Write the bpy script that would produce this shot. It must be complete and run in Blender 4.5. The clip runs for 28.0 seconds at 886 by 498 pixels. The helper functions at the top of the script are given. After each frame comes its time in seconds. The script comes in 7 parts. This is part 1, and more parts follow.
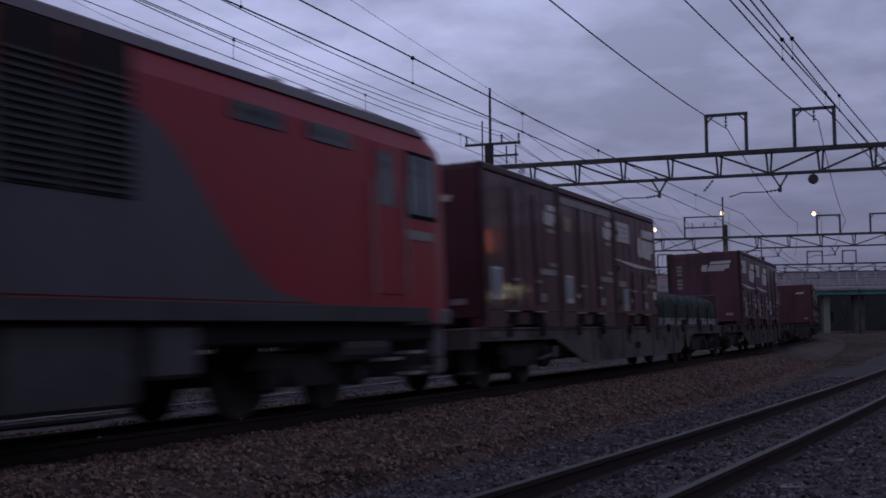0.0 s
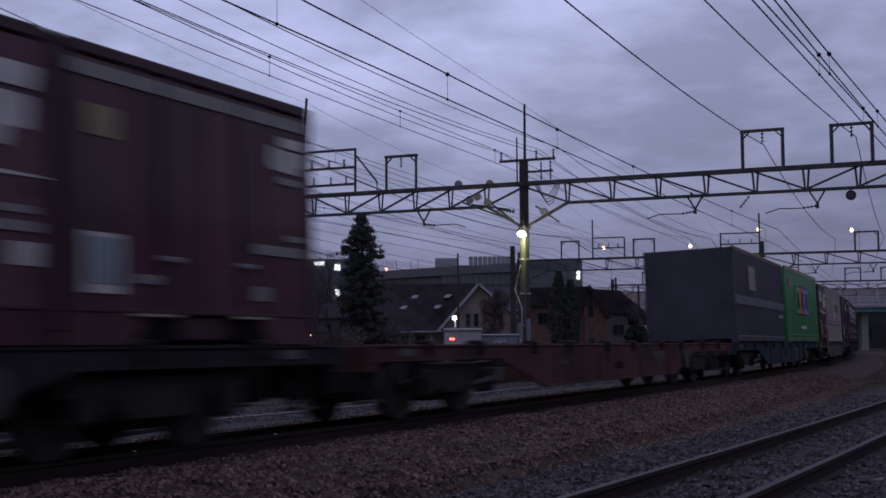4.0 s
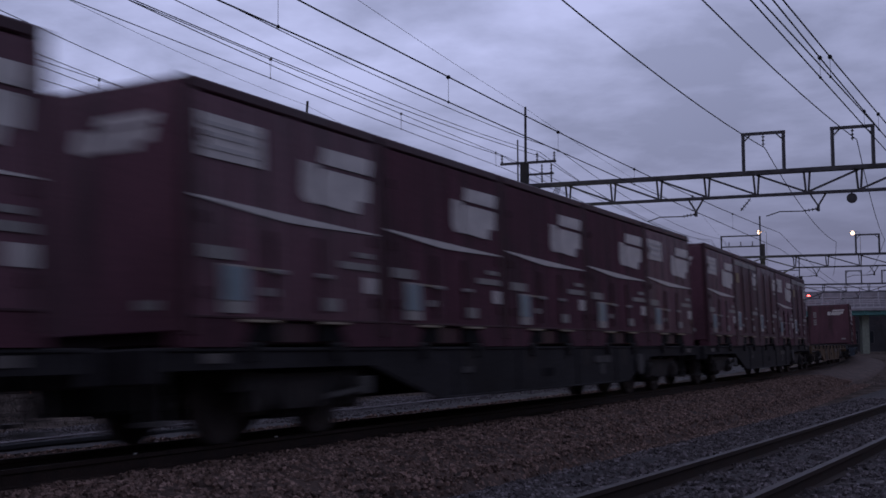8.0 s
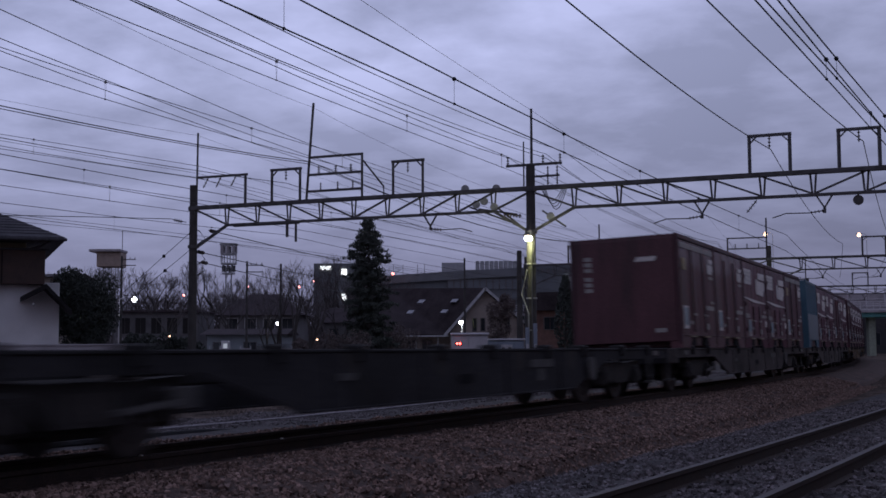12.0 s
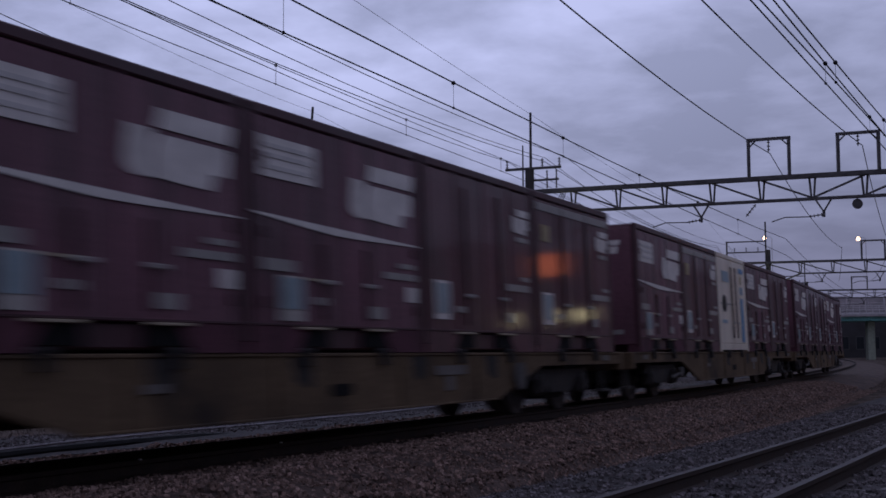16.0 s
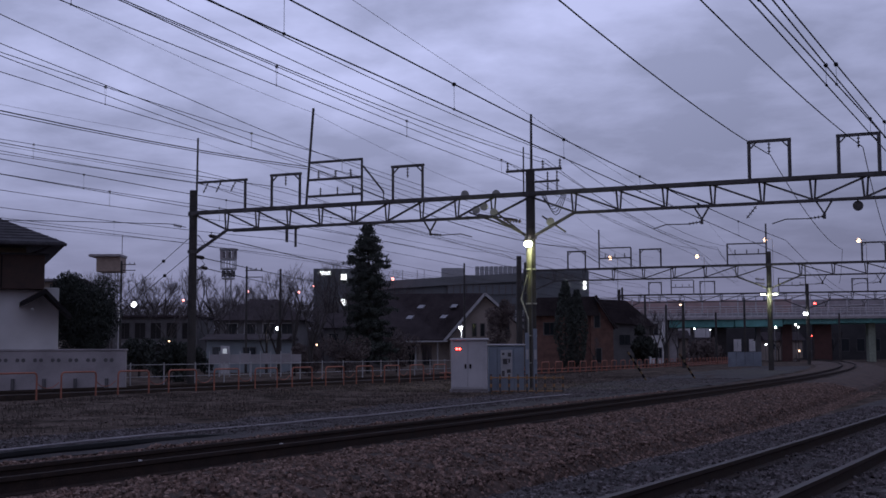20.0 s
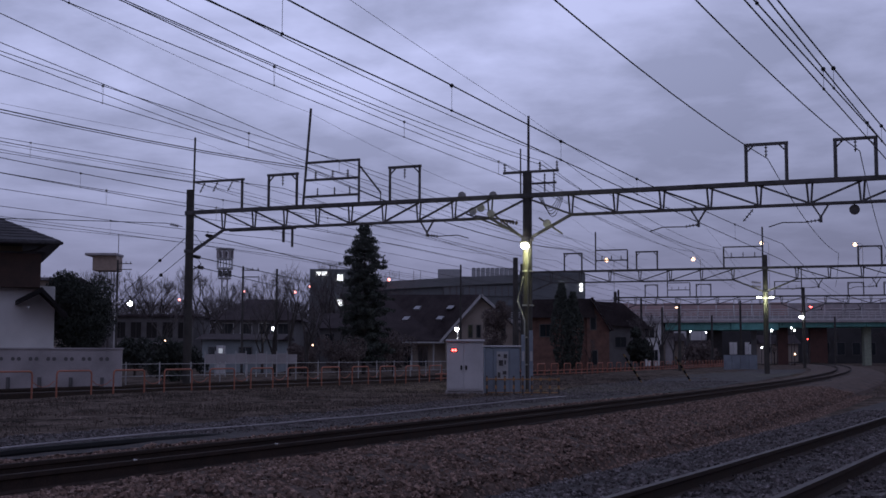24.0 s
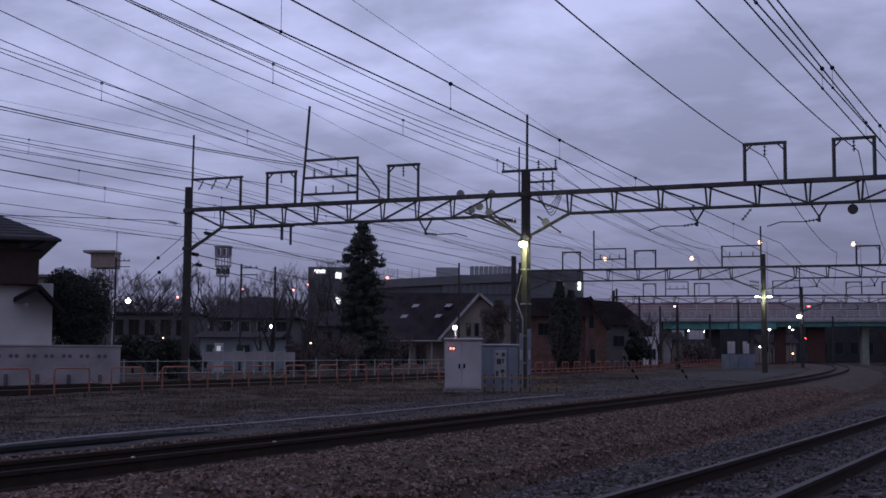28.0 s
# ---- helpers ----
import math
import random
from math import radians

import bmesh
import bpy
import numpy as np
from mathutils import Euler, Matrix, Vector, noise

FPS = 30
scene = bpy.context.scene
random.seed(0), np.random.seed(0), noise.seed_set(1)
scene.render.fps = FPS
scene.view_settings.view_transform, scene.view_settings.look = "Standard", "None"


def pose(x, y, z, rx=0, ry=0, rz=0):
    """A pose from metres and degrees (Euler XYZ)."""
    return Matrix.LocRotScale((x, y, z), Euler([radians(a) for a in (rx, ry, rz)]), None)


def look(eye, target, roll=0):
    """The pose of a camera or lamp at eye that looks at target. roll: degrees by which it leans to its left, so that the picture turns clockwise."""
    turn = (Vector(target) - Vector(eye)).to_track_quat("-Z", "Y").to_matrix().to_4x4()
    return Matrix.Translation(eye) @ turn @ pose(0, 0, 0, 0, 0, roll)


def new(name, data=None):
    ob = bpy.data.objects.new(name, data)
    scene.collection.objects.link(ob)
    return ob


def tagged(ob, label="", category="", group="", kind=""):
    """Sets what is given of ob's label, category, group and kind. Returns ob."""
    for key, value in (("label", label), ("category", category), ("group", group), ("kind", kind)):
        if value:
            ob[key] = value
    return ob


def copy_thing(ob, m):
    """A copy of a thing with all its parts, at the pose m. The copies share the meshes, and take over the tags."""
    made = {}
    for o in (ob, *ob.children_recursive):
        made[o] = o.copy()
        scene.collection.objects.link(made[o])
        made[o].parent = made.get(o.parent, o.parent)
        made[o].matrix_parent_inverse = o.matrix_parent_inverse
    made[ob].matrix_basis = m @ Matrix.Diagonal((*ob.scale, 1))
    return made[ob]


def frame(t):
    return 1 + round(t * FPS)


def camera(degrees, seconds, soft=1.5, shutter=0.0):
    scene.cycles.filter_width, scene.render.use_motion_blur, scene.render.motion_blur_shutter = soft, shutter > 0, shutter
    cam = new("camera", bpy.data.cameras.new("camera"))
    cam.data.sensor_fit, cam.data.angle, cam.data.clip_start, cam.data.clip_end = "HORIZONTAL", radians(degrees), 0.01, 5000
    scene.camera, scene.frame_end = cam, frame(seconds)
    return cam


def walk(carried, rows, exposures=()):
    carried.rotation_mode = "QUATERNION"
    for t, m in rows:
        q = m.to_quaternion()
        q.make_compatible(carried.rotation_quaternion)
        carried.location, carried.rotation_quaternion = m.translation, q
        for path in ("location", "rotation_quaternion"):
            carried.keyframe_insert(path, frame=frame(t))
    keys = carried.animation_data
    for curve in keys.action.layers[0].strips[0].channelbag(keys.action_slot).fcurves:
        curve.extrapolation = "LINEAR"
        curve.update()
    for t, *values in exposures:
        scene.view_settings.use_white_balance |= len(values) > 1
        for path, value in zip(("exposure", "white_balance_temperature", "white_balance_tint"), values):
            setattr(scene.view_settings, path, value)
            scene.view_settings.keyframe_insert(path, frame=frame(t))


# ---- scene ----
# ---- camera: on a tripod beside the line, turning slightly ----
FOCAL = 2155.0
EYE_Z = 1.025
cam = camera(2 * math.degrees(math.atan(784 / FOCAL)), 28.0, soft=1.6, shutter=0.5)
# seconds, small turn to the left and upward in steps of 1 / FOCAL, lean of the head in degrees
PAN = [
    (0, -70.6, -41.5, -0.69), (0.1, -60.6, -35.5, -0.684), (0.2, -52.6, -27.5, -0.678), (0.3, -46.6, -19.5, -0.672), (0.4, -41.6, -14.5, -0.666),
    (0.5, -36.6, -12.5, -0.66), (0.6, -31.6, -11.5, -0.654), (0.8, -20.6, -9.5, -0.642), (1, -14.8, -7.1, -0.63), (1.5, -18.3, -8.9, -0.57),
    (2, -18, -9, -0.51), (2.5, -14.2, -11.4, -0.49), (3, -13.4, -13.6, -0.47), (3.5, -9.8, -12.9, -0.47), (5.5, -10, -13.2, -0.47),
    (6, -7.6, -12.3, -0.463), (6.5, -6.7, -10.8, -0.457), (7, -7.6, -8.9, -0.45), (7.5, -7.8, -8.2, -0.44), (8, -8.4, -8.2, -0.43),
    (8.5, -6.9, -8.5, -0.42), (9, -4.7, -7.7, -0.41), (9.5, -2.7, -6.7, -0.408), (10, -1.7, -6.2, -0.407), (10.5, -0.1, -5.8, -0.405),
    (11, 0.7, -5.5, -0.403), (11.5, 0.7, -5.5, -0.402), (12, 1.9, -4.9, -0.4), (12.5, 1.1, -4.5, -0.402), (14.5, 0.9, -0, -0.408),
    (15, 2.2, 0.6, -0.41), (15.5, 0.9, 1.9, -0.407), (16, 0.6, 2, -0.404), (16.5, 0.8, 2, -0.401), (17, 3, 2.1, -0.399),
    (17.5, 4.9, 1.3, -0.396), (18, 5.2, 2.1, -0.393), (18.5, 4.8, 1.3, -0.39), (19, 3.2, 1.6, -0.365), (19.5, 1.9, 3.1, -0.34),
    (20, 1.4, 4.5, -0.34), (20.5, -0.2, 6.2, -0.285), (21, -1.8, 7.1, -0.23), (21.5, -2.2, 7.4, -0.18), (23.5, -4.8, 7, -0.02),
    (24, -4.6, 6.5, 0.025), (24.5, -4.6, 6.2, 0.07), (25, -5, 4, 0.12), (25.5, -4.8, 3.8, 0.15), (26, -5.6, 4.3, 0.18),
    (26.5, -6.2, 4.1, 0.185), (27, -7.9, 3.8, 0.19), (27.5, -7.8, 3.4, 0.195), (28, -7.5, 3.5, 0.2),
]
walk(cam, [(t, pose(0, 0, EYE_Z, 90 + 4.778 + math.degrees(b / FOCAL), 0, math.degrees(a / FOCAL)) @ pose(0, 0, 0, 0, 0, 0.14 + c))
           for t, a, b, c in PAN],
     exposures=[(0, -0.16), (0.5, -0.16), (3, -0.1), (9, -0.05), (18, 0.0), (20, 0.0), (28, 0.05)])

# ---- sky and light: overcast dusk ----
world = bpy.data.worlds.new("dusk_sky")
scene.world = world
world.use_nodes = True
wn, wl = world.node_tree.nodes, world.node_tree.links
wn.clear()
w_out = wn.new("ShaderNodeOutputWorld")
w_bg = wn.new("ShaderNodeBackground")
w_sky = wn.new("ShaderNodeTexSky")
w_sky.sky_type = "NISHITA"
w_sky.sun_disc = False
w_sky.sun_elevation = radians(2)
w_sky.sun_rotation = radians(200)
w_co = wn.new("ShaderNodeTexCoord")
w_sep = wn.new("ShaderNodeSeparateXYZ")
wl.new(w_co.outputs["Generated"], w_sep.inputs[0])


def wmath(op, a, b):
    n = wn.new("ShaderNodeMath")
    n.operation = op
    for i, v in enumerate((a, b)):
        if isinstance(v, (int, float)):
            n.inputs[i].default_value = v
        else:
            wl.new(v, n.inputs[i])
    return n.outputs[0]


# a flat cloud layer seen from below
w_h = wmath("ADD", wmath("MAXIMUM", w_sep.outputs[2], 0.0), 0.16)
w_vec = wn.new("ShaderNodeCombineXYZ")
wl.new(wmath("DIVIDE", w_sep.outputs[0], w_h), w_vec.inputs[0])
wl.new(wmath("DIVIDE", w_sep.outputs[1], w_h), w_vec.inputs[1])


def wnoise(scale, detail, rough, dist):
    n = wn.new("ShaderNodeTexNoise")
    n.inputs["Scale"].default_value = scale
    n.inputs["Detail"].default_value = detail
    n.inputs["Roughness"].default_value = rough
    n.inputs["Distortion"].default_value = dist
    wl.new(w_vec.outputs[0], n.inputs["Vector"])
    return n.outputs["Fac"]


w_big = wnoise(0.75, 3.0, 0.5, 0.2)
w_fine = wnoise(2.6, 6.0, 0.55, 0.15)
w_mix = wmath("ADD", wmath("MULTIPLY", w_big, 0.42), wmath("MULTIPLY", w_fine, 0.58))
w_ramp = wn.new("ShaderNodeValToRGB")
w_ramp.color_ramp.elements[0].position, w_ramp.color_ramp.elements[0].color = 0.42, (0.30, 0.325, 0.525, 1)
w_ramp.color_ramp.elements[1].position, w_ramp.color_ramp.elements[1].color = 0.59, (0.5, 0.535, 0.85, 1)
wl.new(w_mix, w_ramp.inputs[0])
# the layer thins to a duller band low down
w_low = wn.new("ShaderNodeMixRGB")
w_low.inputs[1].default_value = (0.178, 0.19, 0.335, 1)
wl.new(wmath("MINIMUM", wmath("MULTIPLY", wmath("MAXIMUM", w_sep.outputs[2], 0.0), 4.4), 1.0), w_low.inputs[0])
wl.new(w_ramp.outputs[0], w_low.inputs[2])
w_add = wn.new("ShaderNodeMixRGB")
w_add.blend_type = "ADD"
w_add.inputs[0].default_value = 0.012
wl.new(w_low.outputs[0], w_add.inputs[1])
wl.new(w_sky.outputs[0], w_add.inputs[2])
wl.new(w_add.outputs[0], w_bg.inputs[0])
# the last daylight comes from the west, low down; the rest of the dome is far into dusk
w_dot = wn.new("ShaderNodeVectorMath")
w_dot.operation = "DOT_PRODUCT"
wl.new(w_co.outputs["Generated"], w_dot.inputs[0])
w_dot.inputs[1].default_value = Vector((-0.14, 0.84, 0.5)).normalized()
w_fall = wmath("POWER", wmath("MULTIPLY", wmath("ADD", w_dot.outputs["Value"], 1.0), 0.5), 10.0)
wl.new(wmath("ADD", wmath("MULTIPLY", w_fall, 0.75), 0.47), w_bg.inputs[1])
wl.new(w_bg.outputs[0], w_out.inputs[0])

sun = new("sun", bpy.data.lights.new("sun", "SUN"))
sun.data.energy, sun.data.angle, sun.data.color = 0.02, radians(40), (1.0, 0.86, 0.78)
sun.matrix_world = look((0, 0, 60), (18, 52, 0))

# ---- materials ----
MATS = {}


def mat(name, base, rough=0.7, var=0.25, scale=3.0, fine=40.0, bump=0.15, metal=0.0, dirt=None, spread=0.0, spec=0.5, coat=0.0, pieces=0.0, streak=0.0):
    """A painted, stained or mineral surface: two scales of noise in colour and relief."""
    if name in MATS:
        return MATS[name]
    m = bpy.data.materials.new(name)
    m.use_nodes = True
    n, l = m.node_tree.nodes, m.node_tree.links
    b = n["Principled BSDF"]
    b.inputs["Roughness"].default_value, b.inputs["Metallic"].default_value = rough, metal
    b.inputs["Specular IOR Level"].default_value = spec
    b.inputs["Coat Weight"].default_value, b.inputs["Coat Roughness"].default_value = coat, 0.07
    co = n.new("ShaderNodeTexCoord")
    big, small = n.new("ShaderNodeTexNoise"), n.new("ShaderNodeTexNoise")
    for t, s, d in ((big, scale, 5.0), (small, fine, 3.0)):
        t.inputs["Scale"].default_value, t.inputs["Detail"].default_value = s, d
        l.new(co.outputs["Object"], t.inputs["Vector"])
    if streak:
        # rain streaks: the broad stains are drawn out downwards
        run = n.new("ShaderNodeVectorMath")
        run.operation = "MULTIPLY"
        run.inputs[1].default_value = (1.0, 1.0, streak)
        l.new(co.outputs["Object"], run.inputs[0])
        l.new(run.outputs[0], big.inputs["Vector"])
    ramp = n.new("ShaderNodeValToRGB")
    dark = dirt or tuple(c * (1 - var) for c in base)
    lite = tuple(min(1, c * (1 + var)) for c in base)
    ramp.color_ramp.elements[0].position, ramp.color_ramp.elements[0].color = 0.32, (*dark, 1)
    ramp.color_ramp.elements[1].position, ramp.color_ramp.elements[1].color = 0.7, (*lite, 1)
    mid = ramp.color_ramp.elements.new(0.48)
    mid.color = (*base, 1)
    l.new(big.outputs["Fac"], ramp.inputs[0])
    mul = n.new("ShaderNodeMixRGB")
    mul.blend_type = "OVERLAY"
    mul.inputs[0].default_value = min(1.0, var * 1.5)
    l.new(ramp.outputs[0], mul.inputs[1])
    l.new(small.outputs["Fac"], mul.inputs[2])
    col = mul.outputs[0]
    if spread:
        info, hsv, mr = n.new("ShaderNodeObjectInfo"), n.new("ShaderNodeHueSaturation"), n.new("ShaderNodeMapRange")
        mr.inputs["To Min"].default_value, mr.inputs["To Max"].default_value = 1 - spread, 1 + spread
        l.new(info.outputs["Random"], mr.inputs["Value"])
        l.new(mr.outputs[0], hsv.inputs["Value"])
        l.new(col, hsv.inputs["Color"])
        col = hsv.outputs[0]
    if pieces:
        geo, hv, pr = n.new("ShaderNodeNewGeometry"), n.new("ShaderNodeHueSaturation"), n.new("ShaderNodeMapRange")
        pr.inputs["To Min"].default_value, pr.inputs["To Max"].default_value = 1 - pieces, 1 + pieces
        l.new(geo.outputs["Random Per Island"], pr.inputs["Value"])
        l.new(pr.outputs[0], hv.inputs["Value"])
        l.new(col, hv.inputs["Color"])
        col = hv.outputs[0]
    l.new(col, b.inputs["Base Color"])
    rr = n.new("ShaderNodeMapRange")
    rr.inputs["To Min"].default_value, rr.inputs["To Max"].default_value = max(0.05, rough - 0.3 * rough), min(1, rough + 0.3 * rough)
    l.new(big.outputs["Fac"], rr.inputs["Value"])
    l.new(rr.outputs[0], b.inputs["Roughness"])
    if bump:
        bp = n.new("ShaderNodeBump")
        bp.inputs["Strength"].default_value, bp.inputs["Distance"].default_value = bump, 0.02
        l.new(small.outputs["Fac"], bp.inputs["Height"])
        l.new(bp.outputs[0], b.inputs["Normal"])
    MATS[name] = m
    return m


def glow(name, colour, strength):
    if name in MATS:
        return MATS[name]
    m = bpy.data.materials.new(name)
    m.use_nodes = True
    b = m.node_tree.nodes["Principled BSDF"]
    b.inputs["Base Color"].default_value = (0.8, 0.8, 0.8, 1)
    b.inputs["Emission Color"].default_value = (*colour, 1)
    b.inputs["Emission Strength"].default_value = strength
    MATS[name] = m
    return m


def glass(name, tint=(0.03, 0.035, 0.04)):
    if name in MATS:
        return MATS[name]
    m = bpy.data.materials.new(name)
    m.use_nodes = True
    b = m.node_tree.nodes["Principled BSDF"]
    b.inputs["Base Color"].default_value = (*tint, 1)
    b.inputs["Roughness"].default_value = 0.06
    b.inputs["Specular IOR Level"].default_value = 0.8
    MATS[name] = m
    return m


# ---- mesh building ----
class Shape:
    """Collects the corners and faces of one mesh."""

    def __init__(self):
        self.v, self.f = [], []

    def add(self, verts, faces, m=None):
        k = len(self.v)
        if m is not None:
            verts = [m @ Vector(p) for p in verts]
        self.v.extend([tuple(p) for p in verts])
        self.f.extend([tuple(i + k for i in f) for f in faces])
        return self

    def box(self, x0, x1, y0, y1, z0, z1, c=0.0, m=None):
        cx, cy, cz = (x0 + x1) / 2, (y0 + y1) / 2, (z0 + z1) / 2
        hx, hy, hz = abs(x1 - x0) / 2, abs(y1 - y0) / 2, abs(z1 - z0) / 2
        if c <= 0:
            v = [(cx + a * hx, cy + b * hy, cz + d * hz) for a in (-1, 1) for b in (-1, 1) for d in (-1, 1)]
            f = [(0, 1, 3, 2), (4, 6, 7, 5), (0, 4, 5, 1), (2, 3, 7, 6), (0, 2, 6, 4), (1, 5, 7, 3)]
            return self.add(v, f, m)
        c = min(c, hx * 0.9, hy * 0.9, hz * 0.9)
        v, idx = [], {}
        for a in (-1, 1):
            for b in (-1, 1):
                for d in (-1, 1):
                    for ax in range(3):
                        q = [hx - c, hy - c, hz - c]
                        q[ax] += c
                        idx[a, b, d, ax] = len(v)
                        v.append((cx + a * q[0], cy + b * q[1], cz + d * q[2]))
        f = []
        S = (-1, 1)
        for a in S:
            f.append([idx[a, -1, -1, 0], idx[a, 1, -1, 0], idx[a, 1, 1, 0], idx[a, -1, 1, 0]])
            f.append([idx[-1, a, -1, 1], idx[1, a, -1, 1], idx[1, a, 1, 1], idx[-1, a, 1, 1]])
            f.append([idx[-1, -1, a, 2], idx[1, -1, a, 2], idx[1, 1, a, 2], idx[-1, 1, a, 2]])
            for b in S:
                f.append([idx[a, b, -1, 0], idx[a, b, 1, 0], idx[a, b, 1, 1], idx[a, b, -1, 1]])
                f.append([idx[a, -1, b, 0], idx[a, 1, b, 0], idx[a, 1, b, 2], idx[a, -1, b, 2]])
                f.append([idx[-1, a, b, 1], idx[1, a, b, 1], idx[1, a, b, 2], idx[-1, a, b, 2]])
                for d in S:
                    f.append([idx[a, b, d, 0], idx[a, b, d, 1], idx[a, b, d, 2]])
        o = Vector((cx, cy, cz))
        out = []
        for q in f:
            p = [Vector(v[i]) for i in q]
            nn = (p[1] - p[0]).cross(p[2] - p[0])
            mid = sum(p, Vector()) / len(p)
            out.append(q if nn.dot(mid - o) > 0 else q[::-1])
        return self.add(v, out, m)

    def rod(self, p, q, r, n=6, r2=None, cap=True):
        p, q = Vector(p), Vector(q)
        d = (q - p)
        if d.length < 1e-6:
            return self
        t = d.to_track_quat("Z", "Y").to_matrix()
        r2 = r if r2 is None else r2
        v = [p + t @ Vector((r * math.cos(a), r * math.sin(a), 0)) for a in [2 * math.pi * i / n for i in range(n)]]
        v += [q + t @ Vector((r2 * math.cos(a), r2 * math.sin(a), 0)) for a in [2 * math.pi * i / n for i in range(n)]]
        f = [(i, (i + 1) % n, n + (i + 1) % n, n + i) for i in range(n)]
        if cap:
            f += [tuple(range(n))[::-1], tuple(range(n, 2 * n))]
        return self.add(v, f)

    def bar(self, p, q, w, h, up=(0, 0, 1)):
        """A rectangular bar from p to q; h along up, w across."""
        p, q = Vector(p), Vector(q)
        d = (q - p).normalized()
        a = d.cross(Vector(up))
        a = a.normalized() if a.length > 1e-4 else Vector((1, 0, 0))
        b = a.cross(d)
        v = [o + a * (i * w / 2) + b * (j * h / 2) for o in (p, q) for i, j in ((-1, -1), (1, -1), (1, 1), (-1, 1))]
        return self.add(v, [(3, 2, 1, 0), (4, 5, 6, 7), (0, 1, 5, 4), (1, 2, 6, 5), (2, 3, 7, 6), (3, 0, 4, 7)])

    def prism(self, pts, a0, a1, axis="y", m=None):
        """A polygon pushed out along an axis: pts are (x, z) for y, (y, z) for x, (x, y) for z."""
        put = {"y": lambda p, a: (p[0], a, p[1]), "x": lambda p, a: (a, p[0], p[1]), "z": lambda p, a: (p[0], p[1], a)}[axis]
        n = len(pts)
        v = [put(p, a0) for p in pts] + [put(p, a1) for p in pts]
        f = [tuple(range(n)), tuple(range(2 * n - 1, n - 1, -1))] + [(i, n + i, n + (i + 1) % n, (i + 1) % n) for i in range(n)]
        return self.add(v, f, m)

    def sweep(self, pts, r, n=5):
        """A thin tube along a line of points."""
        pts = [Vector(p) for p in pts]
        v, f = [], []
        for i, p in enumerate(pts):
            d = pts[min(i + 1, len(pts) - 1)] - pts[max(i - 1, 0)]
            t = d.to_track_quat("Z", "Y").to_matrix()
            v += [p + t @ Vector((r * math.cos(2 * math.pi * j / n), r * math.sin(2 * math.pi * j / n), 0)) for j in range(n)]
            if i:
                k = (i - 1) * n
                f += [(k + j, k + (j + 1) % n, k + n + (j + 1) % n, k + n + j) for j in range(n)]
        return self.add(v, f)

    def disc(self, c, axis, r, thick, n=14):
        a = Vector(axis).normalized() * (thick / 2)
        return self.rod(Vector(c) - a, Vector(c) + a, r, n)

    def ball(self, c, r, n=8, k=5):
        v = [(c[0], c[1], c[2] - r)]
        f = []
        for i in range(1, k):
            ph = -math.pi / 2 + math.pi * i / k
            v += [(c[0] + r * math.cos(ph) * math.cos(2 * math.pi * j / n), c[1] + r * math.cos(ph) * math.sin(2 * math.pi * j / n), c[2] + r * math.sin(ph)) for j in range(n)]
        v.append((c[0], c[1], c[2] + r))
        for j in range(n):
            f.append((0, 1 + (j + 1) % n, 1 + j))
            for i in range(k - 2):
                a = 1 + i * n
                f.append((a + j, a + (j + 1) % n, a + n + (j + 1) % n, a + n + j))
            a = 1 + (k - 2) * n
            f.append((a + j, a + (j + 1) % n, len(v) - 1))
        return self.add(v, f)

    def mesh(self, name, material, smooth=False):
        me = bpy.data.meshes.new(name)
        me.from_pydata(self.v, [], self.f)
        if not isinstance(material, (list, tuple)):
            material = [material]
        for x in material:
            me.materials.append(x)
        if smooth:
            me.polygons.foreach_set("use_smooth", [True] * len(me.polygons))
        me.update()
        return me


def part(name, shape, material, parent=None, label="", smooth=False, m=None):
    me = shape if isinstance(shape, bpy.types.Mesh) else shape.mesh(name, material, smooth)
    ob = new(name, me)
    if parent is not None:
        ob.parent = parent
    if m is not None:
        ob.matrix_basis = m
    if label:
        ob["label"] = label
    return ob


def thing(name, label, category, group="", kind="", m=None):
    ob = new(name)
    ob.empty_display_size = 0.2
    tagged(ob, label, category, group, kind)
    if m is not None:
        ob.matrix_basis = m
    return ob


# ---- the line: one long left-hand curve ----
LINE_X, LINE_Y, LINE_TH, LINE_R, CANT = -2.05, 14.0, 0.45278, 714.4, 0.037


def centre(s):
    """Track centre s metres along the curve, and its heading."""
    th = LINE_TH - s / LINE_R
    return LINE_X + LINE_R * (math.cos(th) - math.cos(LINE_TH)), LINE_Y + LINE_R * (math.sin(LINE_TH) - math.sin(th)), th


def at(s, k, z):
    """A place s along the line, k metres beyond its centre (away from the viewer), z above the rail."""
    x, y, th = centre(s)
    return Vector((x - k * math.cos(th), y + k * math.sin(th), z))


def axes(s, k=0.0, z=0.0):
    """The pose of a thing there: its x runs along the line, its y away from the viewer."""
    th = centre(s)[2]
    p = at(s, k, z)
    return pose(p.x, p.y, p.z, 0, 0, 90 - math.degrees(th))


def rise(s):
    """The rail's height s metres along the curve: it falls gently away from the viewer."""
    return 0.05 * max(0.0, 1 - max(s, -30.0) / 45.0)


def running(s0, s1, lift=0.0):
    """The pose of a vehicle carried by the track at s0 and s1, leaning with the cant."""
    a, b = at(s0, 0, rise(s0)), at(s1, 0, rise(s1))
    d = b - a
    o = (a + b) / 2
    m = pose(o.x, o.y, o.z, 0, -math.degrees(math.atan2(d.z, math.hypot(d.x, d.y))), math.degrees(math.atan2(d.y, d.x)))
    return m @ pose(0, -0.533, 0) @ pose(0, 0, 0, -math.degrees(CANT)) @ pose(0, 0.533, lift)


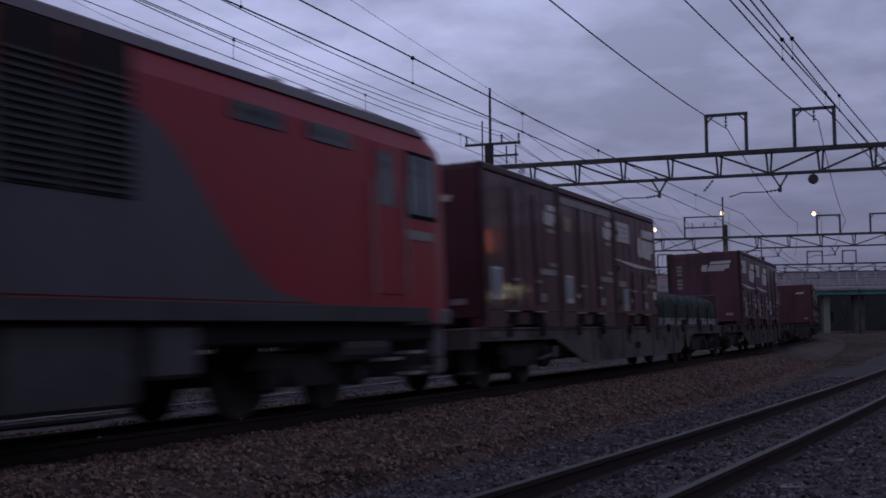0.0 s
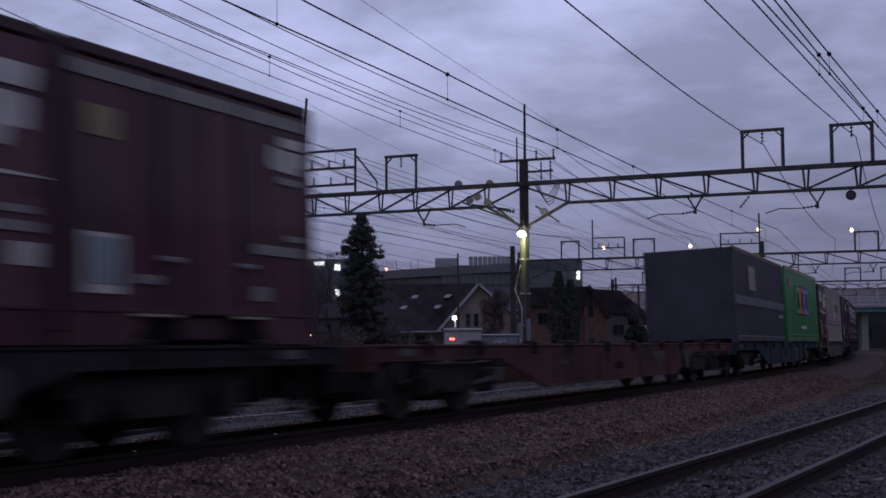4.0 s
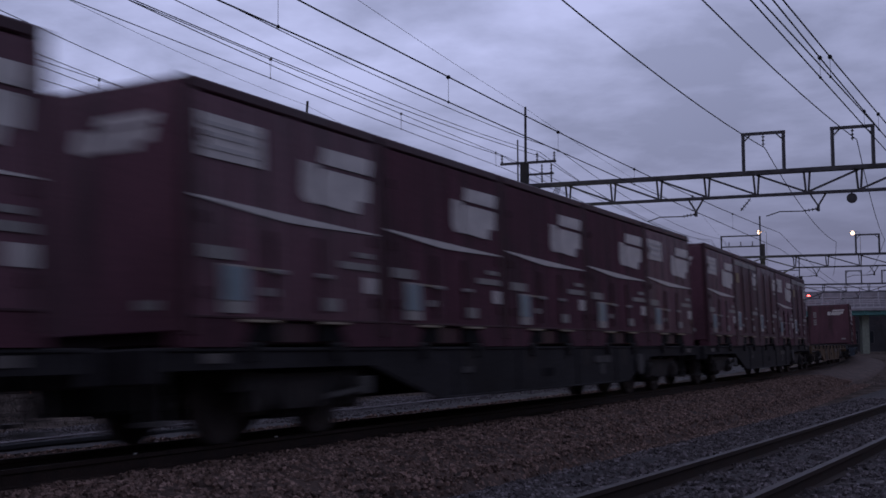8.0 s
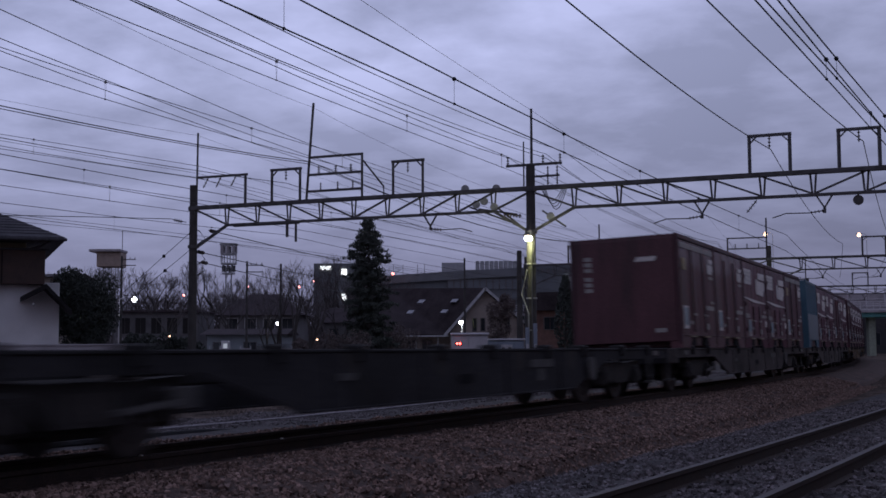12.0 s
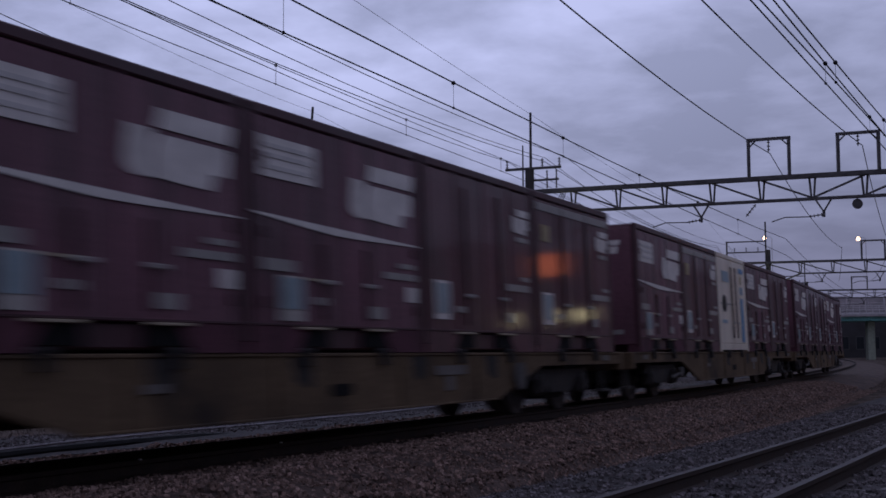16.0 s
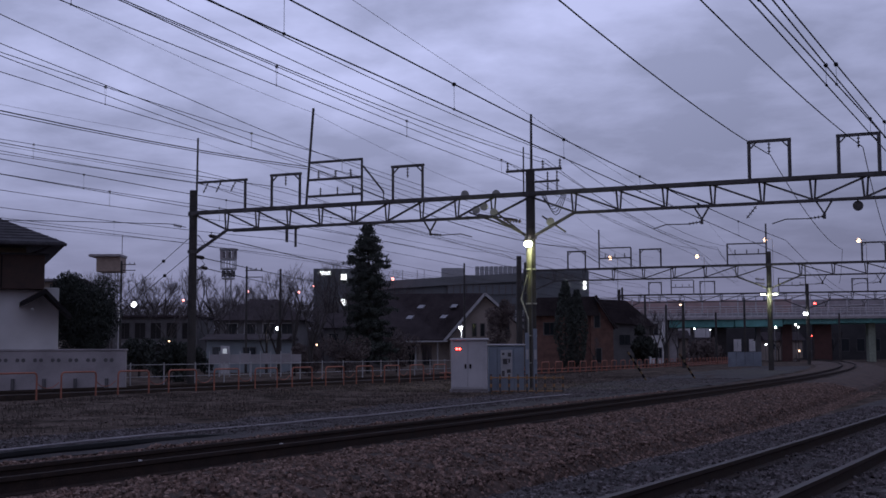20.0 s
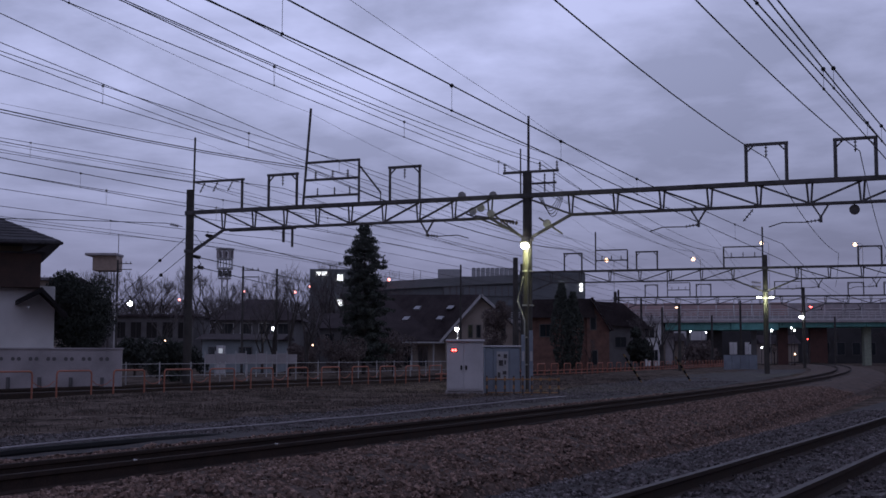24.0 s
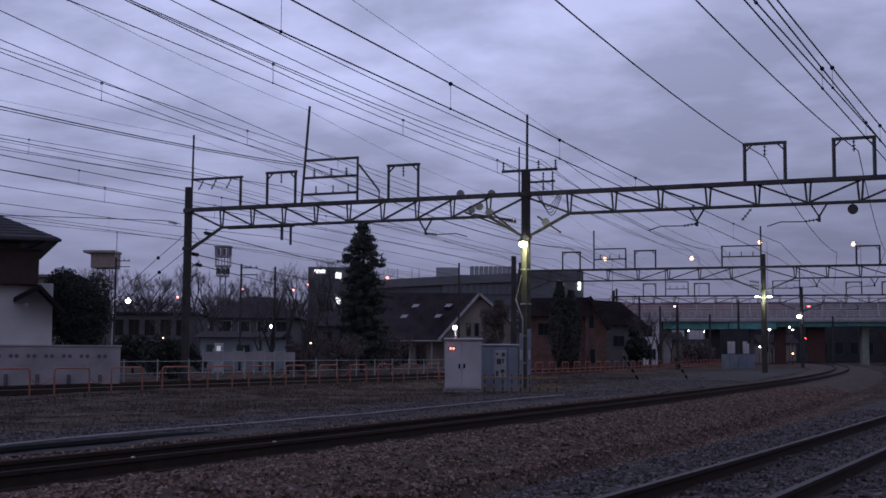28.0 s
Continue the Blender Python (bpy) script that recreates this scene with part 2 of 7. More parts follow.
SLACK = ((0.0, 0.0), (1.0, 0.0), (2.0, 0.35), (3.0, -0.08), (6.0, 0.05), (7.0, -0.22), (8.0, -0.14), (9.0, -0.17), (10.0, 0.0), (12.0, 0.0), (15.0, -0.08), (16.0, 0.0), (17.0, 0.45), (18.0, 0.2), (20.0, 0.0), (28.0, 0.0))


def travelled(t):
    """How far the train has run; its pace wavers a little."""
    for (t0, d0), (t1, d1) in zip(SLACK, SLACK[1:]):
        if t <= t1:
            break
    return 21.44 * t - 0.0085 * t * t - (d0 + (d1 - d0) * (t - t0) / (t1 - t0))

# ---- colours of the place ----
M_DIRT = mat("dry_ground", (0.112, 0.09, 0.078), 0.97, 0.6, 1.4, 11, 1.0, dirt=(0.032, 0.029, 0.025), spec=0.0)
M_BROWN = mat("rusty_ballast", (0.095, 0.066, 0.055), 0.95, 0.5, 2.2, 22, 1.0, spec=0.15)
M_GREY = mat("grey_ballast", (0.068, 0.061, 0.061), 0.95, 0.5, 2.0, 22, 1.0, spec=0.15)
M_SBROWN = mat("rusty_stone", (0.23, 0.157, 0.13), 0.9, 0.4, 7.0, 60, 0.5, spec=0.2, pieces=0.6)
M_SDIRT = mat("soil_stone", (0.15, 0.114, 0.1), 0.95, 0.4, 7.0, 60, 0.5, spec=0.2, pieces=0.6)
M_SGREY = mat("grey_stone", (0.152, 0.134, 0.137), 0.88, 0.4, 7.0, 60, 0.5, spec=0.2, pieces=0.55)
M_RAIL = mat("rail_rust", (0.045, 0.028, 0.022), 0.75, 0.4, 5, 60, 0.3)
M_RAILTOP = mat("rail_polish", (0.04, 0.03, 0.027), 0.95, 0.35, 3, 90, 0.1, spec=0.05)
M_SLEEPER = mat("sleeper_concrete", (0.16, 0.14, 0.13), 0.9, 0.35, 4, 50, 0.4, spread=0.15)
M_STEEL = mat("galvanised_dark", (0.11, 0.105, 0.11), 0.6, 0.35, 3, 40, 0.2, metal=0.4)
M_POST = mat("weathered_post", (0.065, 0.06, 0.058), 0.85, 0.35, 2, 30, 0.3)
M_WIRE = mat("wire_dark", (0.02, 0.02, 0.022), 0.6, 0.2, 10, 60, 0.0)
M_INSUL = mat("insulator_brown", (0.05, 0.035, 0.03), 0.35, 0.2, 10, 60, 0.0)
M_PORC = mat("insulator_pale", (0.35, 0.35, 0.35), 0.3, 0.15, 10, 60, 0.0)
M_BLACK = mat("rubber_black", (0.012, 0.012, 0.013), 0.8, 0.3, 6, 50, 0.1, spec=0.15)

CX, CY = LINE_X - LINE_R * math.cos(LINE_TH), LINE_Y + LINE_R * math.sin(LINE_TH)


def near_k(s):
    return -5.70 - 0.043 * (s + 3.0)


def ground_z(s, k):
    n = noise.noise(Vector((s * 0.11, k * 0.11, 3.0))) * 0.10 + noise.noise(Vector((s * 0.5, k * 0.5, 9.0))) * 0.04
    if -14 < k < 3.2:
        z = -0.42
    elif k < 60:
        z = -0.36
    else:
        z = -0.36
    if abs(k) > 120 or abs(s) > 400:
        n = 0
    if 6 < k < 20 and -20 < s < 130:
        n += 0.05 * noise.noise(Vector((s * 0.9, k * 0.9, 5.0))) + 0.12 * max(0.0, 1 - abs(k - 15.5) / 2.5)
    return z + n * (0.6 if k < 3 else 1.0)


def sheet(name, ss, ks, zf, material, label, category, kind="structure"):
    v = []
    for s in ss:
        for k in ks:
            p = at(s, k, 0)
            v.append((p.x, p.y, zf(s, k)))
    n = len(ks)
    f = [(i * n + j, i * n + j + 1, (i + 1) * n + j + 1, (i + 1) * n + j) for i in range(len(ss) - 1) for j in range(n - 1)]
    f = [q[::-1] for q in f]
    sh = Shape()
    sh.v, sh.f = v, f
    ob = part(name, sh, material)
    return tagged(ob, label, category, kind=kind)


def steps(*spans):
    out = []
    for a, b, d in spans:
        x = a
        while x < b - 1e-6:
            out.append(x)
            x += d
    return out + [spans[-1][1]]


sheet("ground", steps((-1600, -200, 100), (-200, -20, 15), (-20, 120, 1.5), (120, 400, 20), (400, 1900, 100)),
      steps((-3000, -200, 350), (-200, -40, 20), (-40, -12, 2.5), (-12, 30, 0.9), (30, 120, 8), (120, 690, 60)),
      ground_z, M_DIRT, "dark bare ground with dry winter grass beside railway tracks", "ground")


def bed_profile(k, half, top, shoulder, foot):
    a = abs(k)
    if a <= half:
        return top
    return top + (foot - top) * min(1, (a - half) / (shoulder - half))


def bumps(s, k, amp=0.035):
    return amp * (noise.noise(Vector((s * 2.1, k * 2.1, 1))) + 0.7 * noise.noise(Vector((s * 5.3, k * 5.3, 4))))


def main_bed_z(s, k):
    lean = -CANT * (min(k, 1.0) + 0.533) + rise(s)
    far = 0.45 if k > 0 else 0.0
    return bed_profile(k + 0.1, 1.75 + far, -0.155, 3.1 + far, -0.46) + lean + bumps(s, k) - 0.7 * max(0.0, -2.9 - k)


def near_bed_z(s, k):
    return bed_profile(k - near_k(s), 1.7, -0.155, 3.0, -0.47) + bumps(s, k)


sheet("ballast_bed", steps((-30, -9, 3), (-9, 30, 0.4), (30, 70, 2), (70, 230, 5)), steps((-4.28, 3.6, 0.22)), main_bed_z, M_BROWN,
      "rust-brown crushed stone ballast under the curved track", "ballast")
sheet("ballast_bed", steps((-20, -8, 3), (-8, 16, 0.4), (16, 60, 3)), steps((-10.5, -2.6, 0.24)), near_bed_z, M_GREY,
      "pale grey crushed stone ballast under the near track", "ballast")
def apron_edge(s):
    """How far the pale gravel reaches beyond the curved track."""
    reach = 6.9 if s < 16 else 6.9 + 3.4 * min(1.0, (s - 16) / 50.0)
    if s > 75:
        reach -= 2.6 * min(1.0, (s - 75) / 30.0)
    return reach + 0.5 * noise.noise(Vector((s * 0.35, 4.0, 0))) + 0.25 * noise.noise(Vector((s * 1.3, 8.0, 0)))


def apron_z(s, k):
    out = k - apron_edge(s)
    ridge = 0.1 * max(0, 1 - abs(k - 4.7) / 1.7) if s < 30 else 0.0
    if out > 0:
        return ground_z(s, k) + 0.02 - 0.5 * min(out, 0.4)
    return max(-0.40, ground_z(s, k) + 0.02) + ridge + bumps(s, k, 0.02)


sheet("gravel_strip", steps((-14, 50, 0.8), (50, 112, 2.5)), steps((3.3, 11.4, 0.3)), apron_z, M_GREY,
      "pale gravel strip beyond the curved track", "gravel")


def stones(name, count, srange, kfun, zf, material, label, seed):
    rnd = np.random.RandomState(seed)
    cube = np.array([(-1, -1, -1), (1, -1, -1), (1, 1, -1), (-1, 1, -1), (-.7, -.7, 1), (.7, -.7, 1), (.7, .7, 1), (-.7, .7, 1)], float)
    quads = np.array([(3, 2, 1, 0), (4, 5, 6, 7), (0, 1, 5, 4), (1, 2, 6, 5), (2, 3, 7, 6), (3, 0, 4, 7)])
    vs, fs = [], []
    for i in range(count):
        s = srange[0] + (srange[1] - srange[0]) * rnd.rand() ** 1.25
        k = kfun(s, rnd.rand())
        p = at(s, k, zf(s, k))
        r = 0.009 + 0.014 * rnd.rand()
        e = Euler((rnd.rand() * 6, rnd.rand() * 6, rnd.rand() * 6)).to_matrix()
        q = (cube * (0.75 + 0.5 * rnd.rand(8, 3))) * r * np.array([1, 0.8 + 0.4 * rnd.rand(), 0.7])
        q = q @ np.array(e).T + np.array(p)
        vs.append(q)
        fs.append(quads + 8 * i)
    me = bpy.data.meshes.new(name)
    me.from_pydata(np.concatenate(vs).tolist(), [], np.concatenate(fs).tolist())
    me.materials.append(material)
    return tagged(new(name, me), label, "gravel", kind="stuff")


stones("ballast_stones", 46000, (-8, 34), lambda s, r: -3.6 + 2.9 * r, lambda s, k: max(main_bed_z(s, k), ground_z(s, k)), M_SBROWN, "loose rust-brown ballast stones beside the rail", 3)
stones("ballast_stones", 13000, (-8, 26), lambda s, r: 1.2 + 2.5 * r, lambda s, k: max(main_bed_z(s, k), ground_z(s, k)) + 0.015, M_SBROWN, "loose rust-brown ballast stones behind the rail", 13)
stones("ballast_stones", 30000, (-6, 16), lambda s, r: near_k(s) - 1.6 + 4.6 * r, near_bed_z, M_SGREY, "loose grey ballast stones between the rails", 4)
stones("ballast_stones", 30000, (-8, 52), lambda s, r: 3.8 + (apron_edge(s) - 3.6) * r, apron_z, M_SGREY, "loose pale stones on the gravel strip", 5)
stones("soil_stones", 26000, (-10, 62), lambda s, r: 6.2 + 13.5 * r ** 1.15, ground_z, M_SDIRT, "loose clods and stones on the bare ground", 6)
stones("soil_stones", 9000, (34, 110), lambda s, r: -9.5 + 6.5 * r, ground_z, M_SDIRT, "loose clods and stones between the tracks", 7)


# ---- rails ----
HEAD = [(-0.0325, 0.0), (-0.0325, -0.035), (-0.009, -0.05), (-0.009, -0.128), (-0.0635, -0.143), (-0.0635, -0.153),
        (0.0635, -0.153), (0.0635, -0.143), (0.009, -0.128), (0.009, -0.05), (0.0325, -0.035), (0.0325, 0.0)]


def rail(parent, ss, kf, zf, top=None):
    sh, n = Shape(), len(HEAD)
    for i, s in enumerate(ss):
        for dk, dz in HEAD:
            sh.v.append(tuple(at(s, kf(s) + dk, zf(s) + dz)))
        if i:
            a = (i - 1) * n
            sh.f += [(a + j, a + n + j, a + n + (j + 1) % n, a + (j + 1) % n) for j in range(n)]
    me = sh.mesh("rail", [M_RAIL, top or M_RAILTOP])
    for poly in me.polygons:
        if poly.index % n == n - 1:
            poly.material_index = 1
    return part("rail", me, None, parent, "rusty steel rail with a worn bright head")


def sleepers(parent, s0, s1, kf, zf, lean):
    base = Shape().prism([(-1.0, -0.16), (1.0, -0.16), (0.98, 0.01), (0.3, -0.03), (-0.3, -0.03), (-0.98, 0.01)], -0.12, 0.12, "x").mesh("sleeper", M_SLEEPER)
    s = s0
    while s < s1:
        m = axes(s, kf(s), zf(s)) @ pose(0, 0, 0, -math.degrees(lean))
        part("sleeper", base, None, parent, m=m)
        s += 0.62


track_main = thing("railway_track", "curved railway track with rusty rails on brown ballast", "track", kind="structure")
for dk in (-0.533, 0.533):
    rail(track_main, steps((-40, 0, 4), (0, 230, 4)), lambda s, dk=dk: dk, lambda s, dk=dk: rise(s) - CANT * (dk + 0.533))
sleepers(track_main, -8, 100, lambda s: 0, lambda s: rise(s) - 0.02 - 0.16, CANT)
track_near = thing("railway_track", "near railway track with bright-headed rails on grey ballast", "track", kind="structure")
for dk in (-0.533, 0.533):
    rail(track_near, steps((-20, 60, 4)), lambda s, dk=dk: near_k(s) + dk, lambda s: 0.0, mat("rail_shine", (0.055, 0.042, 0.039), 0.6, 0.45, 3, 90, 0.05, metal=0.3, spec=0.3))
sleepers(track_near, -8, 26, near_k, lambda s: -0.16, 0)


def far_k(s):
    return 18.6 - 0.035 * (s - 20)


track_far = thing("railway_track", "far parallel railway track beside a footpath with orange rails", "track", kind="structure")
for dk in (-0.533, 0.533):
    rail(track_far, steps((-10, 150, 4)), lambda s, dk=dk: far_k(s) + 3.6 + dk, lambda s: -0.16)

# ---- overhead line ----
BEAM_T, BEAM_B = 7.62, 6.62


def insulator(parent, p, q, n=4, r=0.07, material=None):
    p, q = Vector(p), Vector(q)
    sh = Shape().rod(p, q, 0.022, 5)
    for i in range(n):
        c = p.lerp(q, (i + 0.6) / (n + 0.2))
        sh.disc(c, q - p, r, 0.03, 9)
    return part("insulator", sh, material or M_INSUL, parent)


def arch(parent, s, k0, k1, z0, z1, w=0.11):
    for k in (k0, k1):
        part("arch_leg", Shape().bar(at(s, k, z0), at(s, k, z1), w, w, (0, 1, 0)), M_STEEL, parent)
    part("arch_bar", Shape().bar(at(s, k0 + 0.07, z1), at(s, k1 - 0.07, z1), w, w), M_STEEL, parent)
    for k, d in ((k0, -1), (k1, 1)):
        d = d if k0 > k1 else -d
        part("arch_brace", Shape().bar(at(s, k + d * 0.03, z1 - 0.28), at(s, k + d * 0.28, z1 - 0.03), 0.05, 0.05), M_STEEL, parent)


def truss(parent, s, ka, kb, panel, top=BEAM_T, bot=BEAM_B, flip=None):
    """A light lattice beam between two posts: flat chords, paired uprights and diagonals."""
    part("top_chord", Shape().bar(at(s, ka, top - 0.08), at(s, kb, top - 0.08), 0.32, 0.16), M_STEEL, parent)
    n = max(2, round(abs(kb - ka) / panel))
    d = (kb - ka) / n
    part("bottom_chord", Shape().bar(at(s, ka + d, bot + 0.05), at(s, kb - d, bot + 0.05), 0.26, 0.10), M_STEEL, parent)
    for i in range(1, n):
        k = ka + d * i
        sh = Shape()
        for e in (-0.09, 0.09):
            sh.bar(at(s, k + e * 1.2, top - 0.14), at(s, k + e * 0.5, bot + 0.08), 0.07, 0.05, (0, 1, 0))
        part("upright", sh, M_STEEL, parent)
    for i in range(n):
        k0, k1 = ka + d * i, ka + d * (i + 1)
        mid = n / 2
        if i == 0:
            a, b = at(s, k0, bot - 0.9), at(s, k1, bot + 0.05)
            part("knee_brace", Shape().bar(a, b, 0.11, 0.11), M_STEEL, parent)
            part("diagonal", Shape().bar(at(s, k0, top - 0.2), at(s, k1, bot + 0.08), 0.08, 0.08), M_STEEL, parent)
            continue
        if i == n - 1:
            part("knee_brace", Shape().bar(at(s, k0, bot + 0.05), at(s, k1, bot - 0.9), 0.11, 0.11), M_STEEL, parent)
            part("diagonal", Shape().bar(at(s, k0, bot + 0.08), at(s, k1, top - 0.2), 0.08, 0.08), M_STEEL, parent)
            continue
        a, b = ((top - 0.16, bot + 0.09) if i < mid else (bot + 0.09, top - 0.16))
        part("diagonal", Shape().bar(at(s, k0, a), at(s, k1, b), 0.09, 0.07), M_STEEL, parent)


def gantry_post(parent, s, k, top, r=0.19, base=-0.5):
    part("post", Shape().rod(at(s, k, base), at(s, k, top), r, 14, r * 0.92), M_POST, parent, smooth=False)
    part("post_band", Shape().rod(at(s, k, BEAM_T - 0.2), at(s, k, BEAM_T - 0.02), r + 0.05, 12), M_STEEL, parent)
    part("post_band", Shape().rod(at(s, k, BEAM_B - 0.95), at(s, k, BEAM_B - 0.8), r + 0.05, 12), M_STEEL, parent)


def hanger(parent, s, k, drop=0.62, arm=-1):
    """A V-shaped drop bracket with a registration arm that steadies the contact wire."""
    sh = Shape().bar(at(s, k + 0.3, BEAM_B + 0.04), at(s, k, BEAM_B - 0.45), 0.06, 0.06)
    sh.bar(at(s, k - 0.3, BEAM_B + 0.04), at(s, k, BEAM_B - 0.45), 0.06, 0.06)
    sh.bar(at(s, k, BEAM_B - 0.4), at(s, k, BEAM_B - 0.4 - drop * 0.4), 0.09, 0.09, (0, 1, 0))
    part("drop_bracket", sh, M_STEEL, parent)
    a = at(s, k, BEAM_B - 0.55)
    insulator(parent, a, at(s, k - arm * 0.55, BEAM_B - 0.62), 4, 0.06)
    part("registration_arm", Shape().sweep([at(s, k - arm * 0.55, BEAM_B - 0.62), at(s, k - arm * 1.4, BEAM_B - 0.6), at(s, k - arm * 1.9, BEAM_B - 0.75)], 0.022), M_STEEL, parent)


def gantry_first(s):
    g = thing("overhead_gantry", "grey steel lattice gantry carrying overhead wires across the tracks", "gantry", "gantries over the line")
    kp, kl = 9.7, 26.0
    gantry_post(g, s, kp, 8.5, 0.2)
    gantry_post(g, s, kl + 0.2, 8.6, 0.2)
    gantry_post(g, s, -14.5, 8.5, 0.2)
    truss(g, s, -14.5, kp, 1.86)
    truss(g, s, kp, kl, 1.63)
    part("spike", Shape().rod(at(s, kp - 0.05, 8.4), at(s, kp - 0.06, 10.85), 0.06, 8, 0.05), M_STEEL, g)
    part("spike", Shape().rod(at(s, kp + 0.29, 7.6), at(s, kp + 0.29, 9.5), 0.03, 6), M_STEEL, g)
    part("spike", Shape().rod(at(s, kl + 0.03, 8.5), at(s, kl + 0.0, 11.05), 0.045, 6), M_STEEL, g)
    # cross-arms on the middle post
    part("cross_arm", Shape().bar(at(s, 10.75, 8.52), at(s, 8.35, 8.52), 0.09, 0.1), M_STEEL, g)
    part("cross_arm", Shape().bar(at(s, 9.5, 8.02), at(s, 8.45, 8.02), 0.08, 0.08), M_STEEL, g)
    for k in (10.68, 9.15, 8.42):
        insulator(g, at(s, k, 8.55), at(s, k, 8.92), 3, 0.06)
    for k in (8.95, 8.55):
        insulator(g, at(s, k, 8.02), at(s, k, 8.42), 3, 0.05)
        insulator(g, at(s, k, 7.98), at(s, k, 7.65), 3, 0.05)
    # arches over the beam
    for a, b in ((0.85, -0.65), (-2.42, -3.85), (15.95, 14.55), (22.0, 20.55)):
        arch(g, s, a, b, BEAM_T, 9.05)
        mid = (a + b) / 2
        insulator(g, at(s, mid, 9.0), at(s, mid, 8.55), 3, 0.06)
    part("arch_leg", Shape().bar(at(s, 23.4, BEAM_T), at(s, 23.4, 8.98), 0.11, 0.11, (0, 1, 0)), M_STEEL, g)
    part("arch_bar", Shape().bar(at(s, 23.3, 8.95), at(s, 25.95, 8.95), 0.1, 0.1), M_STEEL, g)
    for k in (25.4, 24.7, 23.9):
        insulator(g, at(s, k, 8.92), at(s, k + 0.28, 8.45), 3, 0.06)
    # tall frame with two shelves
    for k, k1, t in ((20.22, 19.88, 11.95), (17.45, 17.45, 9.55)):
        part("frame_leg", Shape().bar(at(s, k, BEAM_T), at(s, k1, t), 0.1, 0.1, (0, 1, 0)), M_STEEL, g)
    for z in (9.5, 8.72, 7.98):
        part("frame_bar", Shape().bar(at(s, 20.1, z), at(s, 17.5, z), 0.09, 0.1), M_STEEL, g)
    for k in (19.6, 18.75, 18.0):
        insulator(g, at(s, k, 8.75), at(s, k, 9.1), 3, 0.07)
        insulator(g, at(s, k - 0.1, 8.0), at(s, k - 0.1, 8.35), 3, 0.05)
    part("stay", Shape().sweep([at(s, 17.4, 9.2), at(s, 16.4, 8.0), at(s, 16.4, 7.6)], 0.045), M_STEEL, g)
    # brackets under the beam
    hanger(g, s, 2.7, 0.62, -1)
    hanger(g, s, -1.85, 0.62, -1)
    hanger(g, s, 14.2, 0.5, 1)
    part("drop_bracket", Shape().bar(at(s, 21.2, BEAM_B), at(s, 21.2, BEAM_B - 0.62), 0.12, 0.1, (0, 1, 0)).bar(at(s, 20.75, BEAM_B), at(s, 20.75, BEAM_B - 0.85), 0.1, 0.1, (0, 1, 0)).bar(at(s, 24.0, BEAM_B), at(s, 20.6, BEAM_B), 0.16, 0.1), M_STEEL, g)
    insulator(g, at(s, 0.62, BEAM_B - 0.05), at(s, 1.0, BEAM_B - 0.5), 4, 0.07)
    part("warning_disc", Shape().disc(at(s, -3.05, BEAM_B - 0.22), (math.sin(centre(s)[2]), math.cos(centre(s)[2]), 0), 0.19, 0.05, 16).bar(at(s, -3.05, BEAM_B), at(s, -3.05, BEAM_B - 0.1), 0.04, 0.04, (0, 1, 0)), M_STEEL, g, "round grey disc hung from the beam")
    for k, z in ((12.6, 7.68), (11.2, 7.62), (12.1, 7.0), (11.75, 7.12), (11.3, 6.85), (8.85, 6.35)):
        part("pulley", Shape().disc(at(s, k, z), (math.sin(centre(s)[2]), math.cos(centre(s)[2]), 0), 0.17, 0.08, 14), M_PORC, g)
    for a, b in (((12.4, 6.9), (10.6, 6.2)), ((11.4, 7.0), (10.0, 5.9)), ((12.0, 6.8), (10.3, 6.5)), ((9.2, 6.6), (8.2, 5.9))):
        part("tension_rod", Shape().bar(at(s, *a), at(s, *b), 0.05, 0.07), M_STEEL, g)
    insulator(g, at(s, 10.9, 6.55), at(s, 10.1, 6.42), 6, 0.09)
    # cable loops beside the beam end
    for j in range(4):
        part("cable_loop", Shape().sweep([at(s + 0.2, 9.3 - 0.9 * t - 0.06 * j, 7.5 - (0.5 + 0.12 * j) * math.sin(math.pi * t)) for t in [i / 8 for i in range(9)]], 0.016), M_WIRE, g)
    # lamp low on the post, and pipes up its side
    part("lamp_arm", Shape().bar(at(s - 0.1, 9.7, 5.5), at(s - 0.5, 9.62, 5.52), 0.05, 0.05), M_STEEL, g)
    part("lamp_head", Shape().box(-0.2, 0.12, -0.16, 0.16, 0.1, 0.2, 0.04, axes(s - 0.55, 9.62, 5.42)), M_STEEL, g)
    part("lamp_glass", Shape().box(-0.16, 0.1, -0.15, 0.15, -0.1, 0.1, 0.07, axes(s - 0.55, 9.62, 5.42)), glow("flood_glow", (1.0, 0.98, 0.8), 60.0), g, "bright pale floodlight glass")
    part("conduit", Shape().sweep([at(s - 0.24, 9.75, -0.4), at(s - 0.24, 9.75, 2.4), at(s - 0.24, 10.05, 3.2), at(s - 0.22, 9.8, 4.2)], 0.035), M_PORC, g)
    part("conduit", Shape().rod(at(s - 0.24, 9.6, -0.4), at(s - 0.24, 9.6, 5.3), 0.03, 6), M_STEEL, g)
    for z in (0.6, 1.7, 3.0, 4.4):
        part("post_band", Shape().rod(at(s, 9.7, z), at(s, 9.7, z + 0.06), 0.225, 12), M_PORC, g)
    return g


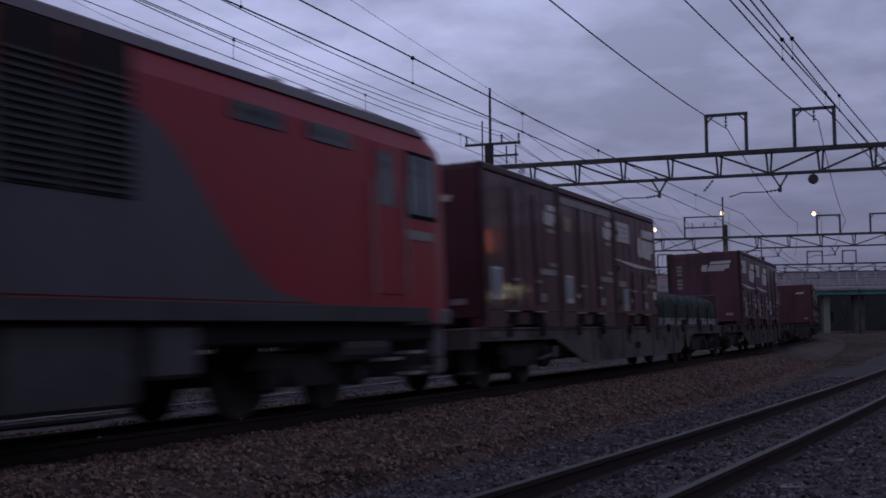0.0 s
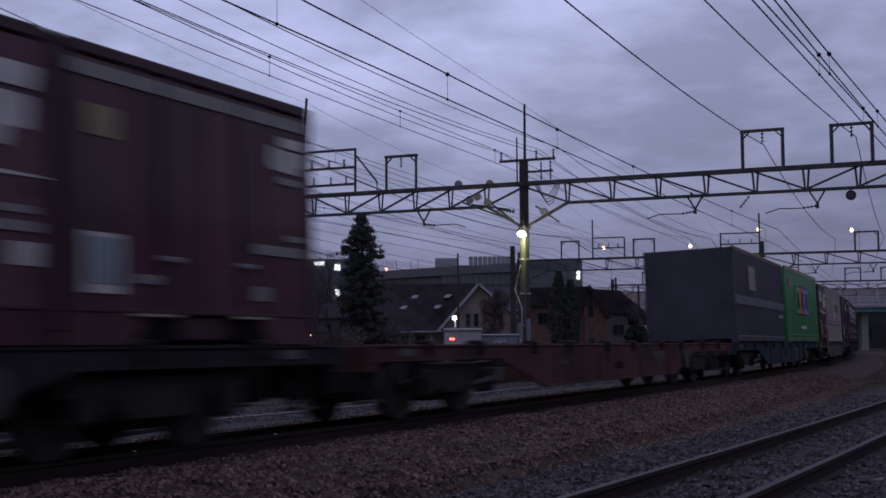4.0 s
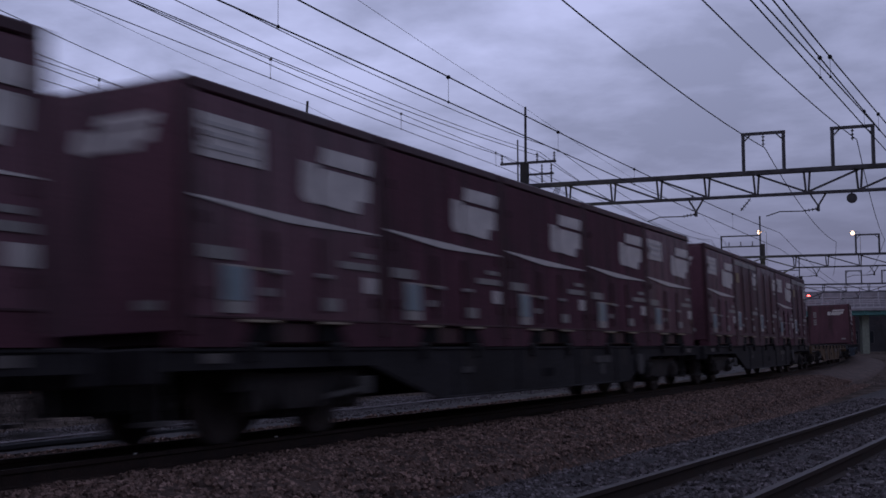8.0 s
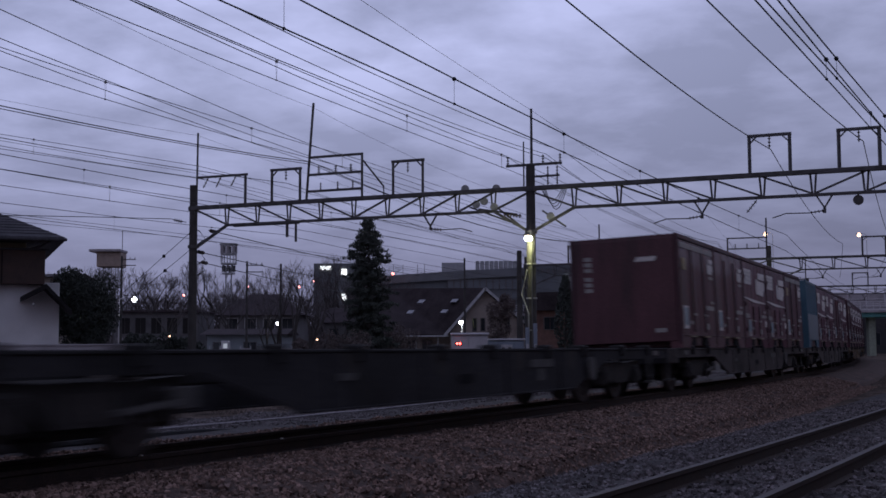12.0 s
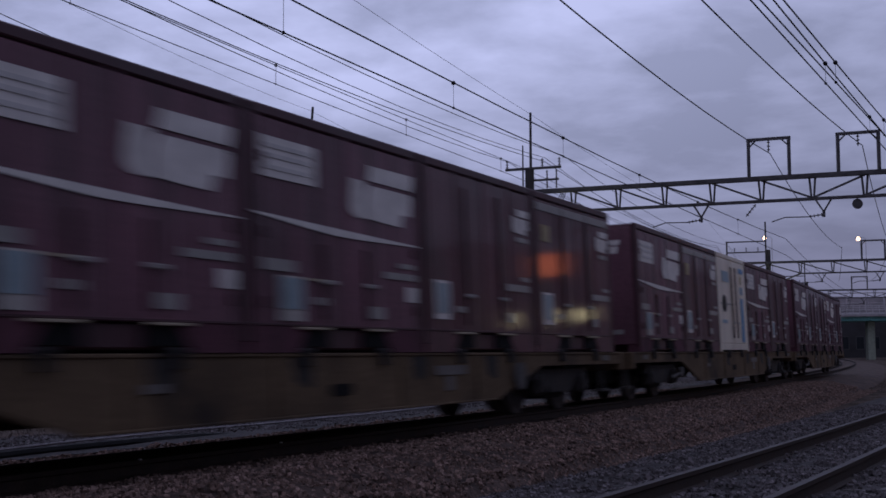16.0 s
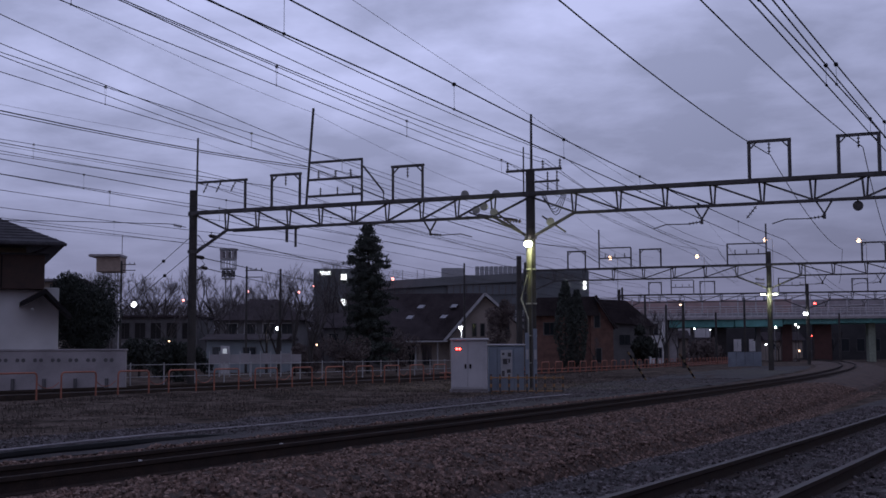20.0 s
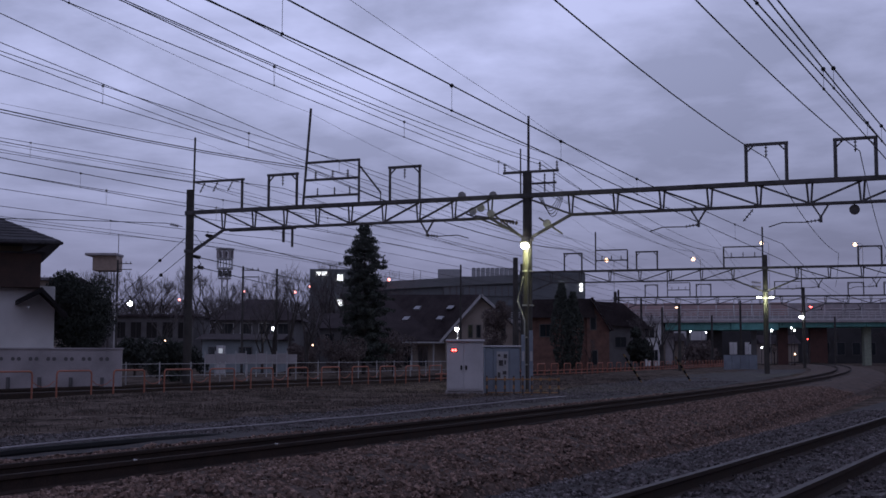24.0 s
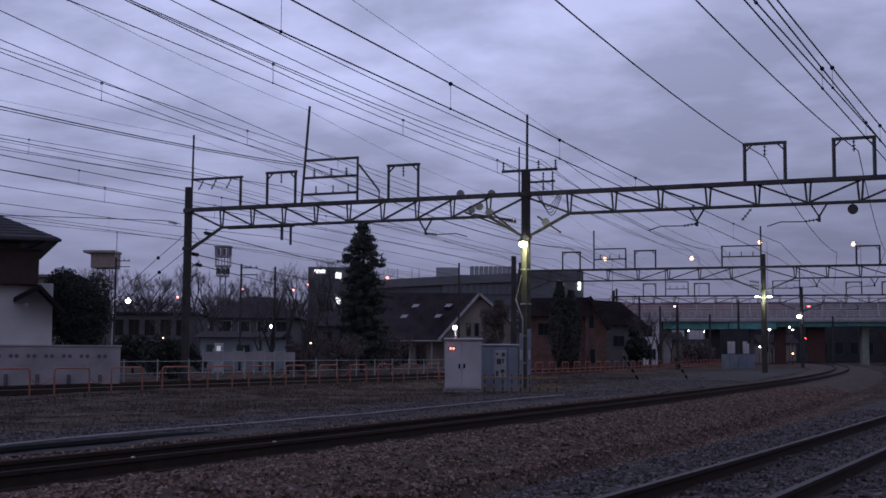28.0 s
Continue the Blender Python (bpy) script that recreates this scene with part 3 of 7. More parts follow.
def gantry_next(s, kp, kl, kr, lamp):
    g = thing("overhead_gantry", "distant grey steel lattice gantry carrying overhead wires", "gantry", "gantries over the line")
    for k in (kp, kl, kr):
        gantry_post(g, s, k, 8.5 if k == kp else 8.2, 0.2)
    truss(g, s, kr, kp, 2.2)
    truss(g, s, kp, kl, 2.2)
    for a, b in ((-1.3, -2.9), (-5.0, -6.4), (14.9, 13.3), (20.6, 19.2)):
        arch(g, s, a, b, BEAM_T, 8.95)
    for k, t in ((kp + 3.0, 9.2), (kp + 0.15, 10.6), (18.1, 10.6), (15.6, 9.1)):
        part("frame_leg", Shape().bar(at(s, k, BEAM_T), at(s, k, t), 0.1, 0.1, (0, 1, 0)), M_STEEL, g)
    for a, b in ((kp + 3.0, kp + 0.15), (18.1, 15.6)):
        for z in (9.15, 8.35):
            part("frame_bar", Shape().bar(at(s, a, z), at(s, b, z), 0.09, 0.09), M_STEEL, g)
        for i in range(3):
            k = a + (b - a) * (0.2 + 0.3 * i)
            insulator(g, at(s, k, 8.38), at(s, k, 8.72), 3, 0.06)
    hanger(g, s, 1.5, 0.62, -1)
    hanger(g, s, -2.5, 0.62, -1)
    if lamp:
        for d in (-1, 1):
            part("lamp_arm", Shape().bar(at(s - 0.2, kp, 5.2), at(s - 0.3, kp + d * 0.4, 5.3), 0.05, 0.05), M_STEEL, g)
            part("lamp_glass", Shape().box(-0.1, 0.1, -0.16, 0.16, -0.05, 0.05, 0.03, axes(s - 0.35, kp + d * 0.45, 5.3)), glow("flood_glow_far", (0.95, 1.0, 0.75), 12.0), g, "bright greenish floodlight")
        for z in (6.4, 6.1):
            insulator(g, at(s, kp + 0.3, z), at(s, kp + 1.0, z + 0.1), 5, 0.12)
    return g


gantry_first(35.0)
gantry_next(81.0, 5.3, 24.0, -13.0, True)
gantry_next(127.0, 3.4, 24.0, -13.0, False)

# ---- wires: lateral place and height at the nearest span's far end, and at its near end ----


def wire(ka, za, kb, zb, r=0.011, sag=0.25, on=True, label="thin dark overhead wire", kn=None):
    w = thing("overhead_wire", label, "wire", "wires over the line")
    sh = Shape()
    pts = []
    spans = [(-11.0, kb, zb, 35.0, ka, za)]
    if on:
        kn = ka if kn is None else kn
        spans += [(35.0, ka, za, 81.0, kn, za), (81.0, kn, za, 127.0, kn, za)]
    for s0, k0, z0, s1, k1, z1 in spans:
        a, b = at(s0, k0, z0), at(s1, k1, z1)
        for i in range(13):
            t = i / 12
            p = a.lerp(b, t)
            p.z -= sag * 4 * t * (1 - t)
            pts.append(p)
    part("strand", sh.sweep(pts, r, 5), M_WIRE, w)
    return w


WIRES = (
    (20.03, 10.09, 10.88, 0.013, 0.30), (18.76, 9.09, 10.91, 0.012, 0.31), (19.57, 9.13, 11.85, 0.012, 0.31),
    (19.99, 9.30, 20.30, 0.020, 0.76), (19.99, 9.20, 21.39, 0.015, 0.64), (26.01, 10.93, 28.73, 0.006, 0.47),
    (19.97, 11.78, 11.17, 0.007, 0.75), (21.21, 8.42, 22.29, 0.014, 0.54), (25.97, 9.15, 29.19, 0.009, 0.18),
    (25.97, 8.96, 23.86, 0.012, 0.58), (24.20, 6.01, 27.87, 0.009, 0.0), (27.30, 6.28, 35.90, 0.009, 0.0),
    (10.64, 8.86, 6.69, 0.012, 0.62), (9.03, 8.76, 7.54, 0.013, 0.55), (9.03, 8.93, 5.84, 0.011, 0.83),
    (8.23, 8.96, 5.64, 0.012, 0.65), (9.65, 10.80, 4.90, 0.007, 0.29), (0.05, 8.49, -0.54, 0.018, 0.61), (-3.29, 8.56, -2.10, 0.018, 0.57))
for ka, za, kb, r, sag in WIRES:
    wire(ka, za, kb, za, r, sag)
# a heavy wire from the side, made off at the end post
side_wire = thing("anchored_wire", "dark side wire made off at the end post of the gantry", "wire", "anchored wires")
part("strand", Shape().sweep([at(35.0, 26.6, 6.9), at(34.6, 27.2, 7.05), at(32.5, 29.6, 7.05), at(8.0, 60.0, 7.1)], 0.017, 5), M_WIRE, side_wire)
insulator(side_wire, at(34.9, 26.75, 6.92), at(34.7, 27.1, 7.02), 4, 0.08)


def catenary(k, z, dz, kb=None, drops=(), on=True, label="contact wire hung on droppers below its messenger wire"):
    """A contact wire with its messenger wire and the droppers between them."""
    kb = k if kb is None else kb
    w = thing("contact_line", label, "wire", "contact lines over the tracks")
    ends = [(-11.0, kb), (35.0, k)] + ([(81.0, k), (127.0, k), (173.0, k)] if on else [])
    low, high = [], []
    for (s0, k0), (s1, k1) in zip(ends, ends[1:]):
        for i in range(9):
            t = i / 8
            a = at(s0, k0, z).lerp(at(s1, k1, z), t)
            low.append(a)
            high.append(a + Vector((0, 0, dz * (0.55 + 0.45 * (2 * t - 1) ** 2))))
    part("contact_wire", Shape().sweep(low, 0.010, 5), M_WIRE, w)
    part("messenger_wire", Shape().sweep(high, 0.011, 5), M_WIRE, w)
    for t in drops:
        a = at(-11.0, kb, z).lerp(at(35.0, k, z), t)
        h = dz * (0.55 + 0.45 * (2 * t - 1) ** 2)
        sh = Shape().rod(a, a + Vector((0, 0, h)), 0.003, 4)
        sh.ball(a + Vector((0, 0, h)), 0.034, 6, 4).ball(a, 0.022, 6, 4)
        part("dropper", sh, M_WIRE, w)
    return w


WIRE_ENDS = [(25.35, 6.47, 33.15, 6.94), (26.0, 5.52, 37.1, 6.16), (25.75, 5.02, 40.2, 5.78)]


def pair(ka, za, kb, sag, dz, drops, label="feeder wires tied together by droppers"):
    """Two wires one above the other, at ka at the gantry and kb at the near end, with droppers at the parts given."""
    w = thing("contact_line", label, "wire", "contact lines over the tracks")
    a, b = at(-11.0, kb, za), at(35.0, ka, za)

    def high(f):
        return a.lerp(b, f) - Vector((0, 0, sag * 4 * f * (1 - f)))
    up = [high(i / 12) for i in range(13)] + [at(81.0, ka, za), at(127.0, ka, za)]
    lo = [p - Vector((0, 0, dz)) for p in up]
    part("messenger_wire", Shape().sweep(up, 0.012, 5), M_WIRE, w)
    part("contact_wire", Shape().sweep(lo, 0.012, 5), M_WIRE, w)
    for f in drops:
        p = high(f)
        q = p - Vector((0, 0, dz))
        # a long thin loop hung from the upper wire
        e = (b - a).normalized() * 0.045
        part("dropper", Shape().rod(q, p + e, 0.005, 4).rod(q, p - e, 0.005, 4).ball(p, 0.05, 6, 4).ball(q, 0.03, 6, 4), M_PORC, w)


catenary(-0.43, 4.6, 0.62, -0.87, (0.23, 0.332, 0.44, 0.554, 0.68, 0.8))
pair(17.79, 9.33, 13.84, 0.37, 0.52, (0.598, 0.795, 0.97))
pair(10.66, 8.90, 8.71, 0.08, 0.52, (0.40, 0.585, 0.775, 0.982))
pair(25.97, 9.50, 33.83, 0.0, 0.58, (0.799, 1.0))
pair(24.23, 7.62, 23.21, 0.31, 0.57, (0.811, 0.982))
catenary(15.1, 5.6, 0.7, 15.1, (0.55, 0.7, 0.85))
catenary(21.3, 5.4, 0.7, 22.3, (0.6, 0.75, 0.88))
catenary(-6.92, 4.65, 0.467, -5.30, (0.353, 0.444, 0.6), on=False)
catenary(-7.35, 4.65, 0.467, -5.27, (0.256, 0.353, 0.452, 0.6), on=False)
# two anchored wires and back-stays at the end post of the first gantry
for ka, za, kb, zb in WIRE_ENDS:
    w = thing("anchored_wire", "dark anchored overhead wire with an insulator at the post", "wire", "anchored wires")
    a, b = at(35.0, ka, za), at(81.0, kb, zb)
    part("strand", Shape().sweep([a.lerp(b, t / 6) - Vector((0, 0, 0.12 * math.sin(math.pi * t / 6))) for t in range(7)], 0.022, 5), M_WIRE, w)
    insulator(w, a.lerp(b, 0.004), a.lerp(b, 0.022), 5, 0.09)
    part("jumper", Shape().sweep([at(35, 26.2, za + 0.1), at(35.2, 26.0, za + 0.02), at(35.4, 25.8, za - 0.35), at(35.2, 26.1, za - 0.6)], 0.025, 5), M_WIRE, w)
for za, kb in ((6.39, 35.9), (5.59, 35.4)):
    w = thing("back_stay", "thin steel back-stay with a dark strain insulator", "wire", "back-stays")
    a, b = at(35.0, 26.4, za), at(35.0, kb, -0.45)
    part("strand", Shape().rod(a, b, 0.014, 5), M_WIRE, w)
    part("strain_insulator", Shape().ball(a.lerp(b, 0.15), 0.085, 8, 5), M_BLACK, w)
# white dabs that paint the glints of lamplight on the rail head
for s in (-2.8, -0.5):
    q = thing("rail_spot", "small white dab painted as a glint on the rail head", "mark")
    part("spot", Shape().box(-0.014, 0.014, -0.012, 0.012, 0.0, 0.012, 0.0, axes(s, -0.56, rise(s) + 0.001)), mat("glint_white", (0.9, 0.9, 0.9), 0.3, 0.05, 4, 30, 0.0), q)

# ---- the freight train ----
M_MAROON = mat("container_maroon", (0.125, 0.05, 0.062), 0.5, 0.3, 2.4, 30, 0.03, dirt=(0.08, 0.04, 0.046), spread=0.16, spec=0.3, coat=0.3, streak=0.22)
M_WINE = mat("container_wine", (0.168, 0.077, 0.1), 0.5, 0.3, 2.4, 30, 0.03, dirt=(0.1, 0.056, 0.066), spread=0.18, spec=0.3, coat=0.14, streak=0.22)
M_MARDARK = mat("container_frame_maroon", (0.075, 0.027, 0.036), 0.5, 0.25, 2, 30, 0.1)
M_WHITE = mat("marking_white", (0.82, 0.775, 0.73), 0.5, 0.15, 4, 30, 0.05)
M_PLATE = mat("plate_grey", (0.37, 0.35, 0.33), 0.5, 0.2, 4, 30, 0.05)
M_LIP = mat("lip_cream", (0.45, 0.38, 0.27), 0.5, 0.3, 4, 30, 0.05)
M_TEXT = mat("panel_text_grey", (0.66, 0.635, 0.61), 0.6, 0.2, 4, 30, 0.0)
M_WINEOLD = mat("container_wine_matt", (0.125, 0.052, 0.07), 0.75, 0.35, 2.4, 30, 0.05, dirt=(0.075, 0.04, 0.048), spread=0.1, spec=0.2, streak=0.22)
M_GREEN = mat("container_green", (0.078, 0.36, 0.115), 0.4, 0.18, 1.8, 30, 0.05, dirt=(0.058, 0.26, 0.09), spec=0.5, coat=0.3, streak=0.2)
M_SLATE = mat("container_slate", (0.07, 0.076, 0.098), 0.45, 0.25, 1.2, 30, 0.08)
M_SILVER = mat("container_silver", (0.46, 0.41, 0.365), 0.45, 0.15, 1.8, 30, 0.05, dirt=(0.33, 0.29, 0.26), streak=0.2)
M_CREAM = mat("container_white", (0.94, 0.85, 0.71), 0.45, 0.08, 1.2, 30, 0.05, dirt=(0.78, 0.69, 0.57), streak=0.1)
M_BLUE = mat("container_blue", (0.07, 0.16, 0.22), 0.42, 0.2, 1.2, 30, 0.05)
M_SKYBLUE = mat("marking_blue", (0.14, 0.36, 0.6), 0.5, 0.1, 4, 30, 0.0)
M_YELLOW = mat("marking_yellow", (0.6, 0.42, 0.1), 0.5, 0.1, 4, 30, 0.0)
M_TARP = mat("tarpaulin_green", (0.05, 0.07, 0.058), 0.75, 0.35, 1.5, 20, 0.5, spec=0.15)
M_UNDER = mat("underframe_black", (0.018, 0.016, 0.016), 0.8, 0.35, 3, 40, 0.2)
M_FITTING = mat("wagon_fitting", (0.1, 0.095, 0.092), 0.75, 0.35, 3, 40, 0.1)
M_BOGIE = mat("bogie_grime", (0.034, 0.029, 0.027), 0.8, 0.45, 3, 40, 0.2)
M_WHEEL = mat("wheel_steel", (0.085, 0.07, 0.064), 0.7, 0.3, 4, 40, 0.1)
WAGON_PAINT = {
    "taupe": mat("wagon_taupe", (0.15, 0.128, 0.12), 0.8, 0.4, 1.1, 25, 0.15, dirt=(0.06, 0.05, 0.046), spec=0.2),
    "grey": mat("wagon_grey", (0.085, 0.073, 0.069), 0.85, 0.45, 1.1, 25, 0.15, dirt=(0.03, 0.026, 0.024), spec=0.2),
    "blue": mat("wagon_blue", (0.035, 0.056, 0.08), 0.75, 0.45, 1.1, 25, 0.15, dirt=(0.022, 0.026, 0.03), spec=0.2),
    "dark": mat("wagon_slate", (0.038, 0.036, 0.038), 0.85, 0.45, 1.1, 25, 0.15, dirt=(0.024, 0.022, 0.022), spec=0.2),
    "brown": mat("wagon_brown", (0.14, 0.097, 0.06), 0.8, 0.4, 1.1, 25, 0.15, dirt=(0.045, 0.034, 0.028), spec=0.2),
    "rust": mat("wagon_red", (0.125, 0.06, 0.055), 0.8, 0.4, 1.1, 25, 0.15, dirt=(0.055, 0.036, 0.033), spec=0.2),
}
HALF, TALL = 1.225, 2.5


def plate(parent, x0, x1, z0, z1, material=None, name="marking", side=-1, skew=0.0, y=HALF, label=""):
    """A flat mark or plate laid on a side wall."""
    a, b = side * (y + 0.006), side * (y + 0.014)
    sh = Shape().prism([(x0, z0), (x1, z0), (x1 + skew, z1), (x0 + skew, z1)], a, b, "y")
    return part(name, sh, material or M_WHITE, parent, label)


def end_plate(parent, y0, y1, z0, z1, x, material=None, name="marking", skew=0.0):
    sh = Shape().prism([(y0, z0), (y1, z0), (y1 + skew, z1), (y0 + skew, z1)], x - 0.014, x - 0.006, "x")
    return part(name, sh, material or M_WHITE, parent)


MESHES = {}


def shared(key, make):
    if key not in MESHES:
        MESHES[key] = make()
    return MESHES[key]


def box_frame(parent, L, frame_mat, tall=TALL, foot_mat=None, low=False):
    """Corner posts, rails, corner castings and feet that every container has."""
    hx, low = L / 2, low or L > 5
    for i, (x, y) in enumerate(((-hx, -HALF), (hx, -HALF), (-hx, HALF), (hx, HALF))):
        sx, sy = (1 if x < 0 else -1), (1 if y < 0 else -1)
        part("corner_post", shared(("post", L, i, frame_mat.name, tall), lambda: Shape().box(x, x + sx * 0.09, y, y + sy * 0.09, 0.1, tall - 0.02, 0.015).mesh("corner_post", frame_mat)), None, parent)
        if low:
            part("corner_casting", shared(("casting", L, i, frame_mat.name), lambda: Shape().box(x, x + sx * 0.2, y, y + sy * 0.17, 0.0, 0.13, 0.01).mesh("corner_casting", frame_mat)), None, parent)
            continue
        part("foot", shared(("foot", L, i, (foot_mat or frame_mat).name), lambda: Shape().prism([(x + sx * 0.01, 0.0), (x + sx * 0.82, 0.0), (x + sx * 1.06, 0.262), (x + sx * 0.01, 0.262)], y + sy * 0.012, y + sy * 0.25, "y").mesh("foot", foot_mat or frame_mat)), None, parent)
    for y in (-HALF, HALF):
        sy = 1 if y < 0 else -1
        part("top_rail", shared(("trail", L, y, frame_mat.name, tall), lambda: Shape().box(-hx, hx, y, y + sy * 0.08, tall - 0.11, tall, 0.015).mesh("top_rail", frame_mat)), None, parent)
        part("bottom_rail", shared(("brail", L, y, frame_mat.name), lambda: Shape().box(-hx + 0.09, hx - 0.09, y + sy * 0.002, y + sy * 0.09, 0.04 if low else 0.262, 0.2 if low else 0.3, 0.01).mesh("bottom_rail", frame_mat)), None, parent)
    part("floor_frame", shared(("floor", L, low), lambda: Shape().box(-hx + 0.3, hx - 0.3, -HALF + 0.06, HALF - 0.06, 0.03, 0.118 if low else 0.262, 0.02).mesh("floor_frame", M_MARDARK)), None, parent)


def body_shell(L, material, ribs, depth, tall=TALL, low=False):
    """A closed box whose side walls fold in and out at the ribs."""
    hx, lo, hi = L / 2 - 0.02, HALF - depth - 0.012, HALF - 0.012
    side = [(-hx, lo)]
    for x0, x1 in ribs:
        side += [(x0 - 0.02, lo), (x0, hi), (x1, hi), (x1 + 0.02, lo)]
    side.append((hx, lo))
    ring = [(x, -y) for x, y in side] + side[::-1]
    return Shape().prism(ring, 0.12 if low or L > 5 else 0.262, tall - 0.01, "z").mesh("body", material)


def lower_edge(c):
    # lower lips in cream: the highlight on their edge is in the colour
    for x0, x1 in ((-1.02, -0.42), (0.4, 0.98)):
        part("bottom_lip", shared(("lip", x0), lambda: Shape().box(x0, x1, -HALF - 0.03, -HALF + 0.01, 0.236, 0.262, 0.004).mesh("bottom_lip", M_LIP)), None, c)
    # black blocks that paint the shade inside the fork pockets
    for x in (-0.66, 0.66):
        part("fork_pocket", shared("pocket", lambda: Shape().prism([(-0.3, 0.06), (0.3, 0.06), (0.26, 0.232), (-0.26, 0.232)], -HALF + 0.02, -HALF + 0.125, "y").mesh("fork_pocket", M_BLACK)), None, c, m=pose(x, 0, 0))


def door_bars(parent, xs, z0=0.35, z1=2.2):
    for x in xs:
        part("lock_bar", shared(("bar", z0, z1), lambda: Shape().rod((0, -HALF - 0.02, z0), (0, -HALF - 0.02, z1), 0.017, 6).mesh("lock_bar", M_MARDARK)), None, parent, m=pose(x, 0, 0))
        part("handle", shared("handle", lambda: Shape().box(-0.05, 0.22, -HALF - 0.045, -HALF - 0.015, 0.72, 0.77, 0.01).mesh("handle", M_PLATE)), None, parent, m=pose(x, 0, 0))


def emblem_shapes():
    """A hooked piece, a long bar over it and a stepped block, in a unit square."""
    arc = [(0.02 + 0.13 * (1 - math.cos(a)), 0.27 - 0.25 * math.sin(a)) for a in [math.pi / 2 * i / 5 for i in range(6)]]
    hook = [(0.22, 0.69), (0.02, 0.69)] + arc + [(0.245, 0.04), (0.225, 0.3)]
    bar = [(0.27, 0.72), (0.99, 0.71), (1.0, 1.0), (0.29, 0.99)]
    block = [(0.255, 0.2), (0.27, 0.05), (0.62, 0.01), (0.84, 0.0), (0.85, 0.22), (0.99, 0.24), (0.985, 0.63), (0.3, 0.64), (0.262, 0.5)]
    return hook, bar, block


def logo(parent, x, z, w, h, material=None):
    """A slanted three-piece emblem in plain shapes."""
    for pts in emblem_shapes():
        sh = Shape().prism([(x + u * w + 0.06 * w * v, z + v * h) for u, v in pts], -HALF - 0.014, -HALF - 0.006, "y")
        part("emblem", sh, material or M_WHITE, parent)


def container_end(c, L, style):
    x = -L / 2
    part("end_wall", shared(("end", L, style), lambda: Shape().box(x - 0.004, x + 0.03, -HALF + 0.09, HALF - 0.09, 0.15, TALL - 0.08, 0.01).mesh("end_wall", M_WINE if style == "big" else M_MAROON)), None, c)
    if style == "big":
        for pts in emblem_shapes():
            part("emblem", Shape().prism([(0.12 - u * 0.95 - 0.1 * v, 1.84 + v * 0.34) for u, v in pts], x - 0.014, x - 0.006, "x"), M_WHITE, c)
    else:
        end_plate(c, -0.7, -0.25, 1.92, 2.02, x, skew=-0.06)
    for z in (1.75, 1.3):
        for q in range(3):
            end_plate(c, 0.72, 0.9, z + 0.125 * q, z + 0.125 * q + 0.085, x, M_PLATE, "plate")
    end_plate(c, -0.9, -0.65, 0.35, 0.44, x, M_PLATE, "plate")


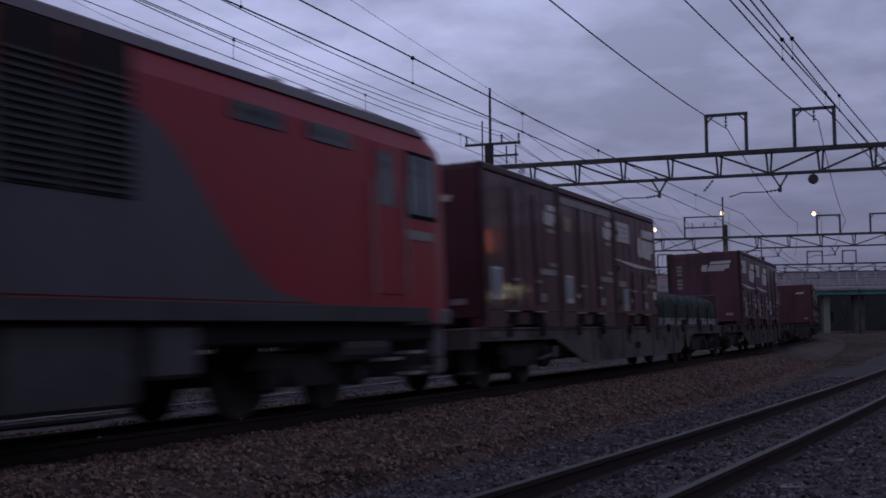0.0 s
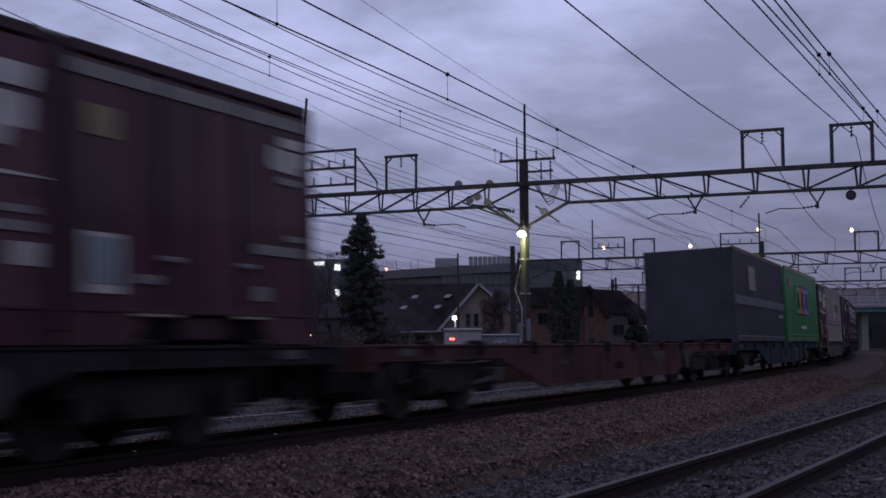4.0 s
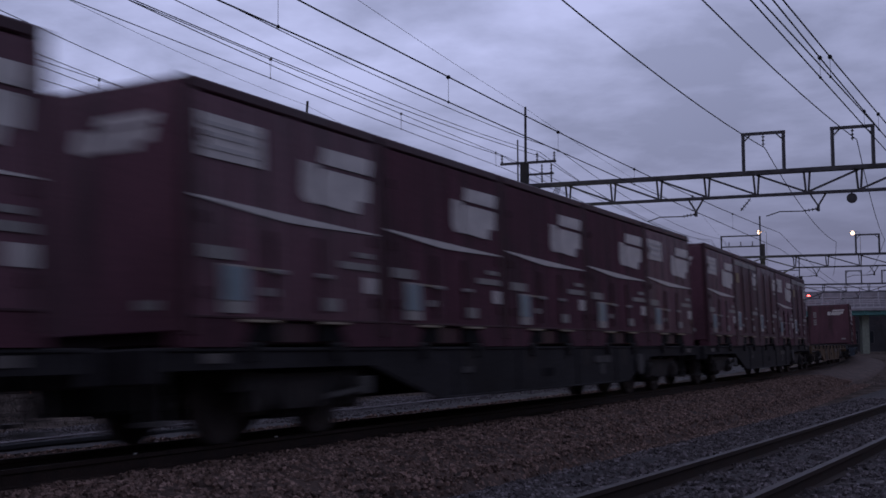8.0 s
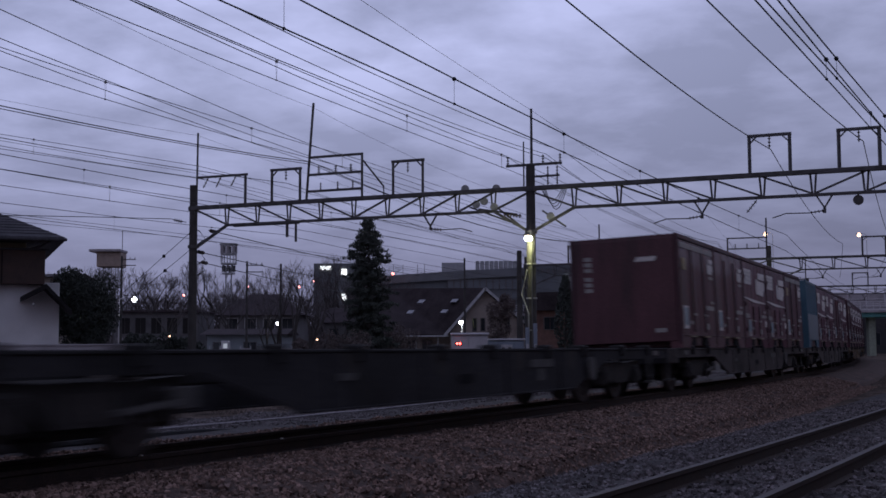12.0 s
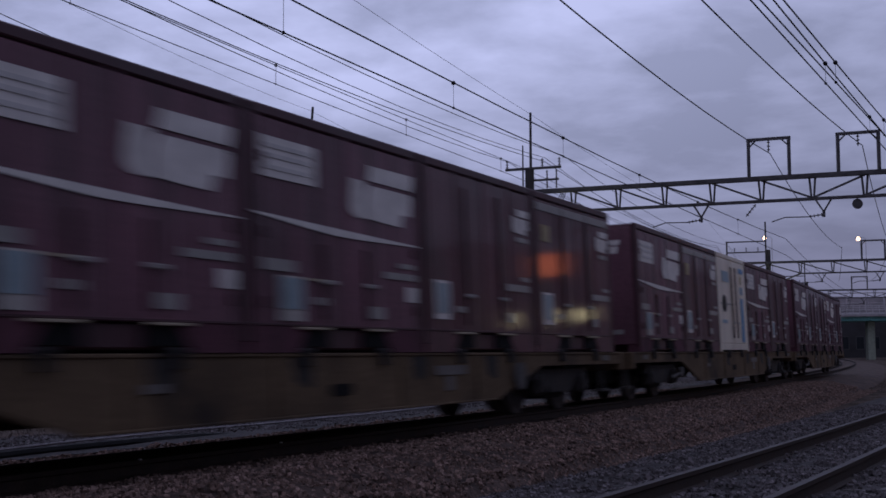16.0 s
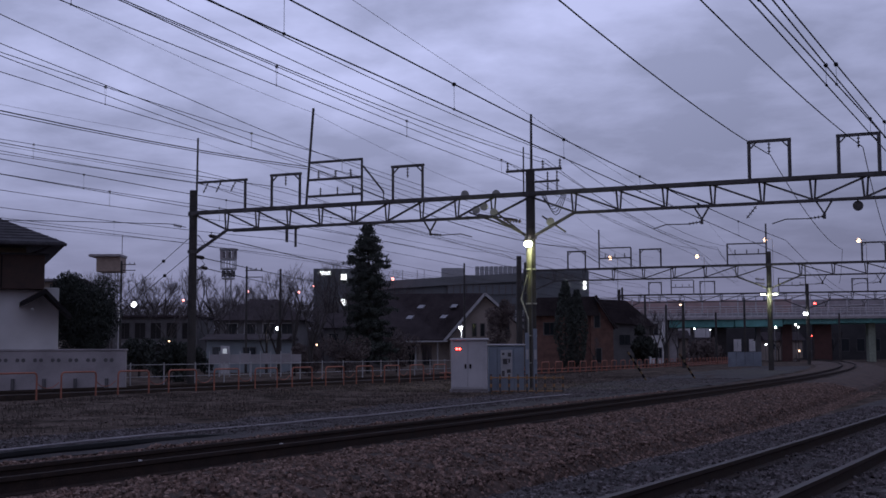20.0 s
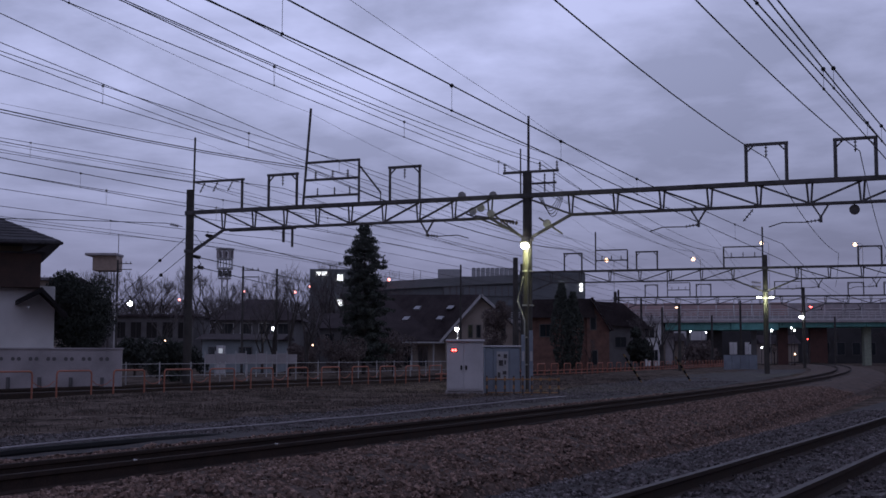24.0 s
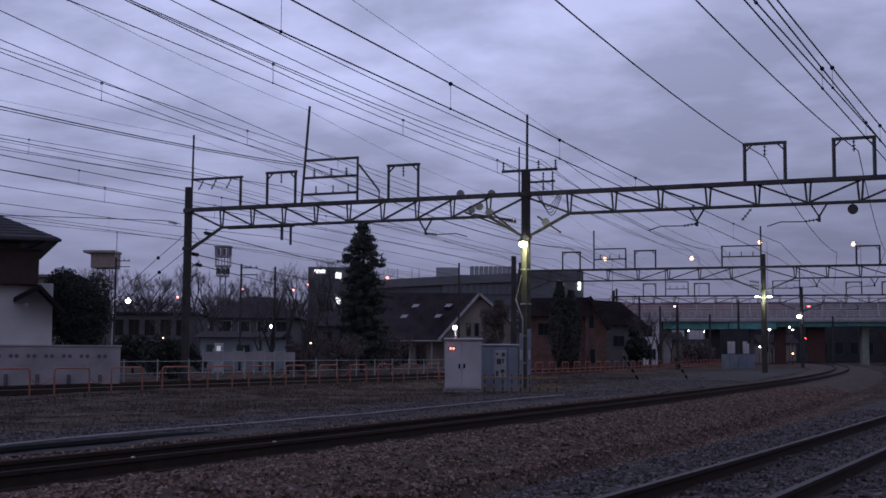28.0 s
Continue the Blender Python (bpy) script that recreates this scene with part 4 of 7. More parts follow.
def container(kind):
    if kind in ("a", "band"):
        c = thing("freight_container", "dark maroon steel freight container with small white emblem", "container", "containers on the train")
        if kind == "band":
            c["label"] = "dark maroon steel freight container with white band under its roof"
        L = 3.7
        ribs = [(-1.76, -1.72), (-0.98, -0.88), (-0.42, -0.34), (0.2, 0.28), (0.85, 0.95), (1.72, 1.76)]
        part("body", shared("body_a", lambda: body_shell(L, M_MAROON, ribs, 0.035)), None, c)
        box_frame(c, L, M_MARDARK, foot_mat=M_MAROON)
        # four flat door leaves
        for i, (x0, x1) in enumerate(((-1.7, -1.0), (-0.86, -0.02), (0.02, 0.84), (0.97, 1.7))):
            part("door_leaf", shared(("leaf", i), lambda: Shape().box(x0, x1, -HALF + 0.004, -HALF + 0.05, 0.27, TALL - 0.13, 0.012).mesh("door_leaf", M_MAROON)), None, c)
        door_bars(c, (-0.62, 0.52))
        lower_edge(c)
        logo(c, 1.02, 1.74, 0.62, 0.37)
        plate(c, 1.18, 1.62, 1.62, 1.69, M_PLATE)
        plate(c, -1.6, -1.16, 0.42, 0.92, M_WHITE, "document_panel")
        plate(c, -1.54, -1.22, 0.5, 0.88, mat("panel_teal_grey", (0.3, 0.4, 0.44), 0.4, 0.15, 3, 30, 0.0), "document", y=HALF + 0.01)
        plate(c, -0.95, -0.7, 0.52, 0.6, M_PLATE)
        plate(c, 0.75, 1.62, 0.88, 0.98, M_PLATE)
        plate(c, 1.3, 1.62, 1.04, 1.1, M_PLATE)
        plate(c, 0.72, 0.98, 0.42, 0.56, M_PLATE)
        if kind == "band":
            for i in range(3):
                plate(c, -1.74 + 1.17 * i, -0.62 + 1.17 * i, 2.2, 2.32, M_PLATE, "band")
            plate(c, -1.55, -1.2, 1.72, 1.98, mat("plate_ochre", (0.4, 0.33, 0.18), 0.5, 0.2, 4, 30, 0.0), "plate")
        container_end(c, L, "small")
    elif kind in ("b", "plain_b"):
        c = thing("freight_container", "dark maroon steel freight container with white emblem and stripe", "container", "containers on the train")
        L = 3.7
        ribs = [(-1.78, -1.7), (-0.03, 0.03), (1.7, 1.78)]
        skin = M_WINE if kind == "b" else M_WINEOLD
        if kind == "plain_b":
            c["label"] = "dull weathered maroon freight container with white emblem and stripe"
        part("body", shared(("body", kind), lambda: body_shell(L, skin, ribs, 0.03)), None, c)
        box_frame(c, L, M_MARDARK, foot_mat=M_WINEOLD)
        for i, (x0, x1) in enumerate(((-1.68, -0.05), (0.05, 1.68))):
            part("door_leaf", shared(("bleaf", kind, i), lambda: Shape().box(x0, x1, -HALF + 0.004, -HALF + 0.05, 0.27, TALL - 0.13, 0.012).mesh("door_leaf", skin)), None, c)
        door_bars(c, (-0.5, 0.4), 0.35, 1.15)
        lower_edge(c)
        if kind == "b":
            plate(c, -1.66, -0.62, 1.76, 2.18, M_WHITE, "name_panel")
            for z0, x1 in ((2.06, -0.7), (1.96, -0.78), (1.84, -0.72)):
                plate(c, -1.6, x1, z0, z0 + 0.045, M_TEXT, "text_line", y=HALF + 0.01)
        for x in (-1.64, 1.6):
            for z in (0.5, 1.2, 1.95):
                part("hinge", shared("hinge", lambda: Shape().box(0, 0.05, -HALF - 0.03, -HALF, -0.06, 0.06, 0.008).mesh("hinge", M_MARDARK)), None, c, m=pose(x, 0, z))
        for x in (-1.1, -0.55, 0.55, 1.1):
            part("seam", shared("seam", lambda: Shape().box(-0.011, 0.011, -HALF - 0.003, -HALF + 0.01, 0.3, TALL - 0.15).mesh("seam", M_MARDARK)), None, c, m=pose(x, 0, 0))
        logo(c, 0.05, 1.5, 1.5, 0.66)
        sh = Shape().prism([(-1.78, 1.375), (-0.9, 1.308), (-0.25, 1.268), (0.3, 1.266), (1.74, 1.287), (1.74, 1.3), (-1.78, 1.392)], -HALF - 0.014, -HALF - 0.006, "y")
        part("stripe", sh, M_WHITE, c)
        plate(c, -1.66, -1.05, 0.82, 0.94, M_PLATE)
        plate(c, -1.36, -0.92, 0.32, 0.78, mat("panel_aged_white", (0.52, 0.49, 0.45), 0.5, 0.3, 3, 30, 0.0, streak=0.3), "document_panel")
        plate(c, -1.32, -0.96, 0.44, 0.76, mat("panel_teal_grey", (0.3, 0.4, 0.44), 0.4, 0.15, 3, 30, 0.0), "document", y=HALF + 0.01)
        plate(c, -0.85, -0.3, 0.75, 0.775, M_LIP)
        plate(c, 1.22, 1.6, 1.0, 1.06, M_PLATE)
        plate(c, -0.7, -0.42, 0.5, 0.58, M_PLATE)
        plate(c, 0.85, 1.66, 0.86, 0.94, M_PLATE)
        plate(c, 1.4, 1.66, 0.6, 0.78, M_WHITE)
        plate(c, 0.5, 0.82, 0.38, 0.52, M_PLATE)
        container_end(c, L, "big")
    elif kind == "white":
        c = thing("freight_container", "weathered white freight container with blue panels", "container", "containers on the train")
        L = 3.7
        ribs = [(-1.0, -0.9), (0.3, 0.38), (1.2, 1.28)]
        part("body", shared("body_w", lambda: body_shell(L, M_CREAM, ribs, 0.03, low=True)), None, c)
        box_frame(c, L, M_CREAM, low=True)
        for i, (x0, x1) in enumerate(((-1.7, -0.05), (0.05, 1.7))):
            part("door_leaf", Shape().box(x0, x1, -HALF + 0.004, -HALF + 0.05, 0.21, TALL - 0.13, 0.012), M_CREAM, c)
        door_bars(c, (-0.2, 0.35))
        plate(c, 0.98, 1.32, 0.25, 1.42, M_SKYBLUE, "panel")
        plate(c, 0.98, 1.32, 1.52, 1.72, mat("marking_pale_blue", (0.33, 0.45, 0.52), 0.5), "panel")
        plate(c, 0.95, 1.5, 2.1, 2.22, M_SKYBLUE, "panel")
        plate(c, 1.02, 1.2, 1.8, 2.02, mat("marking_straw", (0.6, 0.5, 0.25), 0.5), "panel")
        for x in (-0.28, 0.1, 0.48):
            plate(c, x, x + 0.2, 0.45, 2.2, mat("door_shade_beige", (0.8, 0.7, 0.57), 0.5, 0.15, 2, 30, 0.0), "door_strip")
        plate(c, -1.3, -0.5, 1.78, 2.05, mat("marking_pale_blue", (0.33, 0.45, 0.52), 0.5), "panel")
        part("round_mark", Shape().disc((-1.15, -HALF - 0.01, 1.22), (0, 1, 0), 0.22, 0.008, 20), M_UNDER, c)
        plate(c, -1.6, -0.3, 1.2, 1.23, M_PLATE)
        plate(c, -0.4, 0.1, 0.6, 0.63, M_PLATE)
        plate(c, -1.5, -0.9, 0.72, 0.8, mat("marking_pale_blue", (0.33, 0.45, 0.52), 0.5))
        container_end(c, L, "small")
    elif kind == "blue":
        c = thing("freight_container", "faded blue freight container with vertical ribs", "container", "containers on the train")
        L = 3.7
        ribs = [(-1.7 + 0.3 * i, -1.55 + 0.3 * i) for i in range(12)]
        part("body", body_shell(L, M_BLUE, ribs, 0.04), None, c)
        box_frame(c, L, M_BLUE)
        plate(c, -1.74, 1.74, 0.3, 1.25, mat("panel_pale_blue", (0.24, 0.29, 0.32), 0.5, 0.2, 2, 30, 0.0), "panel", y=HALF)
    else:
        L = 9.41
        body, label, tall = {"slate": (M_SLATE, "long slate-grey ribbed freight container with pale band", 2.6),
                             "green": (M_GREEN, "long green ribbed freight container with coloured square panels", 2.64),
                             "silver": (M_SILVER, "long silver-grey ribbed freight container with round emblem", 2.6)}[kind]
        c = thing("long_freight_container", label, "container", "containers on the train")
        ribs = [(-L / 2 + 0.18 + 0.223 * i, -L / 2 + 0.28 + 0.223 * i) for i in range(41)]
        part("body", body_shell(L, body, ribs, 0.03, tall), None, c)
        box_frame(c, L, body, tall)
        if kind == "green":
            part("roof_edge", Shape().box(-L / 2, L / 2, -HALF - 0.01, -HALF + 0.05, tall - 0.02, tall + 0.04, 0.01), M_YELLOW, c, "faded ochre roof edge")
            greens = (mat("sign_green", (0.13, 0.55, 0.17), 0.45), mat("sign_red", (0.8, 0.09, 0.08), 0.45), mat("sign_blue", (0.16, 0.42, 0.9), 0.45))
            inks = (M_UNDER, mat("sign_dark_red", (0.16, 0.02, 0.025), 0.5), mat("sign_navy", (0.012, 0.02, 0.07), 0.5))
            for i in range(3):
                x0 = -2.15 + 1.24 * i
                plate(c, x0, x0 + 1.24, 1.06, 2.05, greens[i], "sign_panel")
                plate(c, x0 + 0.3, x0 + 0.5, 1.24, 1.86, inks[i], "emblem", y=HALF + 0.01, skew=0.1)
                plate(c, x0 + 0.7, x0 + 0.9, 1.24, 1.86, inks[i], "emblem", y=HALF + 0.01, skew=-0.1 if i == 0 else 0.0)
                plate(c, x0 + 0.46, x0 + 0.78, 1.5, 1.64, inks[i], "emblem", y=HALF + 0.012)
            plate(c, -2.17, 1.59, 1.03, 1.055, M_UNDER, "sign_frame")
            plate(c, -2.17, 1.59, 2.055, 2.08, M_UNDER, "sign_frame")
            plate(c, -0.93, 0.6, 0.5, 0.62, M_WHITE)
            plate(c, 3.75, 4.35, 0.75, 0.82, M_PLATE)
            plate(c, -3.95, -3.45, 2.0, 2.28, mat("emblem_orange", (0.6, 0.3, 0.14), 0.5), "emblem", skew=0.06)
            part("lower_trim", Shape().box(-L / 2, L / 2, -HALF - 0.012, -HALF + 0.03, 0.24, 0.29, 0.01), M_GREEN, c)
        elif kind == "slate":
            part("band", Shape().box(-L / 2, L / 2, -HALF - 0.012, -HALF + 0.02, 1.05, 1.3, 0.01), mat("band_blue_grey", (0.15, 0.16, 0.21), 0.5, 0.3, 2, 30, 0.0), c)
            part("roof_edge", Shape().box(-L / 2, L / 2, -HALF - 0.01, -HALF + 0.05, tall - 0.02, tall + 0.03, 0.01), M_YELLOW, c, "faded ochre roof edge")
            plate(c, 3.3, 4.3, 0.8, 0.9, M_PLATE)
            plate(c, -2.4, -1.2, 1.5, 2.2, M_PLATE, "name_panel")
        else:
            part("band", Shape().box(-L / 2, L / 2, -HALF - 0.014, -HALF + 0.02, 1.0, 1.07, 0.01), M_PLATE, c)
            part("band", Shape().box(-L / 2, L / 2, -HALF - 0.014, -HALF + 0.02, 0.86, 0.92, 0.01), M_PLATE, c)
            n = 20
            ring = [(math.cos(a), math.sin(a)) for a in [math.pi * (1 + i / n) for i in range(n + 1)]]
            outer = [(-0.92, 2.1)] + [(-0.3 + 0.62 * a, 1.72 + 0.62 * b) for a, b in ring] + [(0.32, 2.1)]
            inner = [(0.06, 2.1)] + [(-0.3 + 0.36 * a, 1.75 + 0.34 * b) for a, b in ring[::-1]] + [(-0.66, 2.1)]
            k = len(outer)
            sh = Shape()
            sh.v = [(x, -HALF - d, z) for d in (0.006, 0.016) for x, z in outer + inner]
            m = 2 * k
            sh.f = [(i, i + 1, m - 2 - i, m - 1 - i) for i in range(k - 1)] + [(m + m - 1 - i, m + m - 2 - i, m + i + 1, m + i) for i in range(k - 1)] + [(i, (i + 1) % m, m + (i + 1) % m, m + i) for i in range(m)]
            part("emblem", sh, M_WHITE, c, "pale horseshoe-shaped emblem")
            plate(c, 0.75, 2.3, 1.5, 1.85, M_SLATE, "emblem")
            plate(c, 3.4, 4.0, 1.16, 1.26, M_WHITE)
    return c


def tarp_load():
    c = thing("tarpaulin_load", "low load under a dark green tarpaulin on a pale flat rack", "cargo")
    part("rack", Shape().box(-3.7, 3.7, -1.2, 1.2, 0.0, 0.2, 0.03), mat("rack_pale", (0.3, 0.32, 0.31), 0.7, 0.35, 1.5, 25, 0.1), c, "pale steel flat rack")
    for x in (-1.0, 0.95):
        part("fork_slot", Shape().box(x - 0.32, x + 0.32, -1.212, -1.15, 0.02, 0.17, 0.01), M_BLACK, c, "dark fork slot in the rack")
    for i in range(6):
        x = -3.4 + 1.36 * i
        part("lashing", Shape().bar((x, -1.22, 0.05), (x + 0.25, -1.2, 0.5), 0.03, 0.05), M_UNDER, c)
    rnd = random.Random(5)
    sh, n, rows = Shape(), 16, 44
    for i in range(rows + 1):
        x = -3.65 + 7.3 * i / rows
        e = min(1.0, min(i, rows - i) / 2.0)
        for j in range(n + 1):
            a = math.pi * j / n
            side, up = abs(math.cos(a)) ** 0.4, math.sin(a) ** 0.4
            sag = 0.05 * math.sin(i * 0.9) * up + 0.025 * rnd.random()
            y = -1.19 * math.copysign(side, math.cos(a)) * (1 + 0.012 * math.sin(i * 2.1 + j))
            sh.v.append((x, y, 0.2 + (0.6 + sag) * up * (0.8 + 0.2 * e)))
        if i:
            k = (i - 1) * (n + 1)
            sh.f += [(k + j, k + n + 1 + j, k + n + 2 + j, k + j + 1) for j in range(n)]
    sh.f += [tuple(range(n + 1)), tuple(range(rows * (n + 1), rows * (n + 1) + n + 1))[::-1]]
    for i in range(9):
        x = -3.4 + 0.85 * i
        part("rope", Shape().sweep([(x, -1.225, 0.12), (x + 0.1, -1.225, 0.5), (x + 0.12, -1.17, 0.8)], 0.014, 5), M_FITTING, c)
    part("end_board", Shape().box(3.72, 3.86, -1.18, 1.18, 0.0, 0.9, 0.02), M_MAROON, c, "maroon end board")
    part("tarpaulin", sh, M_TARP, c, smooth=True)
    return c


DECK = 0.95


def wheelset(parent, x):
    def make():
        sh = Shape().rod((0, -0.75, 0), (0, 0.75, 0), 0.075, 10)
        for y in (-1, 1):
            sh.rod((0, y * 0.49, 0), (0, y * 0.52, 0), 0.445, 24)
            sh.rod((0, y * 0.52, 0), (0, y * 0.615, 0), 0.43, 24, 0.425)
            sh.rod((0, y * 0.615, 0), (0, y * 0.64, 0), 0.14, 12)
            for i in range(5):
                a = 2 * math.pi * i / 5
                sh.disc((0.29 * math.cos(a), y * 0.622, 0.29 * math.sin(a)), (0, 1, 0), 0.055, 0.03, 8)
        return sh.mesh("wheelset", M_WHEEL)
    return part("wheelset", shared("wheelset", make), None, parent, m=pose(x, 0, 0.43))


def bogie(parent, x):
    b = part("bogie", shared("bogie", lambda: (
        Shape().prism([(-1.25, 0.52), (-0.75, 0.56), (-0.45, 0.32), (0.45, 0.32), (0.75, 0.56), (1.25, 0.52), (1.2, 0.72), (0.5, 0.68), (-0.5, 0.68), (-1.2, 0.72)], -1.02, -0.86, "y")
        .prism([(-1.25, 0.52), (-0.75, 0.56), (-0.45, 0.32), (0.45, 0.32), (0.75, 0.56), (1.25, 0.52), (1.2, 0.72), (0.5, 0.68), (-0.5, 0.68), (-1.2, 0.72)], 0.86, 1.02, "y")
        .box(-0.25, 0.25, -0.95, 0.95, 0.4, 0.72, 0.03).rod((0, 0, 0.6), (0, 0, 0.86), 0.25, 12)).mesh("bogie", M_BOGIE)), None, parent, m=pose(x, 0, 0))
    ws = [wheelset(b, -0.95), wheelset(b, 0.95)]
    for wx in (-0.95, 0.95):
        for y in (-0.98, 0.98):
            part("axle_box", shared("axle_box", lambda: Shape().box(-0.16, 0.16, -0.09, 0.09, -0.15, 0.2, 0.04).rod((0, -0.13, 0), (0, 0.13, 0), 0.11, 12).mesh("axle_box", M_BOGIE)), None, b, m=pose(wx, y, 0.43))
    for y in (-0.96, 0.96):
        for d in (-0.18, 0.0, 0.18):
            part("spring", shared("spring", lambda: Shape().rod((0, 0, 0.36), (0, 0, 0.6), 0.07, 8).mesh("spring", M_WHEEL)), None, b, m=pose(d, y, 0))
    return ws


def wagon(paint):
    m = WAGON_PAINT[paint]
    names = {"grey": "grey", "taupe": "pale taupe", "blue": "dull blue", "dark": "dark slate", "brown": "dull brown", "rust": "faded red"}
    w = thing("container_wagon", "long " + names[paint] + " flat container wagon with fish-bellied side sills", "wagon", "wagons of the train")
    sill = [(-9.75, 0.74), (-5.9, 0.74), (-4.2, 0.30), (4.2, 0.30), (5.9, 0.74), (9.75, 0.74), (9.75, 0.93), (-9.75, 0.93)]
    for side in (-1, 1):
        part("side_sill", shared(("sill", paint, side), lambda: Shape().prism(sill, side * 1.18, side * 1.13, "y").mesh("side_sill", m)), None, w)
        part("belly_flange", shared(("belly", paint, side), lambda: Shape().box(-4.15, 4.15, side * 1.22, side * 1.06, 0.285, 0.312, 0.006).mesh("belly_flange", m)), None, w)
        part("sill_flange", shared(("flange", paint, side), lambda: Shape().box(-9.75, 9.75, side * 1.2, side * 1.05, 0.905, 0.945, 0.01).mesh("sill_flange", m)), None, w)
    part("centre_beam", shared(("beam", paint), lambda: Shape().box(-9.9, 9.9, -0.25, 0.25, 0.62, 0.92, 0.02).mesh("centre_beam", M_UNDER)), None, w)
    for i in range(9):
        x = -8.4 + 2.1 * i
        part("cross_member", shared("cross", lambda: Shape().box(-0.07, 0.07, -1.12, 1.12, 0.72, 0.92, 0.01).mesh("cross_member", M_UNDER)), None, w, m=pose(x, 0, 0))
    for x in (-9.82, 9.82):
        part("end_beam", shared(("endb", paint), lambda: Shape().box(-0.08, 0.08, -1.2, 1.2, 0.62, 0.945, 0.02).mesh("end_beam", m)), None, w, m=pose(x, 0, 0))
        part("coupler", shared("coupler", lambda: Shape().box(-0.32, 0.32, -0.1, 0.1, 0.62, 0.84, 0.03).mesh("coupler", M_UNDER)), None, w, m=pose(x + (0.2 if x > 0 else -0.2), 0, 0))
        # black filler blocks, added to darken the space below the wagon ends and bogies
        part("draft_gear", shared("draft", lambda: Shape().box(-0.5, 0.5, -0.42, 0.42, 0.36, 0.8, 0.04).mesh("draft_gear", M_UNDER)), None, w, m=pose(x - (0.7 if x > 0 else -0.7), 0, 0))
        part("bolster", shared("bolster", lambda: Shape().box(-0.42, 0.42, -0.9, 0.9, 0.22, 0.7, 0.05).mesh("bolster", M_UNDER)), None, w, m=pose(math.copysign(7.1, x), 0, 0))
        for y in (-0.9, 0.9):
            part("step", shared("step", lambda: Shape().bar((-0.15, 0, 0.75), (-0.15, 0, 0.28), 0.03, 0.03, (0, 1, 0)).bar((0.15, 0, 0.75), (0.15, 0, 0.28), 0.03, 0.03, (0, 1, 0)).box(-0.17, 0.17, -0.1, 0.1, 0.26, 0.3).mesh("step", M_FITTING)), None, w, m=pose(x - (0.35 if x > 0 else -0.35), y, 0))
        part("hose", shared("hose", lambda: Shape().sweep([(0, -0.4, 0.7), (0.1, -0.42, 0.4), (0.35, -0.42, 0.32)], 0.025, 6).mesh("hose", M_BLACK)), None, w, m=pose(x, 0, 0))
    for i, x in enumerate((-3.6, -1.35, 1.3, 3.5)):
        part("rib", shared(("rib", paint), lambda: Shape().box(-0.05, 0.05, -1.2, -1.178, 0.32, 0.9, 0.006).mesh("rib", m)), None, w, m=pose(x, 0, 0))
        part("grease_stain", shared(("stain", i % 2), lambda: Shape().prism([(-0.2, 0.9), (0.24, 0.9), (0.2, 0.68 - 0.1 * (i % 2)), (0.05, 0.6), (-0.12, 0.66)], -1.185, -1.181, "y").mesh("grease_stain", M_BOGIE)), None, w, m=pose(x + 0.45, 0, 0))
    for i in range(5):
        for d in (-1.5, 1.5):
            part("twist_lock", shared("lock", lambda: Shape().box(-0.14, 0.14, -1.22, -1.02, 0.92, 1.0, 0.02).box(-0.06, 0.06, -1.245, -1.2, 0.8, 0.98, 0.01).mesh("twist_lock", M_UNDER)), None, w, m=pose(-7.52 + 3.76 * i + d * 0.55, 0, 0))
    for x0, x1, z0, z1 in ((2.2, 3.1, 0.66, 0.78), (2.48, 2.72, 0.46, 0.64), (-3.4, -3.1, 0.6, 0.68)):
        plate(w, x0, x1, z0, z1, mat("panel_dull", (0.17, 0.155, 0.145), 0.6, 0.3, 4, 30, 0.0) if paint == "brown" else M_FITTING, "data_panel", y=1.185)
    for x0, x1, z0 in ((8.75, 9.1, 0.8), (-9.1, -8.8, 0.8)):
        plate(w, x0, x1, z0, 0.89, mat("panel_dull", (0.17, 0.155, 0.145), 0.6, 0.3, 4, 30, 0.0), "end_label", y=1.185)
    part("brake_wheel", shared("bwheel", lambda: Shape().disc((0, -1.23, 0.6), (0, 1, 0), 0.2, 0.03, 18).mesh("brake_wheel", M_FITTING)), None, w, m=pose(4.9, 0, 0))
    part("brake_box", shared("bbox", lambda: Shape().box(-0.5, 0.5, -0.9, -0.5, 0.28, 0.62, 0.04).mesh("brake_box", M_UNDER)), None, w, m=pose(1.2, 0, 0))
    part("lifting_hole", shared("hole", lambda: Shape().prism([(-0.24, 0.52), (-0.2, 0.48), (0.2, 0.48), (0.24, 0.52), (0.24, 0.57), (0.2, 0.61), (-0.2, 0.61), (-0.24, 0.57)], -1.187, -1.181, "y").mesh("lifting_hole", M_BLACK)), None, w, m=pose(-0.1, 0, 0))
    part("brake_lever", shared("lever", lambda: Shape().bar((-0.4, -1.2, 0.42), (0.5, -1.2, 0.5), 0.03, 0.05).box(0.35, 0.6, -1.23, -1.17, 0.42, 0.62, 0.01).mesh("brake_lever", M_FITTING)), None, w, m=pose(-6.6, 0, 0))
    ws = bogie(w, -7.1) + bogie(w, 7.1)
    return w, ws


